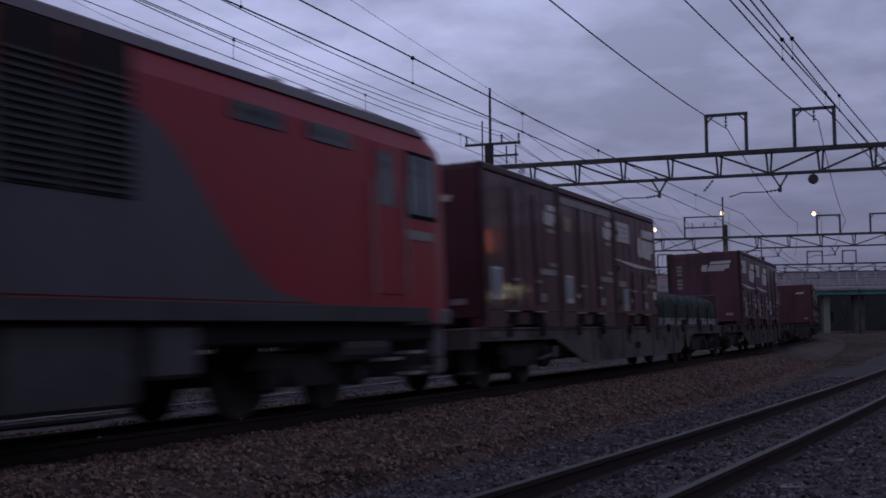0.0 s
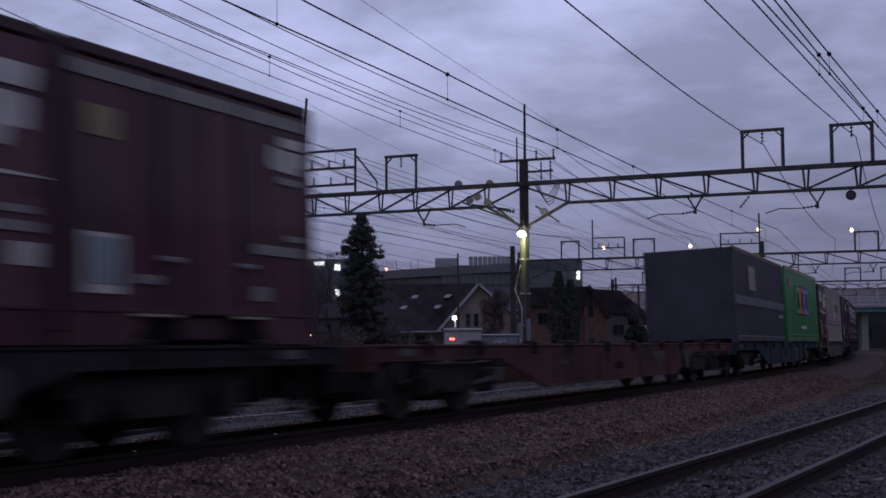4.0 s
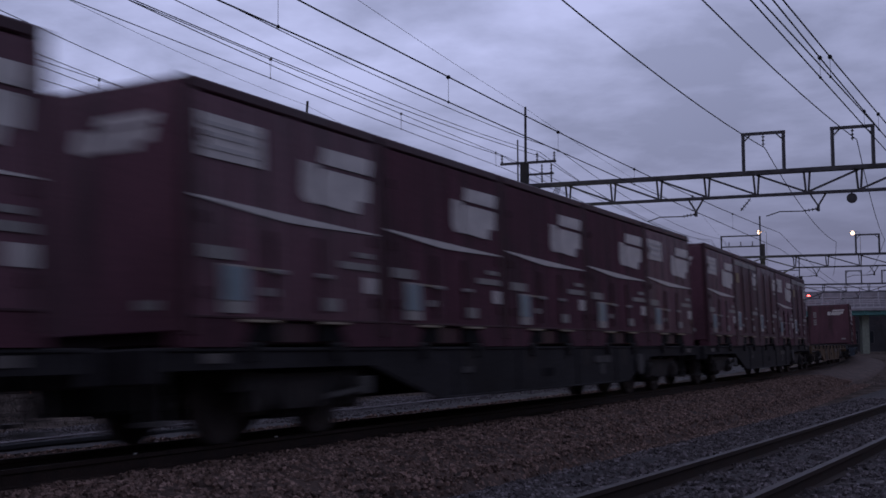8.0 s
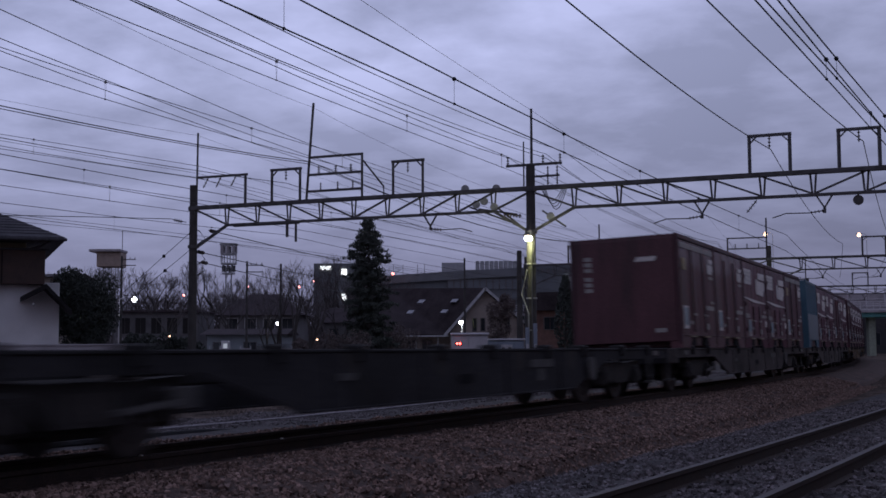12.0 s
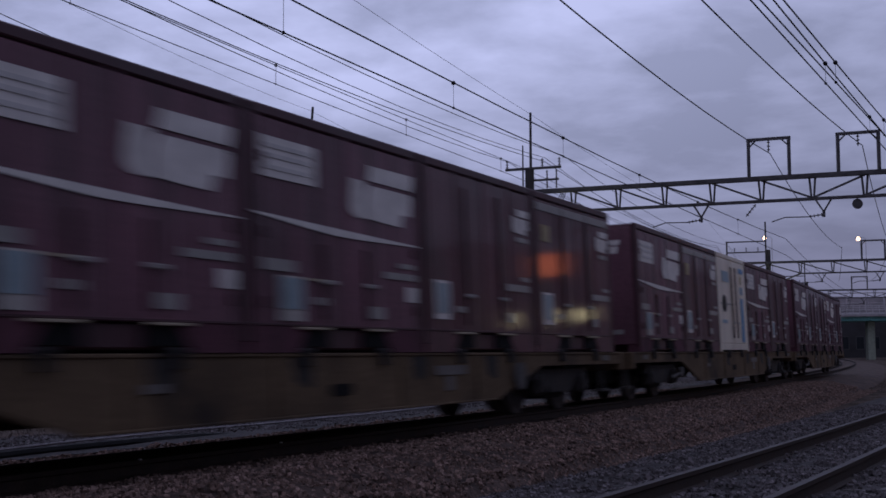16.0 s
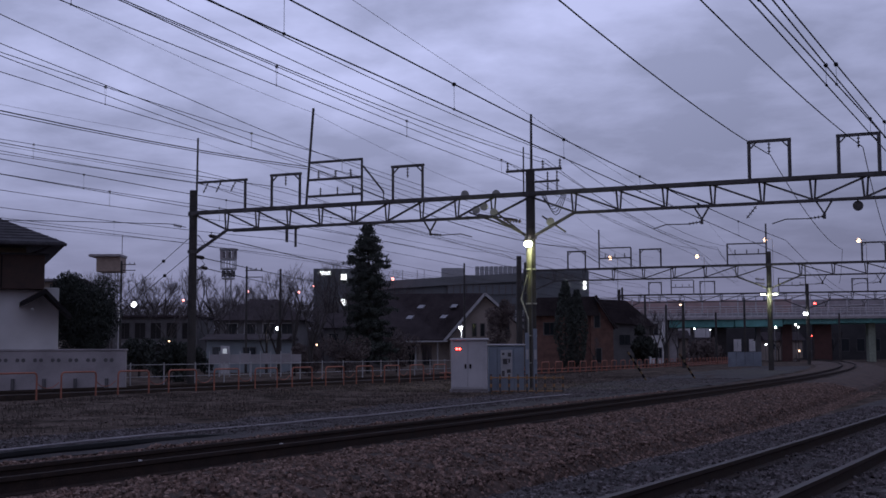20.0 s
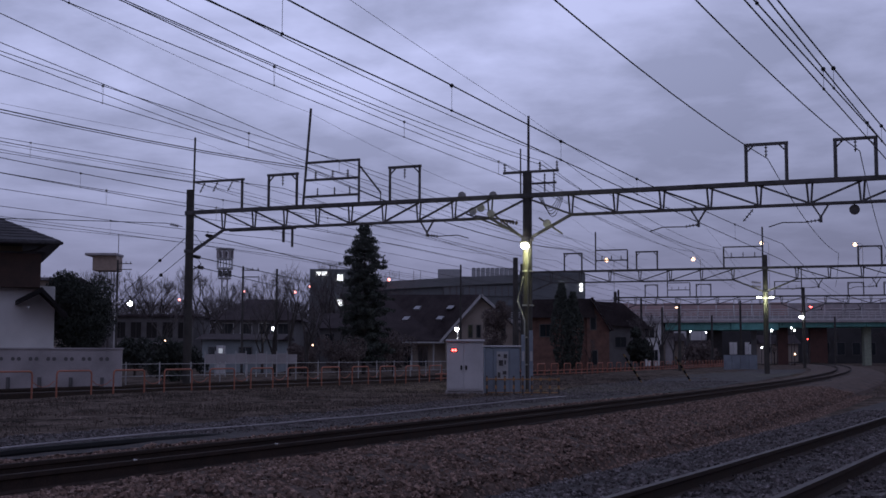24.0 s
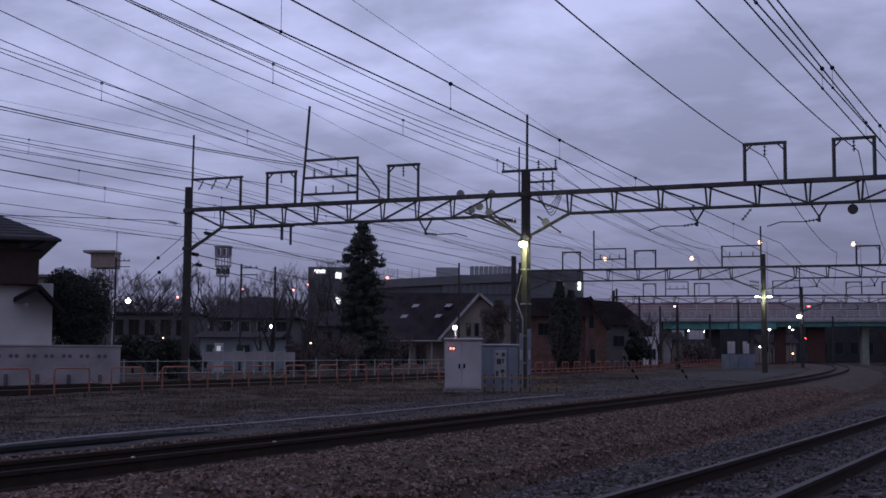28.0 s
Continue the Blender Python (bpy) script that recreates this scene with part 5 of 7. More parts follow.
def locomotive():
    """The rear unit of the electric locomotive; its x runs backwards from its middle."""
    red = mat("loco_red", (0.46, 0.02, 0.04), 0.45, 0.12, 1.0, 30, 0.03, spec=0.6)
    grey = mat("loco_grey", (0.115, 0.115, 0.128), 0.45, 0.15, 1.0, 30, 0.03)
    pale = mat("loco_pale", (0.09, 0.086, 0.09), 0.7, 0.35, 2, 30, 0.05)
    roof = mat("loco_roof", (0.12, 0.09, 0.098), 0.7, 0.2, 2, 30, 0.1)
    w = thing("electric_locomotive", "red and dark grey electric locomotive with louvred sides", "locomotive")
    # body section with a curved roof edge, tapering back at the cab end
    prof = [(-1.4, 1.02), (-1.4, 3.2), (-1.34, 3.42), (-1.18, 3.58), (1.18, 3.58), (1.34, 3.42), (1.4, 3.2), (1.4, 1.02)]
    part("body", Shape().prism(prof, -6.1, 5.45, "x"), red, w)
    nose = Shape()
    n = len(prof)
    nose.v = [(5.45, y, z) for y, z in prof] + [(5.9, y * 0.95, min(z, 2.2 + (z - 2.2) * (0.93 if z > 2.2 else 1))) for y, z in prof]
    nose.f = [(i, n + i, n + (i + 1) % n, (i + 1) % n) for i in range(n)] + [tuple(range(n, 2 * n))]
    part("cab", nose, red, w)
    for side in (-1, 1):
        a, b = side * 1.405, side * 1.412
        part("grey_panel", Shape().prism([(-6.1, 1.22), (2.3, 1.22), (1.6, 1.3), (1.05, 1.55), (0.5, 2.0), (0.05, 2.45), (-0.3, 2.72), (-0.75, 2.92), (-6.1, 2.92)], a, b, "y"), grey, w, "dark grey lower side panel")
        part("skirt_band", Shape().box(-6.1, 5.2, side * 1.405, side * 1.42, 1.02, 1.2, 0.005), pale, w, "pale grey band along the sill")
        for x0 in (-4.9, -3.4, -2.35, -1.52):
            lv = part("louvre_panel", Shape().box(x0, x0 + 0.78, side * 1.414, side * 1.424, 2.05, 3.4, 0.005), M_UNDER, w)
            for i in range(16):
                part("louvre_slat", shared(("slat", side), lambda: Shape().bar((0, side * 1.43, 0), (0.74, side * 1.43, 0), 0.02, 0.03).mesh("louvre_slat", mat("louvre_dark", (0.055, 0.055, 0.062), 0.6, 0.2, 3, 30, 0.02))), None, lv, m=pose(x0 + 0.02, 0, 2.1 + 0.066 * i))
        for x0 in (0.77, 2.24):
            part("side_window", Shape().box(x0, x0 + 0.98, side * 1.404, side * 1.416, 3.0, 3.2, 0.02), glass("loco_glass"), w)
        door = part("cab_door", Shape().box(3.75, 4.4, side * 1.402, side * 1.416, 1.35, 3.2, 0.02), red, w)
        part("door_window", Shape().box(3.84, 4.28, side * 1.414, side * 1.422, 2.42, 3.1, 0.04), glass("loco_glass"), door)
        part("handrail", Shape().rod((3.65, side * 1.45, 1.3), (3.65, side * 1.45, 2.7), 0.018, 6), M_PLATE, w)
        part("handrail", Shape().rod((4.52, side * 1.45, 1.3), (4.52, side * 1.45, 2.7), 0.018, 6), M_PLATE, w)
        part("window_edge", Shape().box(4.67, 5.55, side * 1.4, side * 1.408, 2.33, 3.2, 0.03), M_BLACK, w)
        win = part("cab_window", Shape().box(4.72, 5.5, side * 1.402, side * 1.416, 2.38, 3.15, 0.05), glass("cab_glass", (0.1, 0.12, 0.145)), w)
        part("window_frame", Shape().box(5.08, 5.12, side * 1.414, side * 1.424, 2.38, 3.15, 0.0), M_BLACK, win)
        part("name_bar", Shape().box(4.62, 5.4, side * 1.406, side * 1.414, 2.06, 2.18, 0.0), M_PLATE, w)
    part("rear_window", Shape().prism([(-1.0, 2.35), (1.0, 2.35), (0.92, 3.05), (-0.92, 3.05)], 5.85, 5.93, "x"), glass("loco_glass"), w)
    part("roof", Shape().prism([(-1.36, 3.44), (1.36, 3.44), (1.33, 3.47), (1.2, 3.6), (1.0, 3.7), (-1.0, 3.7), (-1.2, 3.6), (-1.33, 3.47)], -6.1, 5.44, "x"), roof, w)
    for x in (-5.0, -3.2, -1.4, 0.4, 2.2):
        part("roof_box", Shape().box(x, x + 1.3, -0.7, 0.7, 3.68, 3.8, 0.04), roof, w)
    for x in (3.2, 4.0):
        insulator(w, (x, -0.4, 3.68), (x, -0.4, 4.0), 4, 0.09)
    part("underframe", Shape().box(-6.0, 5.9, -1.25, 1.25, 0.78, 1.03, 0.03), M_UNDER, w)
    for x0, x1, z0 in ((-2.2, -0.62, 0.28), (-0.4, 0.3, 0.5)):
        part("equipment_box", Shape().box(x0, x1, -1.32, 1.32, z0, 1.0, 0.04), pale if x0 < -1 else grey, w)
    part("pilot_plate", Shape().box(5.6, 5.95, -1.26, 1.26, 0.32, 1.02, 0.04), mat("pilot_grey", (0.2, 0.19, 0.2), 0.6, 0.3, 2, 30, 0.05), w, "pale grey pilot plate")
    part("cab_skirt", Shape().box(4.7, 5.92, -1.39, 1.39, 0.98, 1.19, 0.02), mat("pilot_grey", (0.2, 0.19, 0.2), 0.6, 0.3, 2, 30, 0.05), w, "pale grey skirt under the cab")
    for x, z in ((4.85, 0.62), (4.85, 0.36), (4.2, 0.55)):
        part("cab_step", Shape().box(x - 0.2, x + 0.2, -1.38, -1.14, z, z + 0.04), M_PLATE, w, "pale worn cab step")
    part("air_tank", Shape().rod((3.2, -1.1, 0.72), (4.3, -1.1, 0.72), 0.16, 12), M_FITTING, w)
    part("tail_lamp", Shape().disc((5.92, -0.95, 1.5), (1, 0, 0), 0.1, 0.06, 12), mat("lamp_red", (0.3, 0.02, 0.02), 0.2, 0.1), w)
    part("tail_lamp", Shape().disc((5.92, 0.95, 1.5), (1, 0, 0), 0.1, 0.06, 12), mat("lamp_red", (0.3, 0.02, 0.02), 0.2, 0.1), w)
    part("coupler", Shape().box(5.9, 6.5, -0.12, 0.12, 0.7, 0.95, 0.03), M_UNDER, w)
    for x in (4.9, 5.3):
        part("step", Shape().box(x, x + 0.3, -1.4, -1.2, 0.42 + 0.3 * (x - 4.9), 0.46 + 0.3 * (x - 4.9)), M_FITTING, w)
    ws = bogie(w, -4.0) + bogie(w, 2.9)
    return w, ws


# place of each wagon's load: slots 0 to 4 from the front
TRAIN = [
    ("taupe", ["a", "band", "b", "tarp"]), ("grey", ["", "b", "b", "a", ""]), ("dark", []), ("dark", ["band", "b", "band", "b", "band"]),
    ("rust", []), ("blue", ["slate", "green"]), ("taupe", ["b", "silver", "a"]), ("dark", ["band", "b", "b", "b", "b"]),
    ("dark", ["b", "plain_b", "plain_b", "plain_b", "b"]), ("dark", ["b", "band", "a", "b", "band"]), ("brown", []),
    ("blue", ["", "", "b", "", ""]), ("dark", []), ("grey", ["band", "a", "b", "b", "band"]), ("grey", ["blue", "b", "b", "a", "b"]),
    ("brown", ["band", "b", "b", "b", "b"]), ("brown", ["band", "b", "b", "a", "band"]), ("brown", ["b", "band", "white", "b", "a"]),
    ("brown", ["b", "a", "a", "b", "a"])]
SLOT = [-7.52, -3.76, 0.0, 3.76, 7.52]
ROLLING = []


def build_train():
    loco, ws = locomotive()
    ROLLING.append((loco, -2.55, 3.5, 0.0, 0.0, ws))
    made = {}
    for i, (paint, load) in enumerate(TRAIN):
        u = 14.4 + 20.4 * i
        if ("w", paint) in made:
            w = copy_thing(made["w", paint], Matrix())
            wheels = [o for o in w.children_recursive if o.name.split(".")[0] == "wheelset"]
        else:
            w, wheels = wagon(paint)
            made["w", paint] = w
        ROLLING.append((w, u, 7.1, 0.0, 0.0, wheels))
        for j, kind in enumerate(load):
            if not kind:
                continue
            x = SLOT[j]
            if kind in ("slate", "green", "silver"):
                x = {"slate": -4.9, "green": 5.25, "silver": -0.3}[kind]
            elif len(load) == 3:
                x = -7.65 if j == 0 else 7.55
            elif kind == "tarp":
                x = 5.75
            if kind == "tarp":
                c = tarp_load()
            elif kind in made:
                c = copy_thing(made[kind], Matrix())
            else:
                c = made[kind] = container(kind)
            ROLLING.append((c, u, 7.1, x, DECK, []))


build_train()

# ---- beyond the tracks: street edge, houses, trees, works building, bridge ----
M_BARK = mat("bark_dark", (0.06, 0.052, 0.05), 0.95, 0.3, 4, 40, 0.4)
M_TWIG = mat("twig_dark", (0.12, 0.105, 0.108), 0.95, 0.3, 4, 40, 0.2)
M_LEAF = mat("evergreen_leaf", (0.05, 0.058, 0.05), 0.85, 0.45, 1.5, 20, 0.2)
M_NEEDLE = mat("needle_dark", (0.066, 0.077, 0.068), 0.9, 0.4, 1.5, 20, 0.2)
M_SHRUB = mat("shrub_brown", (0.15, 0.12, 0.115), 0.9, 0.4, 1.5, 20, 0.2)
M_GRASS = mat("dry_grass", (0.085, 0.068, 0.056), 0.9, 0.45, 0.9, 15, 0.2, pieces=0.5)
M_PLASTER = mat("white_plaster", (0.8, 0.79, 0.8), 0.9, 0.12, 0.8, 30, 0.1)
M_PLASTER2 = mat("beige_plaster", (0.42, 0.36, 0.32), 0.9, 0.15, 0.8, 30, 0.1)
M_TILE = mat("roof_tile_dark", (0.075, 0.072, 0.082), 0.8, 0.3, 1.5, 12, 0.4, spec=0.2)
M_SLATE_ROOF = mat("roof_slate_brown", (0.06, 0.049, 0.053), 0.95, 0.25, 1.0, 9, 0.5, spec=0.05)
M_BROWNWOOD = mat("shutter_brown", (0.07, 0.042, 0.036), 0.7, 0.25, 2, 30, 0.2)
M_BRICK = mat("brick_red", (0.2, 0.11, 0.092), 0.9, 0.3, 2.0, 18, 0.4)
M_CONC = mat("concrete_pale", (0.43, 0.4, 0.42), 0.9, 0.2, 1.0, 25, 0.3)
M_CONCD = mat("concrete_dark", (0.155, 0.15, 0.155), 0.9, 0.25, 1.0, 25, 0.3)
M_WORKS = mat("works_cladding", (0.16, 0.175, 0.19), 0.7, 0.15, 0.5, 20, 0.1)
M_TEAL = mat("bridge_teal", (0.16, 0.44, 0.42), 0.6, 0.2, 0.8, 20, 0.1)
M_ORANGE = mat("hoop_orange", (0.45, 0.17, 0.115), 0.6, 0.2, 3, 30, 0.1)
M_CABINET = mat("cabinet_grey", (0.6, 0.59, 0.62), 0.55, 0.12, 1.5, 30, 0.05)
M_CABBLUE = mat("cabinet_blue_grey", (0.26, 0.3, 0.36), 0.55, 0.15, 1.5, 30, 0.05)
M_PALEPIPE = mat("pale_pipe", (0.5, 0.5, 0.52), 0.5, 0.15, 3, 30, 0.05)
M_REDPAINT = mat("pier_red", (0.11, 0.052, 0.047), 0.7, 0.25, 1, 20, 0.1)
G_WHITE = glow("lamp_white", (0.93, 0.97, 1.0), 12.0)
G_WARM = glow("lamp_warm", (1.0, 0.6, 0.38), 4.0)
G_RED = glow("lamp_red_glow", (1.0, 0.06, 0.05), 12.0)
G_WINDOW = glow("lit_window", (0.95, 0.97, 1.0), 2.6)


def bare_tree_mesh(seed, h, spread, thin=0.013):
    rnd = random.Random(seed)
    trunk, twigs = Shape(), Shape()

    def grow(p, d, length, r, depth):
        q = p + d * length
        (trunk if depth > 2 else twigs).rod(p, q, r, 6 if depth > 3 else 3, r * 0.72, cap=False)
        if depth == 0:
            return
        n = 2 if depth in (4, 5) else 3
        for i in range(n):
            e = Vector((rnd.uniform(-1, 1), rnd.uniform(-1, 1), rnd.uniform(-0.1, 0.9)))
            nd = (d + e.normalized() * spread * rnd.uniform(0.6, 1.2)).normalized()
            grow(p.lerp(q, rnd.uniform(0.5, 1.0)), nd, length * rnd.uniform(0.58, 0.8), max(thin * 0.45, r * 0.56), depth - 1)
    grow(Vector((0, 0, 0)), Vector((0, 0, 1)), h * 0.27, h * 0.014, 6)
    top = max(v[2] for v in twigs.v)
    k = h / top
    for sh in (trunk, twigs):
        sh.v = [(a * k, b * k, c * k) for a, b, c in sh.v]
    return trunk.mesh("trunk", M_BARK), twigs.mesh("crown", M_TWIG)


def bare_tree(x, y, h, seed, spread=0.75, z=-0.45, turn=0):
    key = ("bare", seed)
    a, b = shared(key, lambda: bare_tree_mesh(seed, 8.0, spread))
    t = thing("bare_tree", "leafless winter tree with fine dark twigs", "tree", "bare trees")
    k = h / 8.0
    t.matrix_basis = pose(x, y, z, 0, 0, turn) @ Matrix.Diagonal((k, k, k, 1))
    part("trunk", a, None, t)
    part("crown", b, None, t)
    return t


def leaf_cloud(n, fx, seed, size, material, name="crown"):
    """Many small leaves at places that fx(rnd) gives."""
    rnd = random.Random(seed)
    sh = Shape()
    for i in range(n):
        p, out = fx(rnd)
        r = size * rnd.uniform(0.6, 1.3)
        e = Euler((rnd.uniform(0, 6.3), rnd.uniform(0, 6.3), rnd.uniform(0, 6.3))).to_matrix()
        k = len(sh.v)
        sh.v += [tuple(p + e @ Vector(c)) for c in ((-r, -r * 0.4, 0), (r, -r * 0.35, 0.1 * r), (r * 0.8, r * 0.5, 0), (-r * 0.7, r * 0.45, -0.1 * r))]
        sh.f.append((k, k + 1, k + 2, k + 3))
    return sh.mesh(name, material)


def bush(x, y, w, h, seed, label, material=None, z=-0.4, n=3200, size=0.09, lobes=9):
    rnd0 = random.Random(seed)
    L = [(Vector((rnd0.uniform(-0.55, 0.55) * w / 2, rnd0.uniform(-0.5, 0.5) * w / 2, h * rnd0.uniform(0.25, 0.78))), rnd0.uniform(0.3, 0.55) * w / 2) for i in range(lobes)]

    def fx(rnd):
        c, r = rnd.choice(L)
        d = Vector((rnd.gauss(0, 1), rnd.gauss(0, 1), rnd.gauss(0, 1))).normalized()
        return c + d * r * rnd.uniform(0.55, 1.08) * Vector((1, 1, 0.95)).length / 1.7, d
    t = thing("shrub", label, "bush", m=pose(x, y, z))
    part("crown", leaf_cloud(n, fx, seed, size, material or M_LEAF), None, t)
    part("stem", Shape().rod((0, 0, -0.1), (0, 0, h * 0.6), 0.09, 7, 0.05), M_BARK, t)
    return t


def conifer(x, y, h, w, seed, label="tall dark conifer with layered drooping branches", whorls=22, z=-0.4):
    rnd = random.Random(seed)
    t = thing("conifer_tree", label, "tree", m=pose(x, y, z))
    part("trunk", Shape().rod((0, 0, 0), (0, 0, h * 0.96), 0.16, 8, 0.03), M_BARK, t)
    limbs, spots = Shape(), []
    for i in range(whorls):
        f = 0.1 + 0.89 * i / whorls
        down = h * (1 - f)
        # a narrow spire that widens in steps to a broad skirt
        reach = (0.2 + 0.56 * down if down < 2.5 else 1.55 + 0.07 * (down - 2.5)) * rnd.uniform(0.72, 1.15) * (0.92 + 0.16 * math.sin(down * 5.2))
        count = 9
        for j in range(count):
            a = 2 * math.pi * (j + rnd.random() * 0.8) / count
            zc = h * (f + rnd.uniform(-0.015, 0.015))
            r = reach * rnd.uniform(0.65, 1.15)
            tip = Vector((math.cos(a) * r, math.sin(a) * r, zc - 0.12 * r + rnd.uniform(-0.08, 0.2)))
            limbs.rod((0, 0, zc), tip, 0.025, 4, 0.008, cap=False)
            for q in range(2 + int(r * 4)):
                spots.append((Vector((0, 0, zc)).lerp(tip, rnd.uniform(0.3, 1.06)), r))
    part("limb_frame", limbs, M_BARK, t)

    def fx(r):
        p, reach = r.choice(spots)
        return p + Vector((r.gauss(0, 0.1), r.gauss(0, 0.1), r.gauss(0.03, 0.07))), None
    part("crown", leaf_cloud(34000, fx, seed, 0.075, M_NEEDLE), None, t)
    return t


def cypress(x, y, h, w, seed):
    def fx(r):
        f = r.random() ** 0.8
        rad = w / 2 * (math.sin(math.pi * min(1, 0.12 + 0.88 * (1 - f))) ** 0.5) * (0.35 + 0.65 * min(1, (1 - f) * 2.2))
        a = r.uniform(0, 6.3)
        k = r.uniform(0.7, 1.08) * (1 + 0.1 * math.sin(a * 3 + f * 14))
        return Vector((math.cos(a) * rad * k, math.sin(a) * rad * k, 0.2 + f * (h - 0.2))), None
    t = thing("cypress_tree", "narrow dark cypress tree beside the brick house", "tree", "cypress pair", m=pose(x, y, -0.4))
    part("crown", leaf_cloud(3500, fx, seed, 0.1, M_NEEDLE), None, t)
    part("trunk", Shape().rod((0, 0, -0.1), (0, 0, h * 0.7), 0.09, 7, 0.04), M_BARK, t)


def window(parent, x0, x1, z0, z1, y, material=None, frame_mat=None, bars=1):
    """A framed window in a wall that faces the viewer."""
    f = part("window", Shape().box(x0 - 0.06, x1 + 0.06, y - 0.07, y - 0.01, z0 - 0.06, z0).box(x0 - 0.06, x1 + 0.06, y - 0.07, y - 0.01, z1, z1 + 0.06)
             .box(x0 - 0.06, x0, y - 0.07, y - 0.01, z0, z1).box(x1, x1 + 0.06, y - 0.07, y - 0.01, z0, z1), frame_mat or M_CONCD, parent)
    n = bars + 1
    for i in range(n):
        a, b = x0 + (x1 - x0) * i / n, x0 + (x1 - x0) * (i + 1) / n
        part("pane", Shape().box(a + 0.015, b - 0.015, y - 0.03, y - 0.012, z0, z1), material or glass("window_glass"), f)
    return f


def house_left():
    h = thing("two_storey_house", "two-storey house with dark hip roof, white walls and brown shutters", "house",
              m=pose(-14.86, 47, 0, 0, 0, 22) @ pose(14.86, -47, 0))
    part("wall", Shape().box(-26, -14.86, 47, 56, -0.5, 3.6, 0.02), M_PLASTER, h, "white plaster lower wall")
    part("upper_wall", Shape().box(-26, -16.1, 47.1, 55.6, 3.6, 5.16, 0.02), M_PLASTER2, h, "pale beige upper wall")
    part("shutter_box", Shape().box(-26, -15.45, 46.45, 47.0, 3.5, 4.8, 0.02), M_BROWNWOOD, h, "brown timber balcony front")
    part("shutter_box_cap", Shape().box(-26, -15.3, 46.4, 47.05, 4.8, 4.87, 0.01), M_TILE, h)
    for x in (-17.0, -19.0, -21.0):
        part("shutter_board", Shape().box(x - 0.02, x + 0.02, 46.43, 46.46, 3.52, 4.78), M_BLACK, h)
    e = 5.12
    sh = Shape().add([(-27, 45.7, e), (-14.8, 45.7, e), (-14.8, 57, e), (-27, 57, e), (-22.5, 51.3, 7.35), (-18.9, 51.3, 7.35),
                      (-27, 45.7, e + 0.14), (-14.8, 45.7, e + 0.14), (-14.8, 57, e + 0.14), (-27, 57, e + 0.14)],
                     [(3, 2, 1, 0), (0, 1, 7, 6), (1, 2, 8, 7), (2, 3, 9, 8), (3, 0, 6, 9), (6, 7, 5, 4), (7, 8, 5), (8, 9, 4, 5), (9, 6, 4)])
    part("roof", sh, M_TILE, h, "dark tiled hip roof")
    for i in range(14):
        f = (i + 1) / 15
        y, z = 45.7 + 5.6 * f, e + 0.15 + (7.35 - e - 0.14) * f
        part("roof_course", Shape().box(-27 + 4.5 * f, -14.8 - 4.1 * f, y - 0.03, y + 0.03, z - 0.02, z + 0.012), M_TILE, h)
    part("gutter", Shape().box(-27, -14.73, 45.56, 45.7, e - 0.02, e + 0.1, 0.03), M_TILE, h)
    part("downpipe", Shape().sweep([(-15.35, 45.8, e - 0.02), (-15.65, 46.2, e - 0.18), (-15.95, 46.8, e - 0.25), (-15.95, 46.95, e - 0.6)], 0.05, 7), M_TILE, h)
    porch = Shape().add([(-16.3, 45.6, 3.02), (-15.45, 45.6, 3.5), (-14.5, 45.6, 2.5), (-14.5, 45.6, 2.36), (-15.45, 45.6, 3.3), (-16.3, 45.6, 2.84),
                         (-16.3, 47.1, 3.02), (-15.45, 47.1, 3.5), (-14.5, 47.1, 2.5), (-14.5, 47.1, 2.36), (-15.45, 47.1, 3.3), (-16.3, 47.1, 2.84)],
                        [(0, 6, 7, 1), (1, 7, 8, 2), (0, 1, 4, 5), (1, 2, 3, 4), (3, 9, 10, 4), (4, 10, 11, 5), (2, 8, 9, 3), (0, 5, 11, 6)])
    part("porch_roof", porch, mat("porch_tile", (0.025, 0.023, 0.025), 0.9, 0.3, 3, 20, 0.3, spec=0.1), h, "small dark tiled porch roof")
    part("porch_lamp", Shape().ball((-15.9, 45.75, 2.72), 0.06, 8, 5), M_PALEPIPE, h, "small pale porch lamp")
    w = thing("block_wall", "pale concrete block garden wall with pierced blocks", "wall")
    part("panel", Shape().box(-19.5, -11.72, 45.0, 45.15, -0.5, 1.17, 0.01), M_CONC, w)
    part("coping", Shape().box(-19.6, -11.68, 44.96, 45.19, 1.17, 1.23, 0.01), M_CONC, w)
    for i in range(11):
        x = -12.35 - 0.65 * i
        for d in (-0.11, 0.11):
            part("pierced_hole", shared("hole_w", lambda: Shape().rod((0, 44.985, 0), (0, 45.02, 0), 0.075, 8).mesh("pierced_hole", M_CONCD)), None, w, m=pose(x + d, 0, 0.82))
    for i in range(6):
        x = -12.4 - 1.15 * i
        part("wall_pier", Shape().box(x - 0.05, x + 0.05, 44.88, 45.0, -0.5, 0.15), M_CONCD, w)


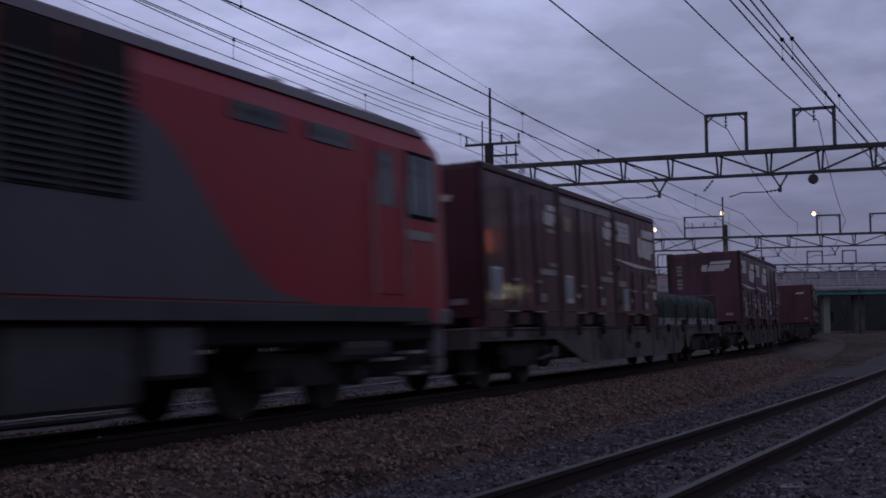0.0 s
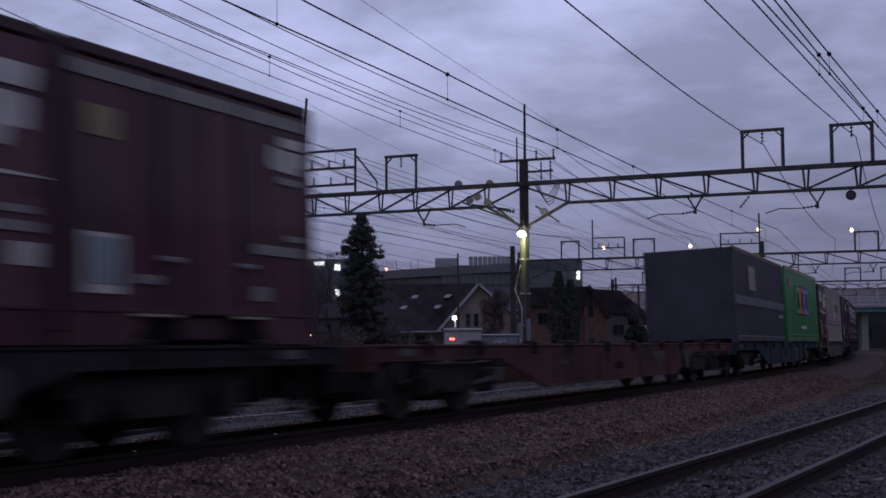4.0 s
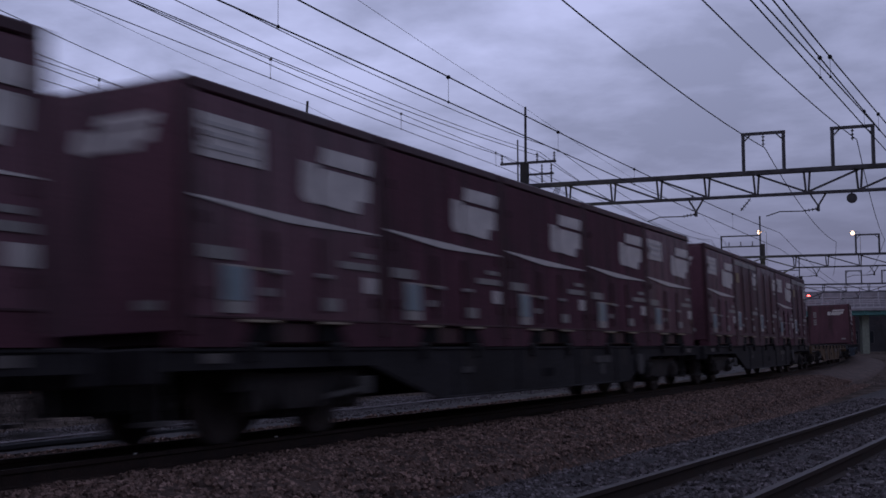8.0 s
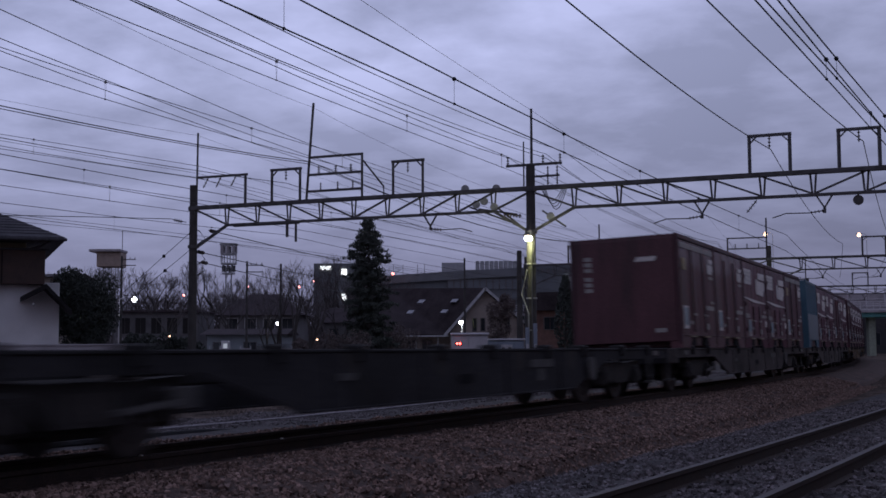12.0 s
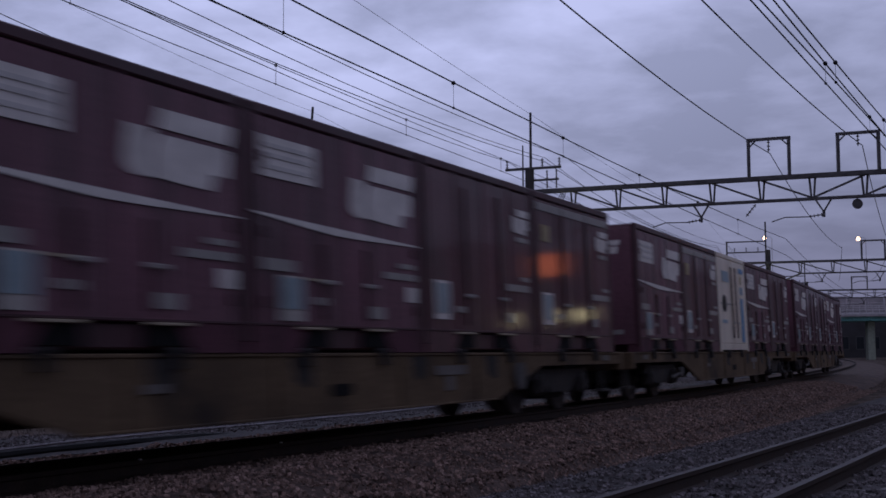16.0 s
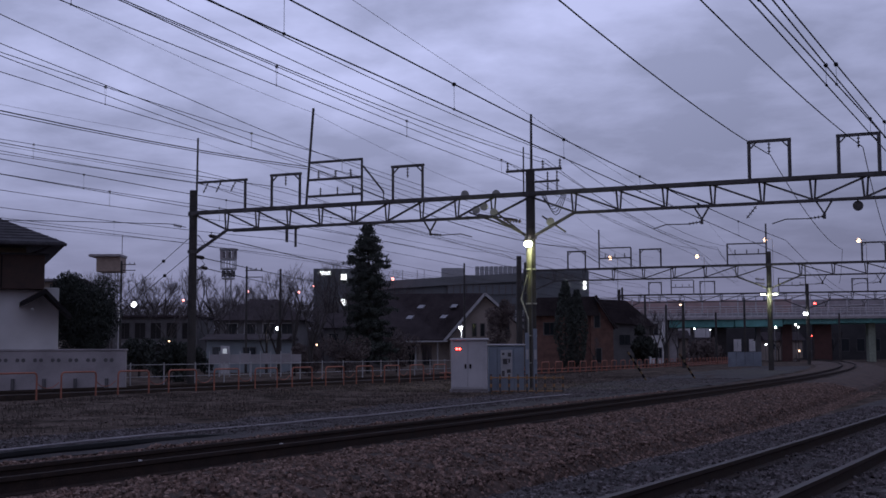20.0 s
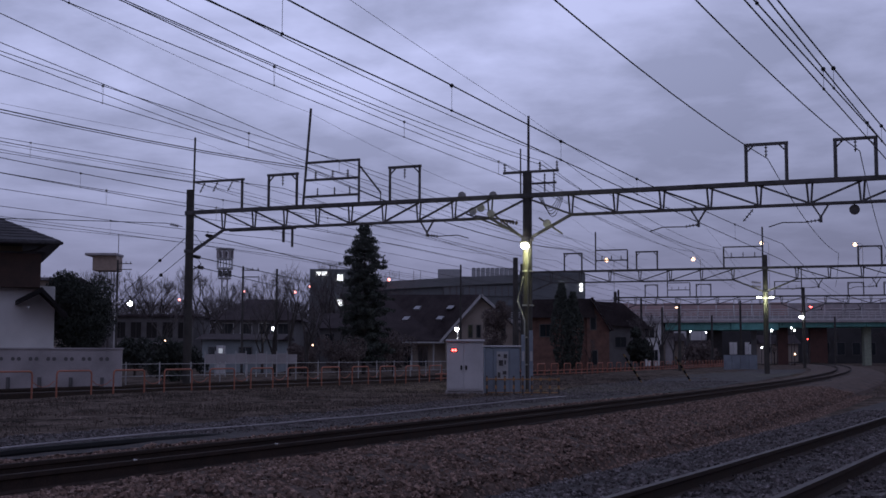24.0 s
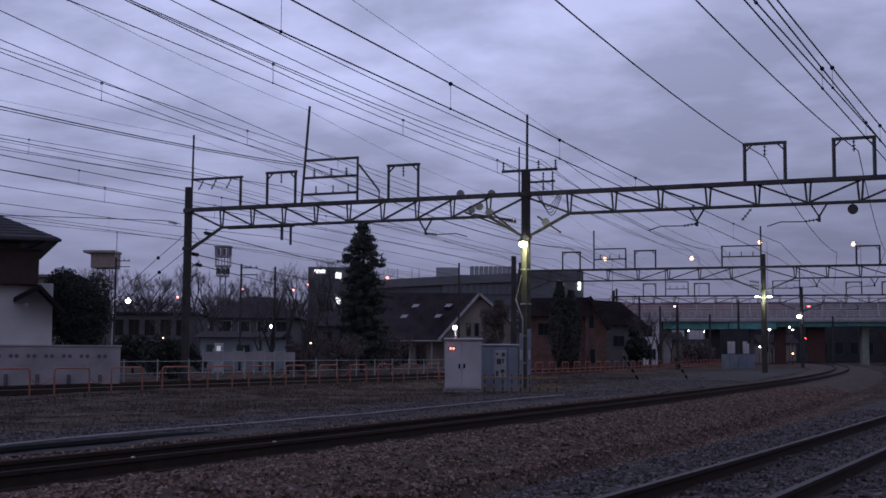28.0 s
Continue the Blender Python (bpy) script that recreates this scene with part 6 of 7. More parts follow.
def gabled_house():
    h = thing("gabled_house", "low house with broad dark roof, skylights and beige gable", "house")
    part("wall", Shape().prism([(0.5, -0.5), (8.0, -0.5), (7.8, 2.7), (3.75, 6.2), (0.5, 2.4)], 112, 122, "y"), M_PLASTER2, h, "beige gable wall")
    part("side_wall", Shape().box(-5.0, 0.6, 113.2, 121, -0.5, 2.3), M_PLASTER2, h)
    # the near slope is one plane from the eave to the ridge
    sh = Shape().add([(-6.3, 111.4, 2.3), (0.2, 111.4, 2.3), (3.75, 111.4, 6.5), (-5.4, 119.0, 6.85), (-6.3, 111.4, 2.15), (0.2, 111.4, 2.15), (3.75, 111.4, 6.35), (3.75, 122, 6.55)],
                     [(0, 1, 3), (1, 2, 3), (4, 5, 1, 0), (5, 6, 2, 1), (2, 7, 3)])
    part("roof", sh, M_SLATE_ROOF, h, "broad dark slate roof")
    part("roof_far_slope", Shape().add([(3.75, 111.4, 6.5), (8.0, 111.4, 2.75), (8.0, 122, 2.75), (3.75, 122, 6.5)], [(0, 1, 2, 3)]), M_SLATE_ROOF, h)
    part("barge_board", Shape().bar((0.0, 111.35, 2.15), (3.75, 111.35, 6.45), 0.1, 0.24), M_PALEPIPE, h, "white barge board")
    part("barge_board", Shape().bar((3.75, 111.35, 6.45), (8.0, 111.35, 2.75), 0.1, 0.24), M_PALEPIPE, h, "white barge board")
    part("gutter", Shape().bar((-6.5, 111.3, 2.1), (0.35, 111.3, 2.12), 0.12, 0.12), M_PALEPIPE, h)
    for x, y, z in ((-2.1, 112.7, 5.35), (0.95, 112.7, 5.4), (-3.1, 111.9, 4.35), (0.0, 111.9, 4.4)):
        a = Vector((x, y, z))
        part("skylight", Shape().add([a + Vector((-0.42, -0.45, -0.16)), a + Vector((0.12, -0.45, -0.16)), a + Vector((0.38, -0.2, 0.14)), a + Vector((-0.16, -0.2, 0.14)),
                                      a + Vector((-0.42, 0.4, -0.26)), a + Vector((0.12, 0.4, -0.26)), a + Vector((0.38, 0.6, 0.04)), a + Vector((-0.16, 0.6, 0.04))],
                                     [(0, 1, 2, 3), (4, 5, 1, 0), (1, 5, 6, 2), (2, 6, 7, 3), (3, 7, 4, 0)]), mat("skylight_pane", (0.45, 0.46, 0.5), 0.3, 0.05, 2, 20, 0.0), h)
    for x in (2.6, 3.35, 5.6):
        window(h, x, x + 0.35, 2.6, 3.7, 112.0, bars=0)
    for x in (-4.6, -3.4, -2.0):
        window(h, x, x + 0.8, 0.0, 1.7, 113.2)
    for x in (-5.1, -2.6, -0.6):
        part("porch_post", Shape().rod((x, 112.0, -0.5), (x, 112.0, 2.05), 0.07, 8), M_PALEPIPE, h)


def brick_house():
    h = thing("brick_house", "two-storey red brick house with dark gable roof", "house")
    part("wall", Shape().box(7.6, 13.2, 105, 113, -0.5, 4.3, 0.02), M_BRICK, h, "red brick wall")
    part("gable_wall", Shape().prism([(-0.01, -0.5), (1.9, -0.5), (1.9, 3.2), (0.4, 5.6), (-0.01, 5.0)], 104.6, 112, "y", pose(12.6, 0, 0)), M_BRICK, h)
    part("roof", Shape().prism([(7.2, 4.2), (13.3, 4.2), (13.0, 5.85), (8.0, 5.75)], 104.4, 113.4, "y"), M_SLATE_ROOF, h, "dark roof")
    part("roof_slope", Shape().bar((12.95, 108, 5.9), (14.75, 108, 3.1), 8.6, 0.14), M_SLATE_ROOF, h)
    part("barge_board", Shape().bar((12.95, 104.3, 5.9), (14.75, 104.3, 3.1), 0.08, 0.2), M_PALEPIPE, h, "pale barge board")
    for x, z in ((12.9, 3.2), (13.0, 0.2)):
        window(h, x, x + 0.45, z, z + 1.2, 104.6, bars=0)
    window(h, 8.6, 9.6, 2.6, 3.6, 105.0)
    d = thing("dark_house", "dim house with dark sloping roof behind the hedge", "house")
    part("wall", Shape().box(15.0, 20.5, 122, 130, -0.5, 4.3, 0.02), M_CONCD, d)
    part("roof", Shape().prism([(14.5, 4.2), (21.2, 3.6), (18.2, 6.2), (15.2, 6.4)], 121.5, 130.5, "y"), M_SLATE_ROOF, d)
    window(d, 17.5, 18.6, 1.8, 2.8, 122)


def works():
    b = thing("works_building", "long grey works building with curved roof, window band and rooftop plant", "building")
    part("tower_block", Shape().box(-20.4, -12.0, 190, 205, -0.5, 14.3, 0.05), M_WORKS, b, "grey stair block with lit windows")
    sh = Shape()
    n = 16
    top = [(-12.0 + 34.6 * i / n, 12.0 + 1.9 * (i / n) ** 0.8) for i in range(n + 1)]
    part("hall", Shape().prism([(-12.0, -0.5), (22.6, -0.5)] + top[::-1], 191, 214, "y"), M_WORKS, b, "grey hall with gently rising roof")
    part("fascia", Shape().prism([(a, z - 1.2) for a, z in top] + [(a, z + 0.1) for a, z in top[::-1]], 190.4, 191, "y"), mat("fascia_grey", (0.2, 0.21, 0.225), 0.6, 0.1, 0.5, 20, 0.05), b)
    part("end_block", Shape().box(12.5, 22.6, 189.5, 205, -0.5, 13.75, 0.05), M_WORKS, b)
    band = part("window_band", Shape().box(0.5, 12.5, 190.85, 190.98, 10.2, 11.75), glass("band_glass", (0.14, 0.17, 0.2)), b, "long bluish glazed band")
    for i in range(12):
        x = 0.5 + 1.02 * i
        part("mullion", Shape().box(x - 0.07, x + 0.07, 190.75, 190.86, 10.15, 11.8), M_STEEL, band)
    for z in (8.3, 6.4):
        part("sill_band", Shape().box(-12, 12.5, 190.85, 190.97, z, z + 0.25), M_CONCD, b)
    for i in range(13):
        window(b, -11.0 + 1.8 * i, -9.9 + 1.8 * i, 8.75, 9.7, 191.0, glass("band_glass", (0.14, 0.17, 0.2)))
    part("plant_room", Shape().box(-0.4, 3.2, 196, 202, 12.2, 14.75, 0.03), mat("plant_white", (0.4, 0.4, 0.42), 0.6, 0.15), b, "pale rooftop plant room")
    part("plant_room", Shape().box(2.6, 5.4, 196.5, 202, 12.4, 13.6, 0.03), M_CONCD, b)
    for i in range(9):
        x = 5.1 + 0.76 * i
        part("cooling_unit", shared("cool", lambda: Shape().box(0, 0.62, 196, 198, 12.6, 15.0, 0.04).mesh("cooling_unit", mat("plant_white", (0.4, 0.4, 0.42), 0.6, 0.15))), None, b, m=pose(x, 0, 0))
    for x in (-8.0, -6.5, -4.2, -3.1):
        part("mast", Shape().rod((x, 192, 12.0), (x, 192, 14.2), 0.04, 5), M_STEEL, b)
    # lit openings
    part("lit_sign", Shape().box(-19.4, -17.7, 189.8, 189.98, 13.3, 13.85, 0.02), glow("sign_white", (0.95, 0.97, 1.0), 2.5), b, "lit white sign")
    for x, z in ((-16.1, 12.4), (-16.1, 8.5)):
        part("lit_window", Shape().box(x, x + 0.85, 189.8, 189.98, z, z + 1.0, 0.02), G_WINDOW, b, "lit window")
    for x in (18.8, 21.7):
        for z in (10.9, 11.65):
            part("lit_window", Shape().box(x, x + 0.45, 189.3, 189.48, z, z + 0.55, 0.02), G_WINDOW, b, "lit window")
    for i in range(7):
        part("sign_bar", Shape().box(14.0 + 0.95 * i, 14.55 + 0.95 * i, 189.3, 189.46, 12.7, 13.3), M_CONCD, b)


def low_house(x0, x1, y, z1, roof, wall, label):
    h = thing("low_house", label, "house", "far houses")
    part("wall", Shape().box(x0, x1, y, y + 7, -0.5, z1, 0.02), wall, h)
    part("roof", Shape().prism([(y - 0.5, z1), (y + 7.5, z1), (y + 3.5, z1 + roof)], x0 - 0.5, x1 + 0.5, "x"), M_SLATE_ROOF, h)
    n = max(1, int((x1 - x0) / 2.2))
    for i in range(n):
        a = x0 + 0.5 + (x1 - x0 - 1) * i / n
        window(h, a, a + 0.9, z1 - 1.5, z1 - 0.6, y)


def cabinets():
    c = thing("relay_cabinet", "pale grey steel relay cabinet with two doors on concrete base", "cabinet")
    plinth = part("plinth", Shape().box(0.2, 1.56, 43.65, 44.45, -0.75, -0.27, 0.02), M_CONC, c, "weathered concrete base")
    for x0, x1 in ((0.45, 0.6), (0.68, 0.9), (1.05, 1.2)):
        part("slot", Shape().box(x0, x1, 43.64, 43.7, -0.55, -0.47, 0.004), M_BLACK, plinth)
    part("body", Shape().box(0.25, 1.54, 43.6, 44.5, -0.27, 1.47, 0.02), M_CABINET, c)
    part("roof", Shape().box(0.2, 1.6, 43.5, 44.56, 1.47, 1.56, 0.03), M_CABINET, c)
    for x0, x1 in ((0.29, 0.83), (0.86, 1.42)):
        d = part("door", Shape().box(x0, x1, 43.575, 43.6, -0.2, 1.42, 0.008), M_CABINET, c)
        hx = x1 - 0.1 if x0 < 0.5 else x0 + 0.04
        part("handle", Shape().box(hx, hx + 0.06, 43.545, 43.575, 0.48, 0.64, 0.01), M_BLACK, d)
    lamp = part("indicator", Shape().box(0.38, 0.62, 43.55, 43.578, 1.12, 1.24, 0.01), M_BLACK, c)
    for x in (0.45, 0.55):
        part("indicator_light", Shape().disc((x, 43.545, 1.18), (0, 1, 0), 0.042, 0.01, 10), G_RED, lamp, "glowing red indicator")
    e = thing("relay_cabinet", "blue-grey steel relay cabinet with framed panel", "cabinet")
    part("body", Shape().box(1.63, 2.94, 45.0, 45.9, -0.5, 1.3, 0.02), M_CABBLUE, e)
    part("roof", Shape().box(1.58, 2.99, 44.92, 45.96, 1.3, 1.36, 0.02), M_CABINET, e)
    for x0, x1 in ((1.68, 1.94), (1.97, 2.55), (2.58, 2.89)):
        part("door", Shape().box(x0, x1, 44.972, 45.0, -0.42, 1.24, 0.008), M_CABBLUE, e)
    board = part("panel", Shape().box(2.08, 2.5, 44.95, 44.972, 0.1, 1.14, 0.008), M_PALEPIPE, e)
    for x, z, w, h in ((2.12, 0.95, 0.1, 0.09), (2.34, 0.9, 0.12, 0.14), (2.16, 0.62, 0.16, 0.2), (2.36, 0.66, 0.06, 0.16), (2.3, 0.3, 0.14, 0.13), (2.12, 0.18, 0.1, 0.2)):
        part("panel_plate", Shape().box(x, x + w, 44.935, 44.952, z, z + h, 0.004), M_STEEL, board)
    for x, top in ((2.93, 1.75), (3.22, 1.9)):
        q = thing("cable_post", "grey steel cable channel standing by the gantry mast", "post", "cable channels by the mast")
        part("channel", Shape().box(x, x + 0.13, 44.05, 44.15, -0.62, top, 0.01), M_CABBLUE, q)
        part("reflector", Shape().box(x + 0.02, x + 0.11, 44.035, 44.05, 0.8, 1.15, 0.004), M_PALEPIPE, q, "pale reflective strip")
        part("foot_block", Shape().box(x - 0.05, x + 0.18, 43.95, 44.25, -0.75, -0.55, 0.02), M_CONC, q)
    f = thing("striped_fence", "low black and amber striped fence round the cabinets", "fence")
    amber = mat("stripe_amber", (0.4, 0.22, 0.1), 0.7, 0.3)
    xs = [1.62 + 0.31 * i for i in range(9)]
    for i, x in enumerate(xs):
        post = part("post", Shape().rod((x, 42.3, -0.62), (x, 42.3, 0.3), 0.034, 7), M_STEEL, f)
        for z in (-0.45, -0.15, 0.12):
            part("stripe", Shape().rod((x, 42.3, z), (x, 42.3, z + 0.12), 0.038, 7), amber, post)
    for z in (-0.28, 0.18):
        part("rail", Shape().rod((xs[0], 42.3, z), (xs[-1], 42.3, z), 0.022, 6), amber, f)
    for x, y, k in ((10.0, 60.0, 0.9), (13.2, 64.0, 0.8)):
        g = thing("guy_wire", "striped guy wire sleeve leaning beside the track", "guy wire")
        part("sleeve", Shape().rod((x, y, -0.5), (x - 1.1 * k, y, 1.2 * k), 0.05, 7), M_BLACK, g)
        for q in range(5):
            a, b = 0.1 + 0.2 * q, 0.19 + 0.2 * q
            P = Vector((x, y, -0.5))
            Q = Vector((x - 1.1 * k, y, 1.2 * k))
            part("stripe", Shape().rod(P.lerp(Q, a), P.lerp(Q, b), 0.054, 7), mat("stripe_ochre", (0.24, 0.16, 0.08), 0.7, 0.2), g)


def fence_k(s):
    return 20.0 - 0.06 * (s - 17)


def hoops():
    first = None
    s = 5.39 - 2.65
    while s < 143:
        m = axes(s, fence_k(s), -0.36)
        if first is None:
            first = thing("hoop_barrier", "orange painted steel hoop barrier beside the path", "barrier", "orange hoop barriers", m=m)
            part("left_leg", Shape().rod((0, 0, -0.15), (0, 0, 0.7), 0.028, 8), M_ORANGE, first)
            part("right_leg", Shape().rod((1.65, 0, -0.15), (1.65, 0, 0.7), 0.028, 8), M_ORANGE, first)
            part("top_bar", Shape().sweep([(0, 0, 0.7), (0.03, 0, 0.78), (0.11, 0, 0.82), (1.54, 0, 0.82), (1.62, 0, 0.78), (1.65, 0, 0.7)], 0.03, 7), M_ORANGE, first)
            part("chain", Shape().sweep([(1.65, 0, 0.5), (1.9, 0, 0.36), (2.15, 0, 0.32), (2.4, 0, 0.36), (2.65, 0, 0.5)], 0.014, 5), M_ORANGE, first)
        else:
            copy_thing(first, m)
        s += 2.65
    low = thing("path_rail", "low orange steel rail linking the hoop barriers along the path", "rail")
    for z, dk in ((-0.2, 0.05), (0.02, 0.06)):
        part("rail", Shape().sweep([at(s, fence_k(s) + dk, z) for s in steps((46, 145, 3))], 0.03, 6), M_ORANGE, low)
    for i in range(75):
        q = 46.6 + 1.32 * i
        part("rail_post", shared("rail_post", lambda: Shape().rod((0, 0, -0.5), (0, 0, 0.06), 0.025, 6).mesh("rail_post", M_ORANGE)), None, low, m=axes(q, fence_k(q) + 0.06, 0.0))
    k = thing("kerb_trough", "dark concrete cable trough along the path", "kerb", kind="structure")
    sh = Shape()
    pts = [at(s, fence_k(s) + 0.7, -0.3) for s in steps((-10, 120, 4))]
    for a, b in zip(pts, pts[1:]):
        sh.bar(a, b, 0.45, 0.16)
    part("trough", sh, M_RAIL, k)
    p = thing("pale_fence", "low pale steel pipe fence along the street", "fence")
    s = 24.0
    while s < 62:
        part("post", shared("pf", lambda: Shape().rod((0, 0, -0.5), (0, 0, 1.0), 0.026, 7).mesh("post", M_PALEPIPE)), None, p, m=axes(s, 23.4 - 0.06 * (s - 17), -0.3))
        s += 2.0
    for z in (0.15, 0.62):
        part("rail", Shape().sweep([at(s, 23.4 - 0.06 * (s - 17), z) for s in steps((24, 62, 6))], 0.014, 6), M_PALEPIPE, p)
    c = thing("pale_conduit", "thin pale conduit along the gravel edge", "cable")
    part("conduit", Shape().sweep([at(s, kk, apron_z(s, kk) + 0.035 + z) for s, kk, z in ((-8, 3.42, 0.05), (-4, 3.6, 0.05), (-0.3, 3.74, 0.05), (1.4, 3.9, 0.04), (3.6, 4.15, 0.02), (7.4, 4.55, 0), (9.0, 4.55, 0), (10.4, 4.45, 0), (12.3, 4.4, 0), (14.2, 4.3, 0), (17, 4.3, 0), (20, 4.3, 0), (23, 4.3, 0))], 0.018, 6), M_CONC, c)
    # black tube in the gravel, in place of the ridge's shaded face
    q = thing("cable_duct", "black tube standing in for the shaded face of the gravel ridge", "duct")
    part("duct", Shape().sweep([at(s, kk, apron_z(s, max(kk, 3.3)) + z) for s, kk, z in ((-9, 3.3, 0.0), (-4, 3.48, 0.0), (0, 3.64, 0.0), (2.2, 3.74, -0.01), (3.8, 3.78, -0.04), (5.4, 3.78, -0.09))], 0.085, 9), M_BLACK, q)


def pole(x, y, h, r=0.11, label="slim dark utility pole with cross-arms", arms=True):
    p = thing("utility_pole", label, "pole", "utility poles")
    part("shaft", Shape().rod((x, y, -0.5), (x, y, h), r, 8, r * 0.7), M_POST, p)
    if arms:
        for z in (h - 0.3, h - 0.8):
            part("cross_arm", Shape().bar((x - 0.1, y, z), (x + 1.2, y, z), 0.07, 0.07), M_STEEL, p)
        for d in (0.3, 0.7, 1.1):
            insulator(p, (x + d, y, h - 0.3), (x + d, y, h - 0.12), 2, 0.05)
    return p


def street_lamp(x, y, z, glowm, size=0.16, arm=0.6, label="street lamp on a slim pole, lit"):
    p = thing("street_lamp", label, "lamp", "street lamps")
    part("pole", Shape().rod((x + arm, y + 0.1, -0.5), (x + arm, y + 0.1, z), 0.06, 7, 0.04), M_PALEPIPE, p)
    part("arm", Shape().sweep([(x + arm, y + 0.1, z), (x + arm * 0.6, y + 0.05, z + 0.22), (x, y, z + 0.14)], 0.03, 6), M_PALEPIPE, p)
    part("hood", Shape().box(x - size, x + size, y - size * 0.8, y + size * 0.8, z + 0.08, z + 0.16, 0.03), M_STEEL, p)
    part("bulb", Shape().ball((x, y, z), size * 0.75, 10, 6), glowm, p, "glowing lamp glass")
    return p


def bridge():
    b = thing("road_bridge", "teal steel road bridge with tall railings over the tracks", "bridge")
    s = 178.0

    def slab(name, k0, k1, z0, z1, d0, d1, material, label=""):
        m = axes(s)
        th = centre(s)[2]
        c = at(s, 0, 0)
        sh = Shape().box(d0, d1, k0, k1, z0, z1, 0.03)
        return part(name, sh, material, b, label, m=axes(s))
    slab("girder", 11.5, 21.2, 4.82, 5.95, 0, 9, M_TEAL, "teal steel girder")
    slab("girder", 4.5, 11.4, 4.85, 6.5, -0.3, 9, M_TEAL, "teal steel girder")
    slab("girder", -3.4, 4.4, 5.2, 6.3, 0, 9, M_TEAL, "teal steel girder")
    slab("girder", -40, -3.5, 5.3, 6.3, 0, 9, M_TEAL, "teal steel girder")
    for i in range(14):
        slab("stiffener", 20.6 - 2.4 * i, 20.7 - 2.4 * i, 5.35 if i > 6 else 4.95, 5.9, -0.38, 0.0, M_TEAL)
    slab("deck", -60, 60, 5.95, 6.3, -0.6, 12.5, M_CONC, "pale concrete deck")
    for k0, k1, z, mm in ((12.7, 15.0, 4.82, mat("pier_dark", (0.05, 0.045, 0.046), 0.9, 0.3, 1, 20, 0.1)), (3.0, 4.5, 5.2, M_REDPAINT), (-2.7, -0.2, 5.2, M_REDPAINT), (-9.0, -8.0, 5.3, mat("pier_pale_green", (0.4, 0.45, 0.36), 0.8, 0.2)), 
                          (-14, -12.5, 5.3, M_CONCD), (20.0, 21.3, 4.82, M_CONC), (7.6, 8.3, 4.85, M_CONCD), (17.6, 18.1, 4.82, M_CONCD)):
        slab("pier", k0, k1, -0.6, z, 2, 5, mm)
    slab("abutment", 26, 60, -0.6, 6.0, 0.5, 9, M_CONCD)
    slab("wing_wall", 21.4, 26, 3.2, 6.0, 0.8, 9, M_CONC)
    # near parapet of posts and rails, and a tall pinkish screen along the far edge
    pale = mat("railing_pale", (0.62, 0.6, 0.62), 0.6, 0.15, 2, 20, 0.0)
    pink = mat("screen_pink", (0.5, 0.36, 0.35), 0.8, 0.2, 0.4, 12, 0.1)
    for i in range(92):
        part("railing_post", shared("rp", lambda: Shape().box(-0.07, 0.07, -0.06, 0.06, 6.25, 7.6).mesh("railing_post", pale)), None, b, m=axes(s) @ pose(-0.4, 44 - 0.92 * i, 0))
    for z, h in ((6.3, 0.24), (6.85, 0.1), (7.2, 0.1), (7.5, 0.14)):
        slab("railing_bar", -40, 45, z, z + h, -0.46, -0.34, pale)
    slab("inner_kerb", -40, 45, 6.3, 7.0, 0.4, 0.6, M_CONC)
    for i in range(28):
        k = 38.5 - 2.8 * i
        slab("screen_panel", k - 2.66, k, 7.4, 9.35 + 0.12 * (i % 3 == 0), 11.8, 11.9, pink if k > 4 else M_CONC)
        slab("screen_post", k - 0.02, k + 0.12, 6.3, 10.0, 11.6, 11.78, pale)
    slab("parapet", -40, 40, 6.3, 7.4, 11.8, 12.0, M_CONC)
    slab("screen_rail", -40, 40, 9.9, 10.05, 11.6, 11.75, pale)
    slab("screen_rail", -40, 40, 8.3, 8.42, 11.6, 11.75, pale)
    for k, m in ((19.5, G_WARM), (-0.8, G_RED), (-22, G_RED)):
        part("vehicle_light", Shape().box(-0.1, 0.1, -0.2, 0.2, 8.4, 8.6, 0.02, axes(s + 6.0) @ pose(0, k, 0)), m, b)
    for x, y, z, mm in ((26.7, 195, 16.2, G_WARM), (41.7, 200, 16.8, G_WARM), (53.0, 200, 19.5, G_WARM), (65.0, 190, 18.4, G_WARM)):
        street_lamp(x, y, z, mm, 0.44, 1.2, "tall road lamp on the bridge, lit pale orange")
    # under and beyond the bridge
    n = thing("low_building", "pale low building beyond the bridge with lit windows", "building")
    part("wall", Shape().box(30, 48.5, 215, 221.5, -0.5, 6.6, 0.03), M_PLASTER, n)
    for i in range(7):
        window(n, 35 + 1.7 * i, 36.2 + 1.7 * i, 1.6, 3.2, 215)
    w = thing("white_building", "white two-storey building beside the bridge", "building")
    part("wall", Shape().box(24.5, 27.2, 150, 160, -0.5, 4.85, 0.03), M_PLASTER, w)
    part("parapet", Shape().box(24.4, 27.3, 149.9, 160.1, 4.85, 5.02, 0.02), M_CONC, w)
    window(w, 25.2, 26.3, 3.2, 4.5, 150)
    window(w, 26.0, 26.7, 0.4, 1.6, 150)
    g = thing("blue_hoarding", "blue-grey steel hoarding panel beside the line", "fence")
    for i in range(4):
        part("panel", Shape().box(26.7 + 0.8 * i, 27.46 + 0.8 * i, 115.0, 115.08, -0.5, 1.05, 0.01), M_CABBLUE, g)
    far = thing("yard_wall", "dark low buildings beyond the bridge", "building")
    part("wall", Shape().box(44, 130, 222, 228, -0.5, 8.2, 0.03), mat("yard_dark", (0.055, 0.053, 0.057), 0.9, 0.3, 0.4, 8, 0.1), far)
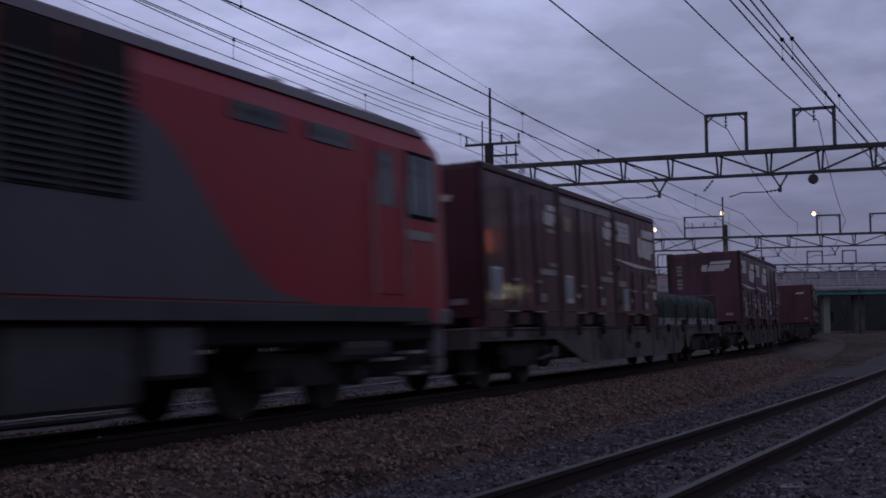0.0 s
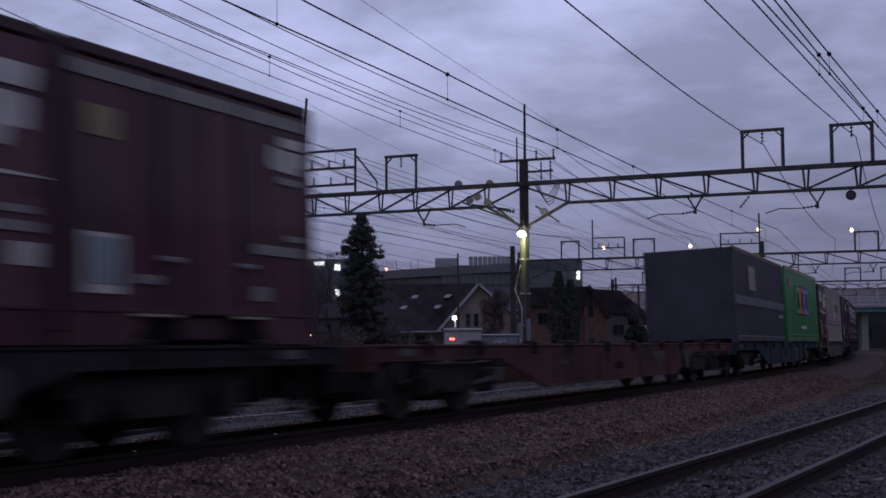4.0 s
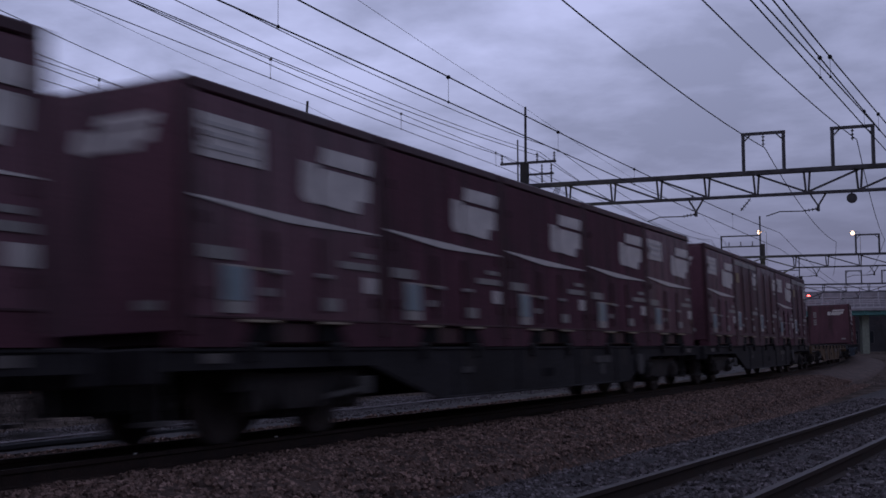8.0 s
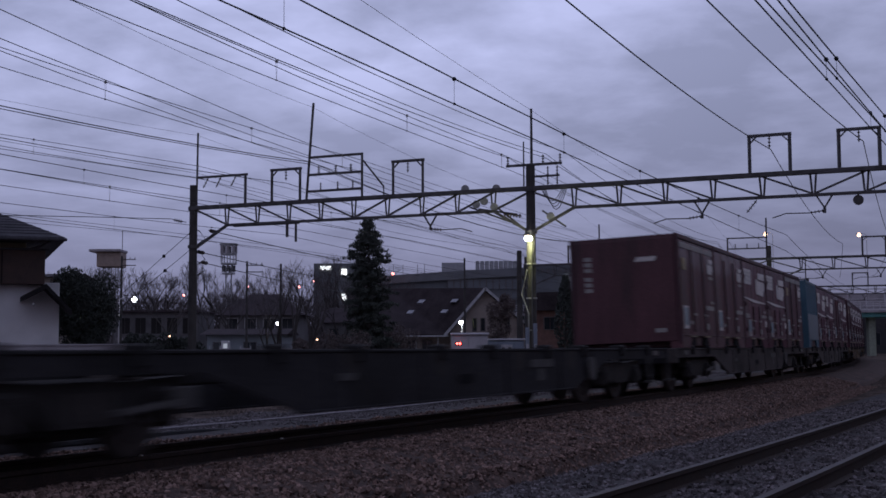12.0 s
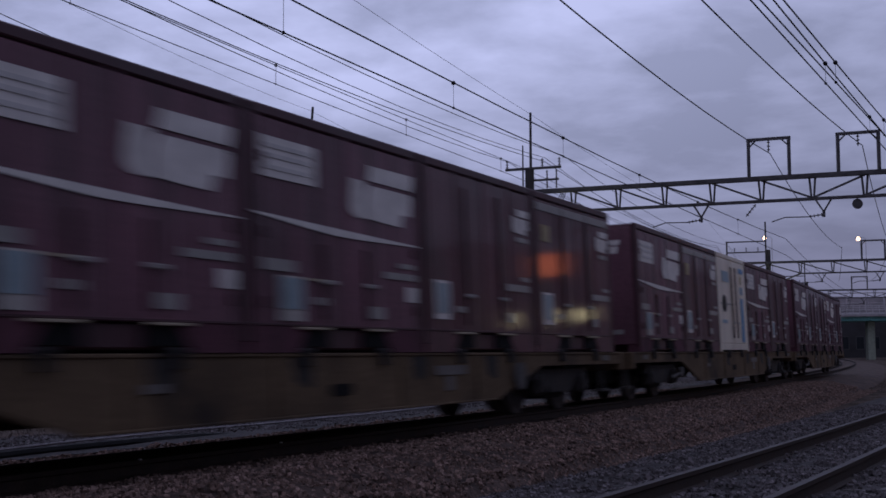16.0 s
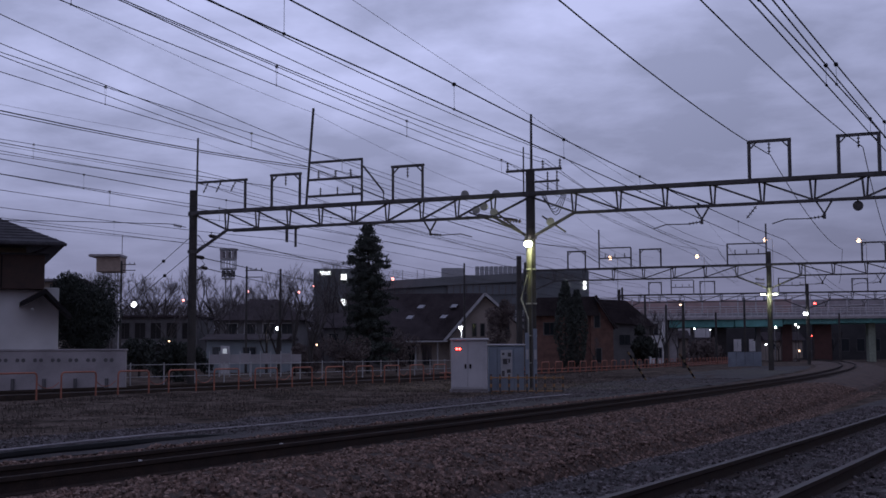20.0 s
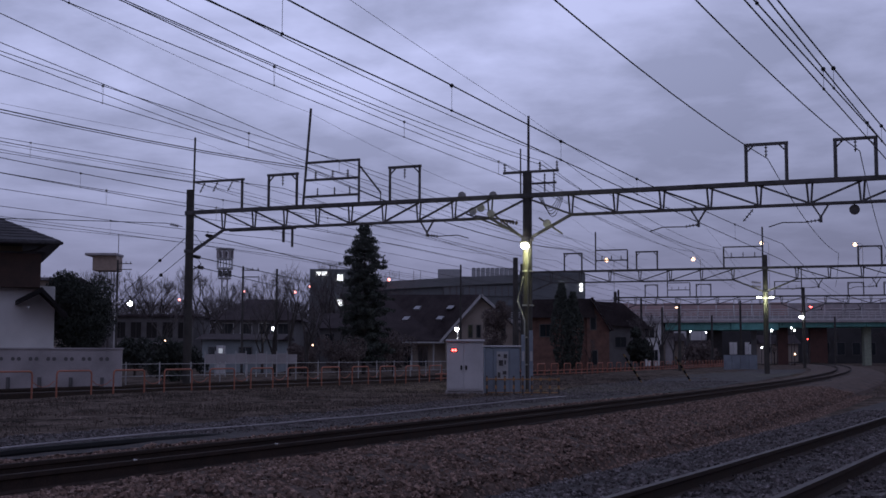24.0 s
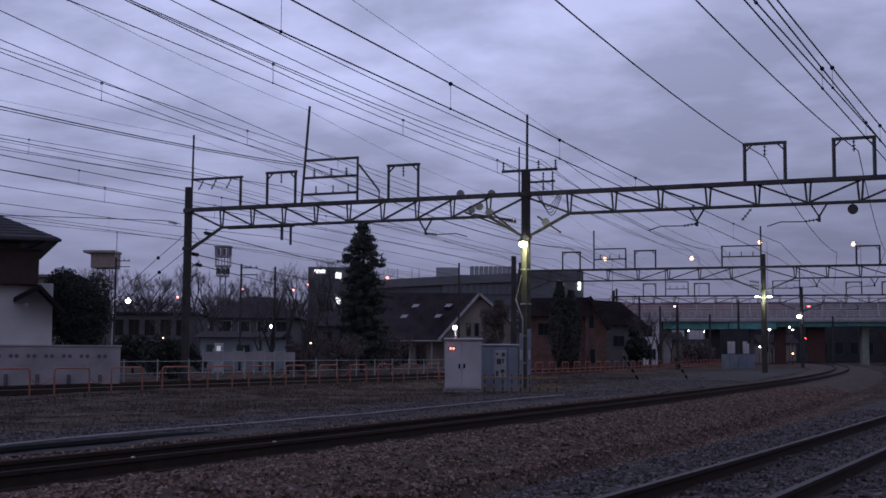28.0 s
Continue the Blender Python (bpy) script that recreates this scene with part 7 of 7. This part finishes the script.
    for i in range(12):
        window(far, 47 + 2.8 * i, 48.4 + 2.8 * i, 1.2, 3.4, 222, M_PLASTER if i in (2, 3) else None)


def yard_lights():
    for x, y, z, mm, r in ((46.2, 170, 4.5, G_WHITE, 0.4), (49.0, 170, 4.85, G_WHITE, 0.3), (49.4, 170, 4.5, G_WHITE, 0.3), (44.8, 170, 2.1, G_WHITE, 0.3),
                           (49.4, 170, 1.2, G_WARM, 0.34), (35.2, 190, 4.7, G_WHITE, 0.28), (39.0, 190, 4.7, G_WHITE, 0.3), (41.0, 188, 4.5, G_WHITE, 0.22),
                           (51.2, 170, 3.3, G_RED, 0.2)):
        t = thing("yard_lamp", "small lit yard lamp under the bridge", "lamp", "yard lamps")
        part("pole", Shape().rod((x, y + 0.2, -0.5), (x, y + 0.2, z), 0.05, 6), M_STEEL, t)
        part("bulb", Shape().ball((x, y, z), r * 0.4, 8, 5), mm, t, "glowing lamp glass")
    street_lamp(-24.19, 95, 4.92, G_WHITE, 0.27, -1.2, "bright white street lamp behind the trees")
    street_lamp(-11.56, 85, 2.8, G_WHITE, 0.22, 0.05, "short white lamp beside the street")
    street_lamp(1.09, 80, 2.7, G_WHITE, 0.2, 0.05, "short white lamp beside the gabled house")
    s, k = 127.0, 3.4
    t = thing("post_lamp", "white floodlight on a railway post", "lamp")
    p = at(s - 0.4, k + 0.2, 5.2)
    part("bulb", Shape().box(p.x - 0.26, p.x + 0.16, p.y - 0.2, p.y + 0.2, p.z - 0.14, p.z + 0.14, 0.05), G_WHITE, t, "glowing lamp glass")
    part("arm", Shape().bar(p, at(s, k, 5.0), 0.05, 0.05), M_STEEL, t)
    for x, y, z, r, m in ((-16.7, 140, 8.12, 0.13, glow("dot_pink", (1.0, 0.3, 0.26), 5)), (-15.01, 140, 8.77, 0.1, glow("dot_pink", (1.0, 0.3, 0.26), 5)), (-24.16, 150, 8.68, 0.1, glow("dot_pink", (1.0, 0.3, 0.26), 5)), (-30.0, 140, 7.18, 0.14, glow("dot_pink", (1.0, 0.3, 0.26), 5)),
                          (-7.94, 188, 12.51, 0.24, glow("dot_pink", (1.0, 0.3, 0.26), 5)), (-21.4, 95, 2.0, 0.1, G_WARM)):
        t = thing("small_light", "small distant lamp on a thin pole", "lamp", "far lamps")
        part("pole", Shape().rod((x, y + 0.2, -0.5), (x, y + 0.2, z), 0.04, 5), M_STEEL, t)
        part("bulb", Shape().ball((x, y, z), r, 8, 5), m, t)


def skyline():
    b = thing("roof_sign", "box-shaped elevated tank house on steel legs", "tower")
    part("box", Shape().box(-31.5, -29.3, 110, 112, 8.5, 9.85, 0.05), mat("tank_tan", (0.42, 0.33, 0.28), 0.8, 0.15), b)
    part("canopy", Shape().box(-32.1, -29.25, 109.6, 112.2, 9.85, 10.08, 0.03), M_CONC, b)
    for x in (-30.9, -30.2, -29.6):
        for y in (110.3, 111.7):
            part("leg", Shape().rod((x, y, -0.5), (x, y, 8.5), 0.045, 6), M_CONCD, b)
    part("mast", Shape().rod((-29.3, 110.5, 9.8), (-29.3, 110.5, 11.9), 0.03, 5), M_STEEL, b)
    t = thing("antenna_tower", "slim pale telecom tower with antenna panels", "tower")
    X, Y = -26.6, 150.0
    for d in (-0.22, 0.22):
        part("mast", Shape().rod((X + d, Y, -0.5), (X + d * 1.6, Y, 11.0), 0.09, 7), M_PALEPIPE, t)
    for i in range(9):
        part("brace", Shape().bar((X - 0.25, Y, 0.6 + 1.15 * i), (X + 0.25, Y, 1.5 + 1.15 * i), 0.06, 0.06), M_PALEPIPE, t)
    for z, r in ((10.2, 0.8), (11.4, 1.0), (12.6, 1.0), (13.8, 1.15)):
        part("platform", Shape().rod((X, Y, z), (X, Y, z + 0.2), r, 10), M_PALEPIPE, t)
    for i in range(8):
        a = 2 * math.pi * i / 8
        x, y = X + 0.95 * math.cos(a), Y + 0.95 * math.sin(a)
        part("panel", Shape().box(-0.16, 0.16, -0.08, 0.08, 12.75, 13.75, 0.02, pose(x, y, 0, 0, 0, math.degrees(a) + 90)), M_CONC, t)
        part("panel", Shape().box(-0.12, 0.12, -0.08, 0.08, 10.5, 11.3, 0.02, pose(X + 0.75 * math.cos(a), Y + 0.75 * math.sin(a), 0, 0, 0, math.degrees(a) + 90)), M_CONCD, t)
        part("strut", Shape().rod((x, y, 11.5), (x, y, 12.7), 0.06, 5), M_PALEPIPE, t)
    pole(-14.6, 90, 7.5, 0.1)
    pole(-10.75, 80, 6.6, 0.1, arms=False)
    pole(1.68, 100, 8.4, 0.1, arms=False)
    pole(-27.6, 104, 9.0, 0.12)
    pole(4.33, 70, 6.6, 0.2, "dark concrete railway post", False)
    for x, y, z in ((20.5, 140, 8.5), (23.1, 140, 7.6), (25.5, 140, 6.5), (31.2, 140, 5.6), (34.5, 140, 7.3), (48.6, 150, 5.8), (20.6, 105, 5.4), (60.5, 160, 5.6)):
        pole(x, y, z, 0.16, "dark concrete railway post", False)


house_left()
gabled_house()
low_house(-27.5, -22.2, 70, 5.2, 0.4, M_PLASTER2, "pale house wall behind the evergreen tree")
brick_house()
works()
low_house(-17.9, -12.3, 92, 2.1, 0.5, mat("pale_teal_wall", (0.3, 0.34, 0.37), 0.8, 0.15, 0.8, 20, 0.05), "low white annexe with flat dark roof")
low_house(-12.0, -4.5, 122, 3.6, 1.6, M_CONCD, "dim grey house with row of windows")
low_house(36.0, 41.0, 205, 3.4, 1.4, M_PLASTER2, "small pale house beyond the bridge")
low_house(42.5, 47.5, 212, 2.6, 1.2, M_PLASTER, "small white shed beyond the bridge")
low_house(55.0, 61.0, 208, 3.0, 1.5, M_PLASTER2, "small dim house beyond the bridge")
cabinets()
hoops()
bridge()
yard_lights()
skyline()
# trees and hedges
bush(-16.35, 55, 3.4, 5.7, 3, "large rounded dark evergreen tree beside the house", n=36000, size=0.055, lobes=40)
bush(-13.2, 60, 2.2, 2.2, 5, "dark evergreen hedge shrub", n=2500)
bush(-18.7, 75, 2.6, 2.8, 6, "dark evergreen hedge shrub", n=2500)
bush(4.25, 92, 2.5, 6.6, 7, "brown winter shrub beside the gabled house", M_SHRUB, n=9000, size=0.06, lobes=16)
bush(18.2, 110, 2.8, 4.4, 8, "dark evergreen shrub beside the dim house", n=2500, size=0.14)
bush(-8.6, 78, 2.6, 2.3, 9, "brown winter hedge of fine twigs", M_SHRUB, n=5000, size=0.06)
bush(-6.5, 80, 3.6, 2.6, 10, "brown winter hedge of fine twigs", M_SHRUB, n=5000, size=0.06)
bush(-3.4, 88, 3.6, 3.4, 11, "brown winter hedge of fine twigs", M_SHRUB, n=5000, size=0.06)
bush(-15.6, 76, 2.4, 2.4, 12, "dark evergreen hedge shrub", n=2500)
bush(37.5, 176, 6.0, 3.0, 13, "dark scrub beneath the bridge", M_SHRUB, n=2500, size=0.2)
conifer(-5.3, 85, 10.62, 4.4, 4, whorls=30)
cypress(9.45, 95, 7.0, 1.7, 21)
cypress(10.35, 95, 6.3, 1.6, 22)
rt = random.Random(8)
for x, y, h, sd in ((-8.2, 75, 7.4, 4), (-9.6, 78, 7.0, 5), (-10.9, 80, 6.3, 2), (-7.3, 88, 6.0, 3), (-12.5, 86, 5.4, 2), (-17.5, 100, 6.2, 1), (-22.0, 98, 5.8, 3), (-20.0, 104, 6.6, 2), (17.4, 130, 7.6, 1), (19.4, 132, 6.8, 3), (12.2, 100, 3.0, 2), (20.5, 118, 5.6, 1), (22.4, 124, 6.2, 2), (18.6, 114, 5.0, 3), (31.0, 172, 4.6, 2), (35.5, 186, 5.0, 1), (52.0, 190, 4.8, 3), (59.0, 186, 5.0, 2), (66.0, 180, 5.4, 1)):
    bare_tree(x, y, h, sd, turn=rt.uniform(0, 360))
for i in range(30):
    x = -50 + 1.55 * i + rt.uniform(-0.6, 0.6)
    bare_tree(x, 142 + rt.uniform(-8, 12), rt.uniform(9.2, 12.2), 1 + i % 5, turn=rt.uniform(0, 360))


def far_woods():
    """The dark mass of leafless woods behind the houses."""
    rnd = random.Random(77)
    sh = Shape()
    for i in range(27000):
        x = rnd.uniform(-75, 6)
        y = rnd.uniform(158, 180)
        top = 7.6 + 1.8 * noise.noise(Vector((x * 0.16, 2.0, 0))) + 0.9 * noise.noise(Vector((x * 0.6, 5.0, 0)))
        z = -0.3 + (top + 0.3) * rnd.random() ** 1.25
        d = Vector((rnd.uniform(-1, 1), rnd.uniform(-0.3, 0.3), rnd.uniform(0.2, 1.4))).normalized() * rnd.uniform(0.5, 1.5)
        sh.rod((x, y, z), Vector((x, y, z)) + d, 0.06, 3, 0.02, cap=False)
    part_ob = part("far_woods", sh, M_TWIG)
    tagged(part_ob, "dense leafless winter woods in the distance", "woods", kind="stuff")
    hill = Shape()
    n = 40
    for i in range(n + 1):
        x = -420 + 900 * i / n
        z = 6.5 + 2.5 * noise.noise(Vector((x * 0.012, 1.0, 0)))
        hill.v += [(x, 420, -2), (x, 430, z), (x, 520, z + 1)]
        if i:
            a = 3 * (i - 1)
            hill.f += [(a, a + 3, a + 4, a + 1), (a + 1, a + 4, a + 5, a + 2)]
    tagged(part("backdrop", hill, M_SHRUB), "dark low wooded rise on the horizon", "backdrop", kind="structure")


far_woods()


def dry_grass():
    rnd = np.random.RandomState(12)
    vs, fs = [], []
    n = 0
    for i in range(60000):
        s = -8 + 78 * rnd.rand() ** 1.2
        k = 5.6 + 13.0 * rnd.rand()
        tuft = noise.noise(Vector((s * 0.25, k * 0.25, 2.0))) + 0.7 * noise.noise(Vector((s * 1.1, k * 1.1, 6.0)))
        if tuft < 0.0 or k < apron_edge(s) - 0.5 * rnd.rand():
            continue
        p = at(s, k, ground_z(s, k))
        h = 0.03 + (0.08 + 0.16 * min(1.0, tuft)) * rnd.rand() ** 2
        a = rnd.rand() * 6.3
        w = 0.006 + 0.008 * rnd.rand()
        dx, dy = math.cos(a) * w, math.sin(a) * w
        lx, ly = (rnd.rand() - 0.5) * h, (rnd.rand() - 0.5) * h
        vs += [(p.x - dx, p.y - dy, p.z - 0.02), (p.x + dx, p.y + dy, p.z - 0.02), (p.x + lx, p.y + ly, p.z + h)]
        fs.append((n, n + 1, n + 2))
        n += 3
    me = bpy.data.meshes.new("dry_grass")
    me.from_pydata(vs, [], fs)
    me.materials.append(M_GRASS)
    tagged(new("dry_grass", me), "sparse dry winter grass beside the tracks", "grass", kind="stuff")


dry_grass()


def street_clutter():
    p = thing("white_panel_fence", "white boarded panel fence in front of the annexe", "fence")
    for i in range(9):
        part("panel", Shape().box(-14.2 + 0.62 * i, -13.62 + 0.62 * i, 74.0, 74.06, 0.42, 1.0 + 0.06 * (i % 2), 0.01), M_CONC, p)
        part("post", Shape().rod((-14.22 + 0.62 * i, 73.97, -0.5), (-14.22 + 0.62 * i, 73.97, 1.2), 0.035, 6), M_PALEPIPE, p)
    v = thing("vending_machine", "lit pale vending machine beside the annexe", "machine")
    part("body", Shape().box(-15.75, -15.2, 86.0, 86.6, -0.5, 1.6, 0.03), M_CABINET, v)
    part("lit_front", Shape().box(-15.58, -15.3, 85.97, 85.995, 0.7, 1.4, 0.01), glow("vending_glow", (0.8, 0.88, 1.0), 0.3), v, "softly lit front panel")
    for x, y, z in ((-9.6, 92, 1.7),):
        q = thing("porch_lamp", "small warm porch lamp on a short post", "lamp", "porch lamps")
        part("post", Shape().rod((x, y + 0.1, -0.5), (x, y + 0.1, z), 0.03, 5), M_STEEL, q)
        part("bulb", Shape().ball((x, y, z), 0.07, 8, 5), G_WARM, q)
    # long dim apartment range behind the bare trees
    h = thing("apartment_range", "dim two-storey range of flats with railings behind bare trees", "building")
    part("wall", Shape().box(-31.5, -23.4, 116, 124, -0.5, 4.5, 0.03), M_CONCD, h)
    part("roof", Shape().box(-31.8, -23.1, 115.6, 124.4, 4.5, 4.72, 0.03), M_SLATE_ROOF, h)
    part("balcony", Shape().box(-31.0, -24.0, 115.2, 116.0, 1.9, 2.1, 0.02), M_CONC, h)
    for i in range(5):
        window(h, -30.9 + 1.5 * i, -29.9 + 1.5 * i, 2.5, 4.0, 116.0, M_UNDER)
        window(h, -30.9 + 1.5 * i, -29.9 + 1.5 * i, 0.0, 1.5, 116.0, M_UNDER)
    h = thing("hipped_house", "dim house with dark hipped roof behind bare trees", "house")
    part("wall", Shape().box(-20.6, -13.4, 112, 120, -0.5, 4.2, 0.03), M_CONCD, h)
    part("roof", Shape().add([(-21.2, 111.4, 4.1), (-12.8, 111.4, 4.1), (-12.8, 120.6, 4.1), (-21.2, 120.6, 4.1), (-18.4, 116, 6.2), (-15.6, 116, 6.2)],
                             [(0, 1, 5, 4), (1, 2, 5), (2, 3, 4, 5), (3, 0, 4), (3, 2, 1, 0)]), M_SLATE_ROOF, h)
    part("balcony_rail", Shape().box(-19.8, -14.4, 111.2, 111.3, 1.9, 2.7, 0.02), M_PLATE, h)
    for i in range(4):
        window(h, -20.0 + 1.7 * i, -19.0 + 1.7 * i, 2.5, 3.8, 112.0, frame_mat=M_PALEPIPE)


street_clutter()


def lit_place():
    """Glowing panels across from the train, out of view, added to be mirrored in the container sides."""
    g = thing("shop_sign", "unseen orange glowing board on two posts, added for its reflection", "sign")
    m = pose(37.0, 52.6, 0, 0, 0, 45 + 90)
    part("board", Shape().box(-0.8, 0.8, -0.1, 0.1, 6.5, 7.7, 0.03, m), glow("orange_source", (1.0, 0.2, 0.05), 4.2), g, "glowing orange board")
    for d in (-0.7, 0.7):
        part("post", Shape().rod(m @ Vector((d, 0, -0.5)), m @ Vector((d, 0, 6.6)), 0.08, 7), M_STEEL, g)
    h = thing("lamp_row", "row of unseen pale yellow lamp panels on posts, added for their reflection", "lamp")
    for d in (-2.2, 0.0, 1.6):
        part("lamp", Shape().box(d - 0.35, d + 0.35, -0.1, 0.1, 3.9, 4.5, 0.03, m), glow("lamp_yellow", (1.0, 0.85, 0.5), 9.0), h, "pale yellow lamp panel")
        part("post", Shape().rod(m @ Vector((d, 0.15, -0.5)), m @ Vector((d, 0.15, 4.2)), 0.06, 7), M_STEEL, h)


lit_place()
# unseen walls, added to keep low sky out of the train's reflections
for i, (y0, y1, h) in enumerate(((-40, -8, 8.5), (-7, 14, 9.5), (15, 33, 7.5), (34, 50, 8.0), (51, 72, 9.0), (73, 105, 10.5), (106, 150, 11.5), (151, 235, 13.0))):
    sh = Shape().prism([(0.45 * y0 + 18, y0), (0.45 * y1 + 18, y1), (0.45 * y1 + 28, y1 - 4), (0.45 * y0 + 28, y0 - 4)], -0.5, h, "z")
    tagged(part("wall_street_%d" % (i + 1), sh, M_CONCD), "plain dark unseen wall added to block low sky from the train", "wall", kind="structure")
for name, p, e, c in (("post_flood", at(34.3, 9.64, 5.2), 85.0, (0.92, 1.0, 0.4)), ("post_flood_far", at(80.4, 5.3, 5.15), 90.0, (0.9, 1.0, 0.6)),
                      ("street_flood", Vector((1.09, 79.5, 2.6)), 30.0, (0.95, 0.97, 1.0))):
    lamp = new(name, bpy.data.lights.new(name, "POINT"))
    lamp.data.energy, lamp.data.color, lamp.data.shadow_soft_size = e, c, 0.12
    lamp.location = p


def motions():
    """The train runs past on the curve; its wheels turn while they are near."""
    times = [0.5 * i for i in range(57)]
    for ob, u, half, x, z, wheels in ROLLING:
        rows = []
        for t in times:
            s = u - travelled(t)
            rows.append((t, running(s - half, s + half) @ pose(x, 0, z)))
        walk(ob, rows)
        for wh in wheels:
            p = wh.matrix_basis.translation
            start = max(0.0, (u - 70.0) / 21.4)
            stop = min(28.0, (u + 22.0) / 21.3)
            if stop <= start:
                walk(wh, [(0.0, pose(*p)), (28.0, pose(*p))])
                continue
            n = max(2, int((stop - start) * 30))
            turn = [(start + (stop - start) * i / n) for i in range(n + 1)]
            rows = [(t, pose(p.x, p.y, p.z, 0, 78.0 * i, 0)) for i, t in enumerate(turn)]
            if start > 0.05:
                rows.insert(0, (0.0, rows[0][1]))
            if stop < 27.95:
                rows.append((28.0, rows[-1][1]))
            walk(wh, rows)


motions()
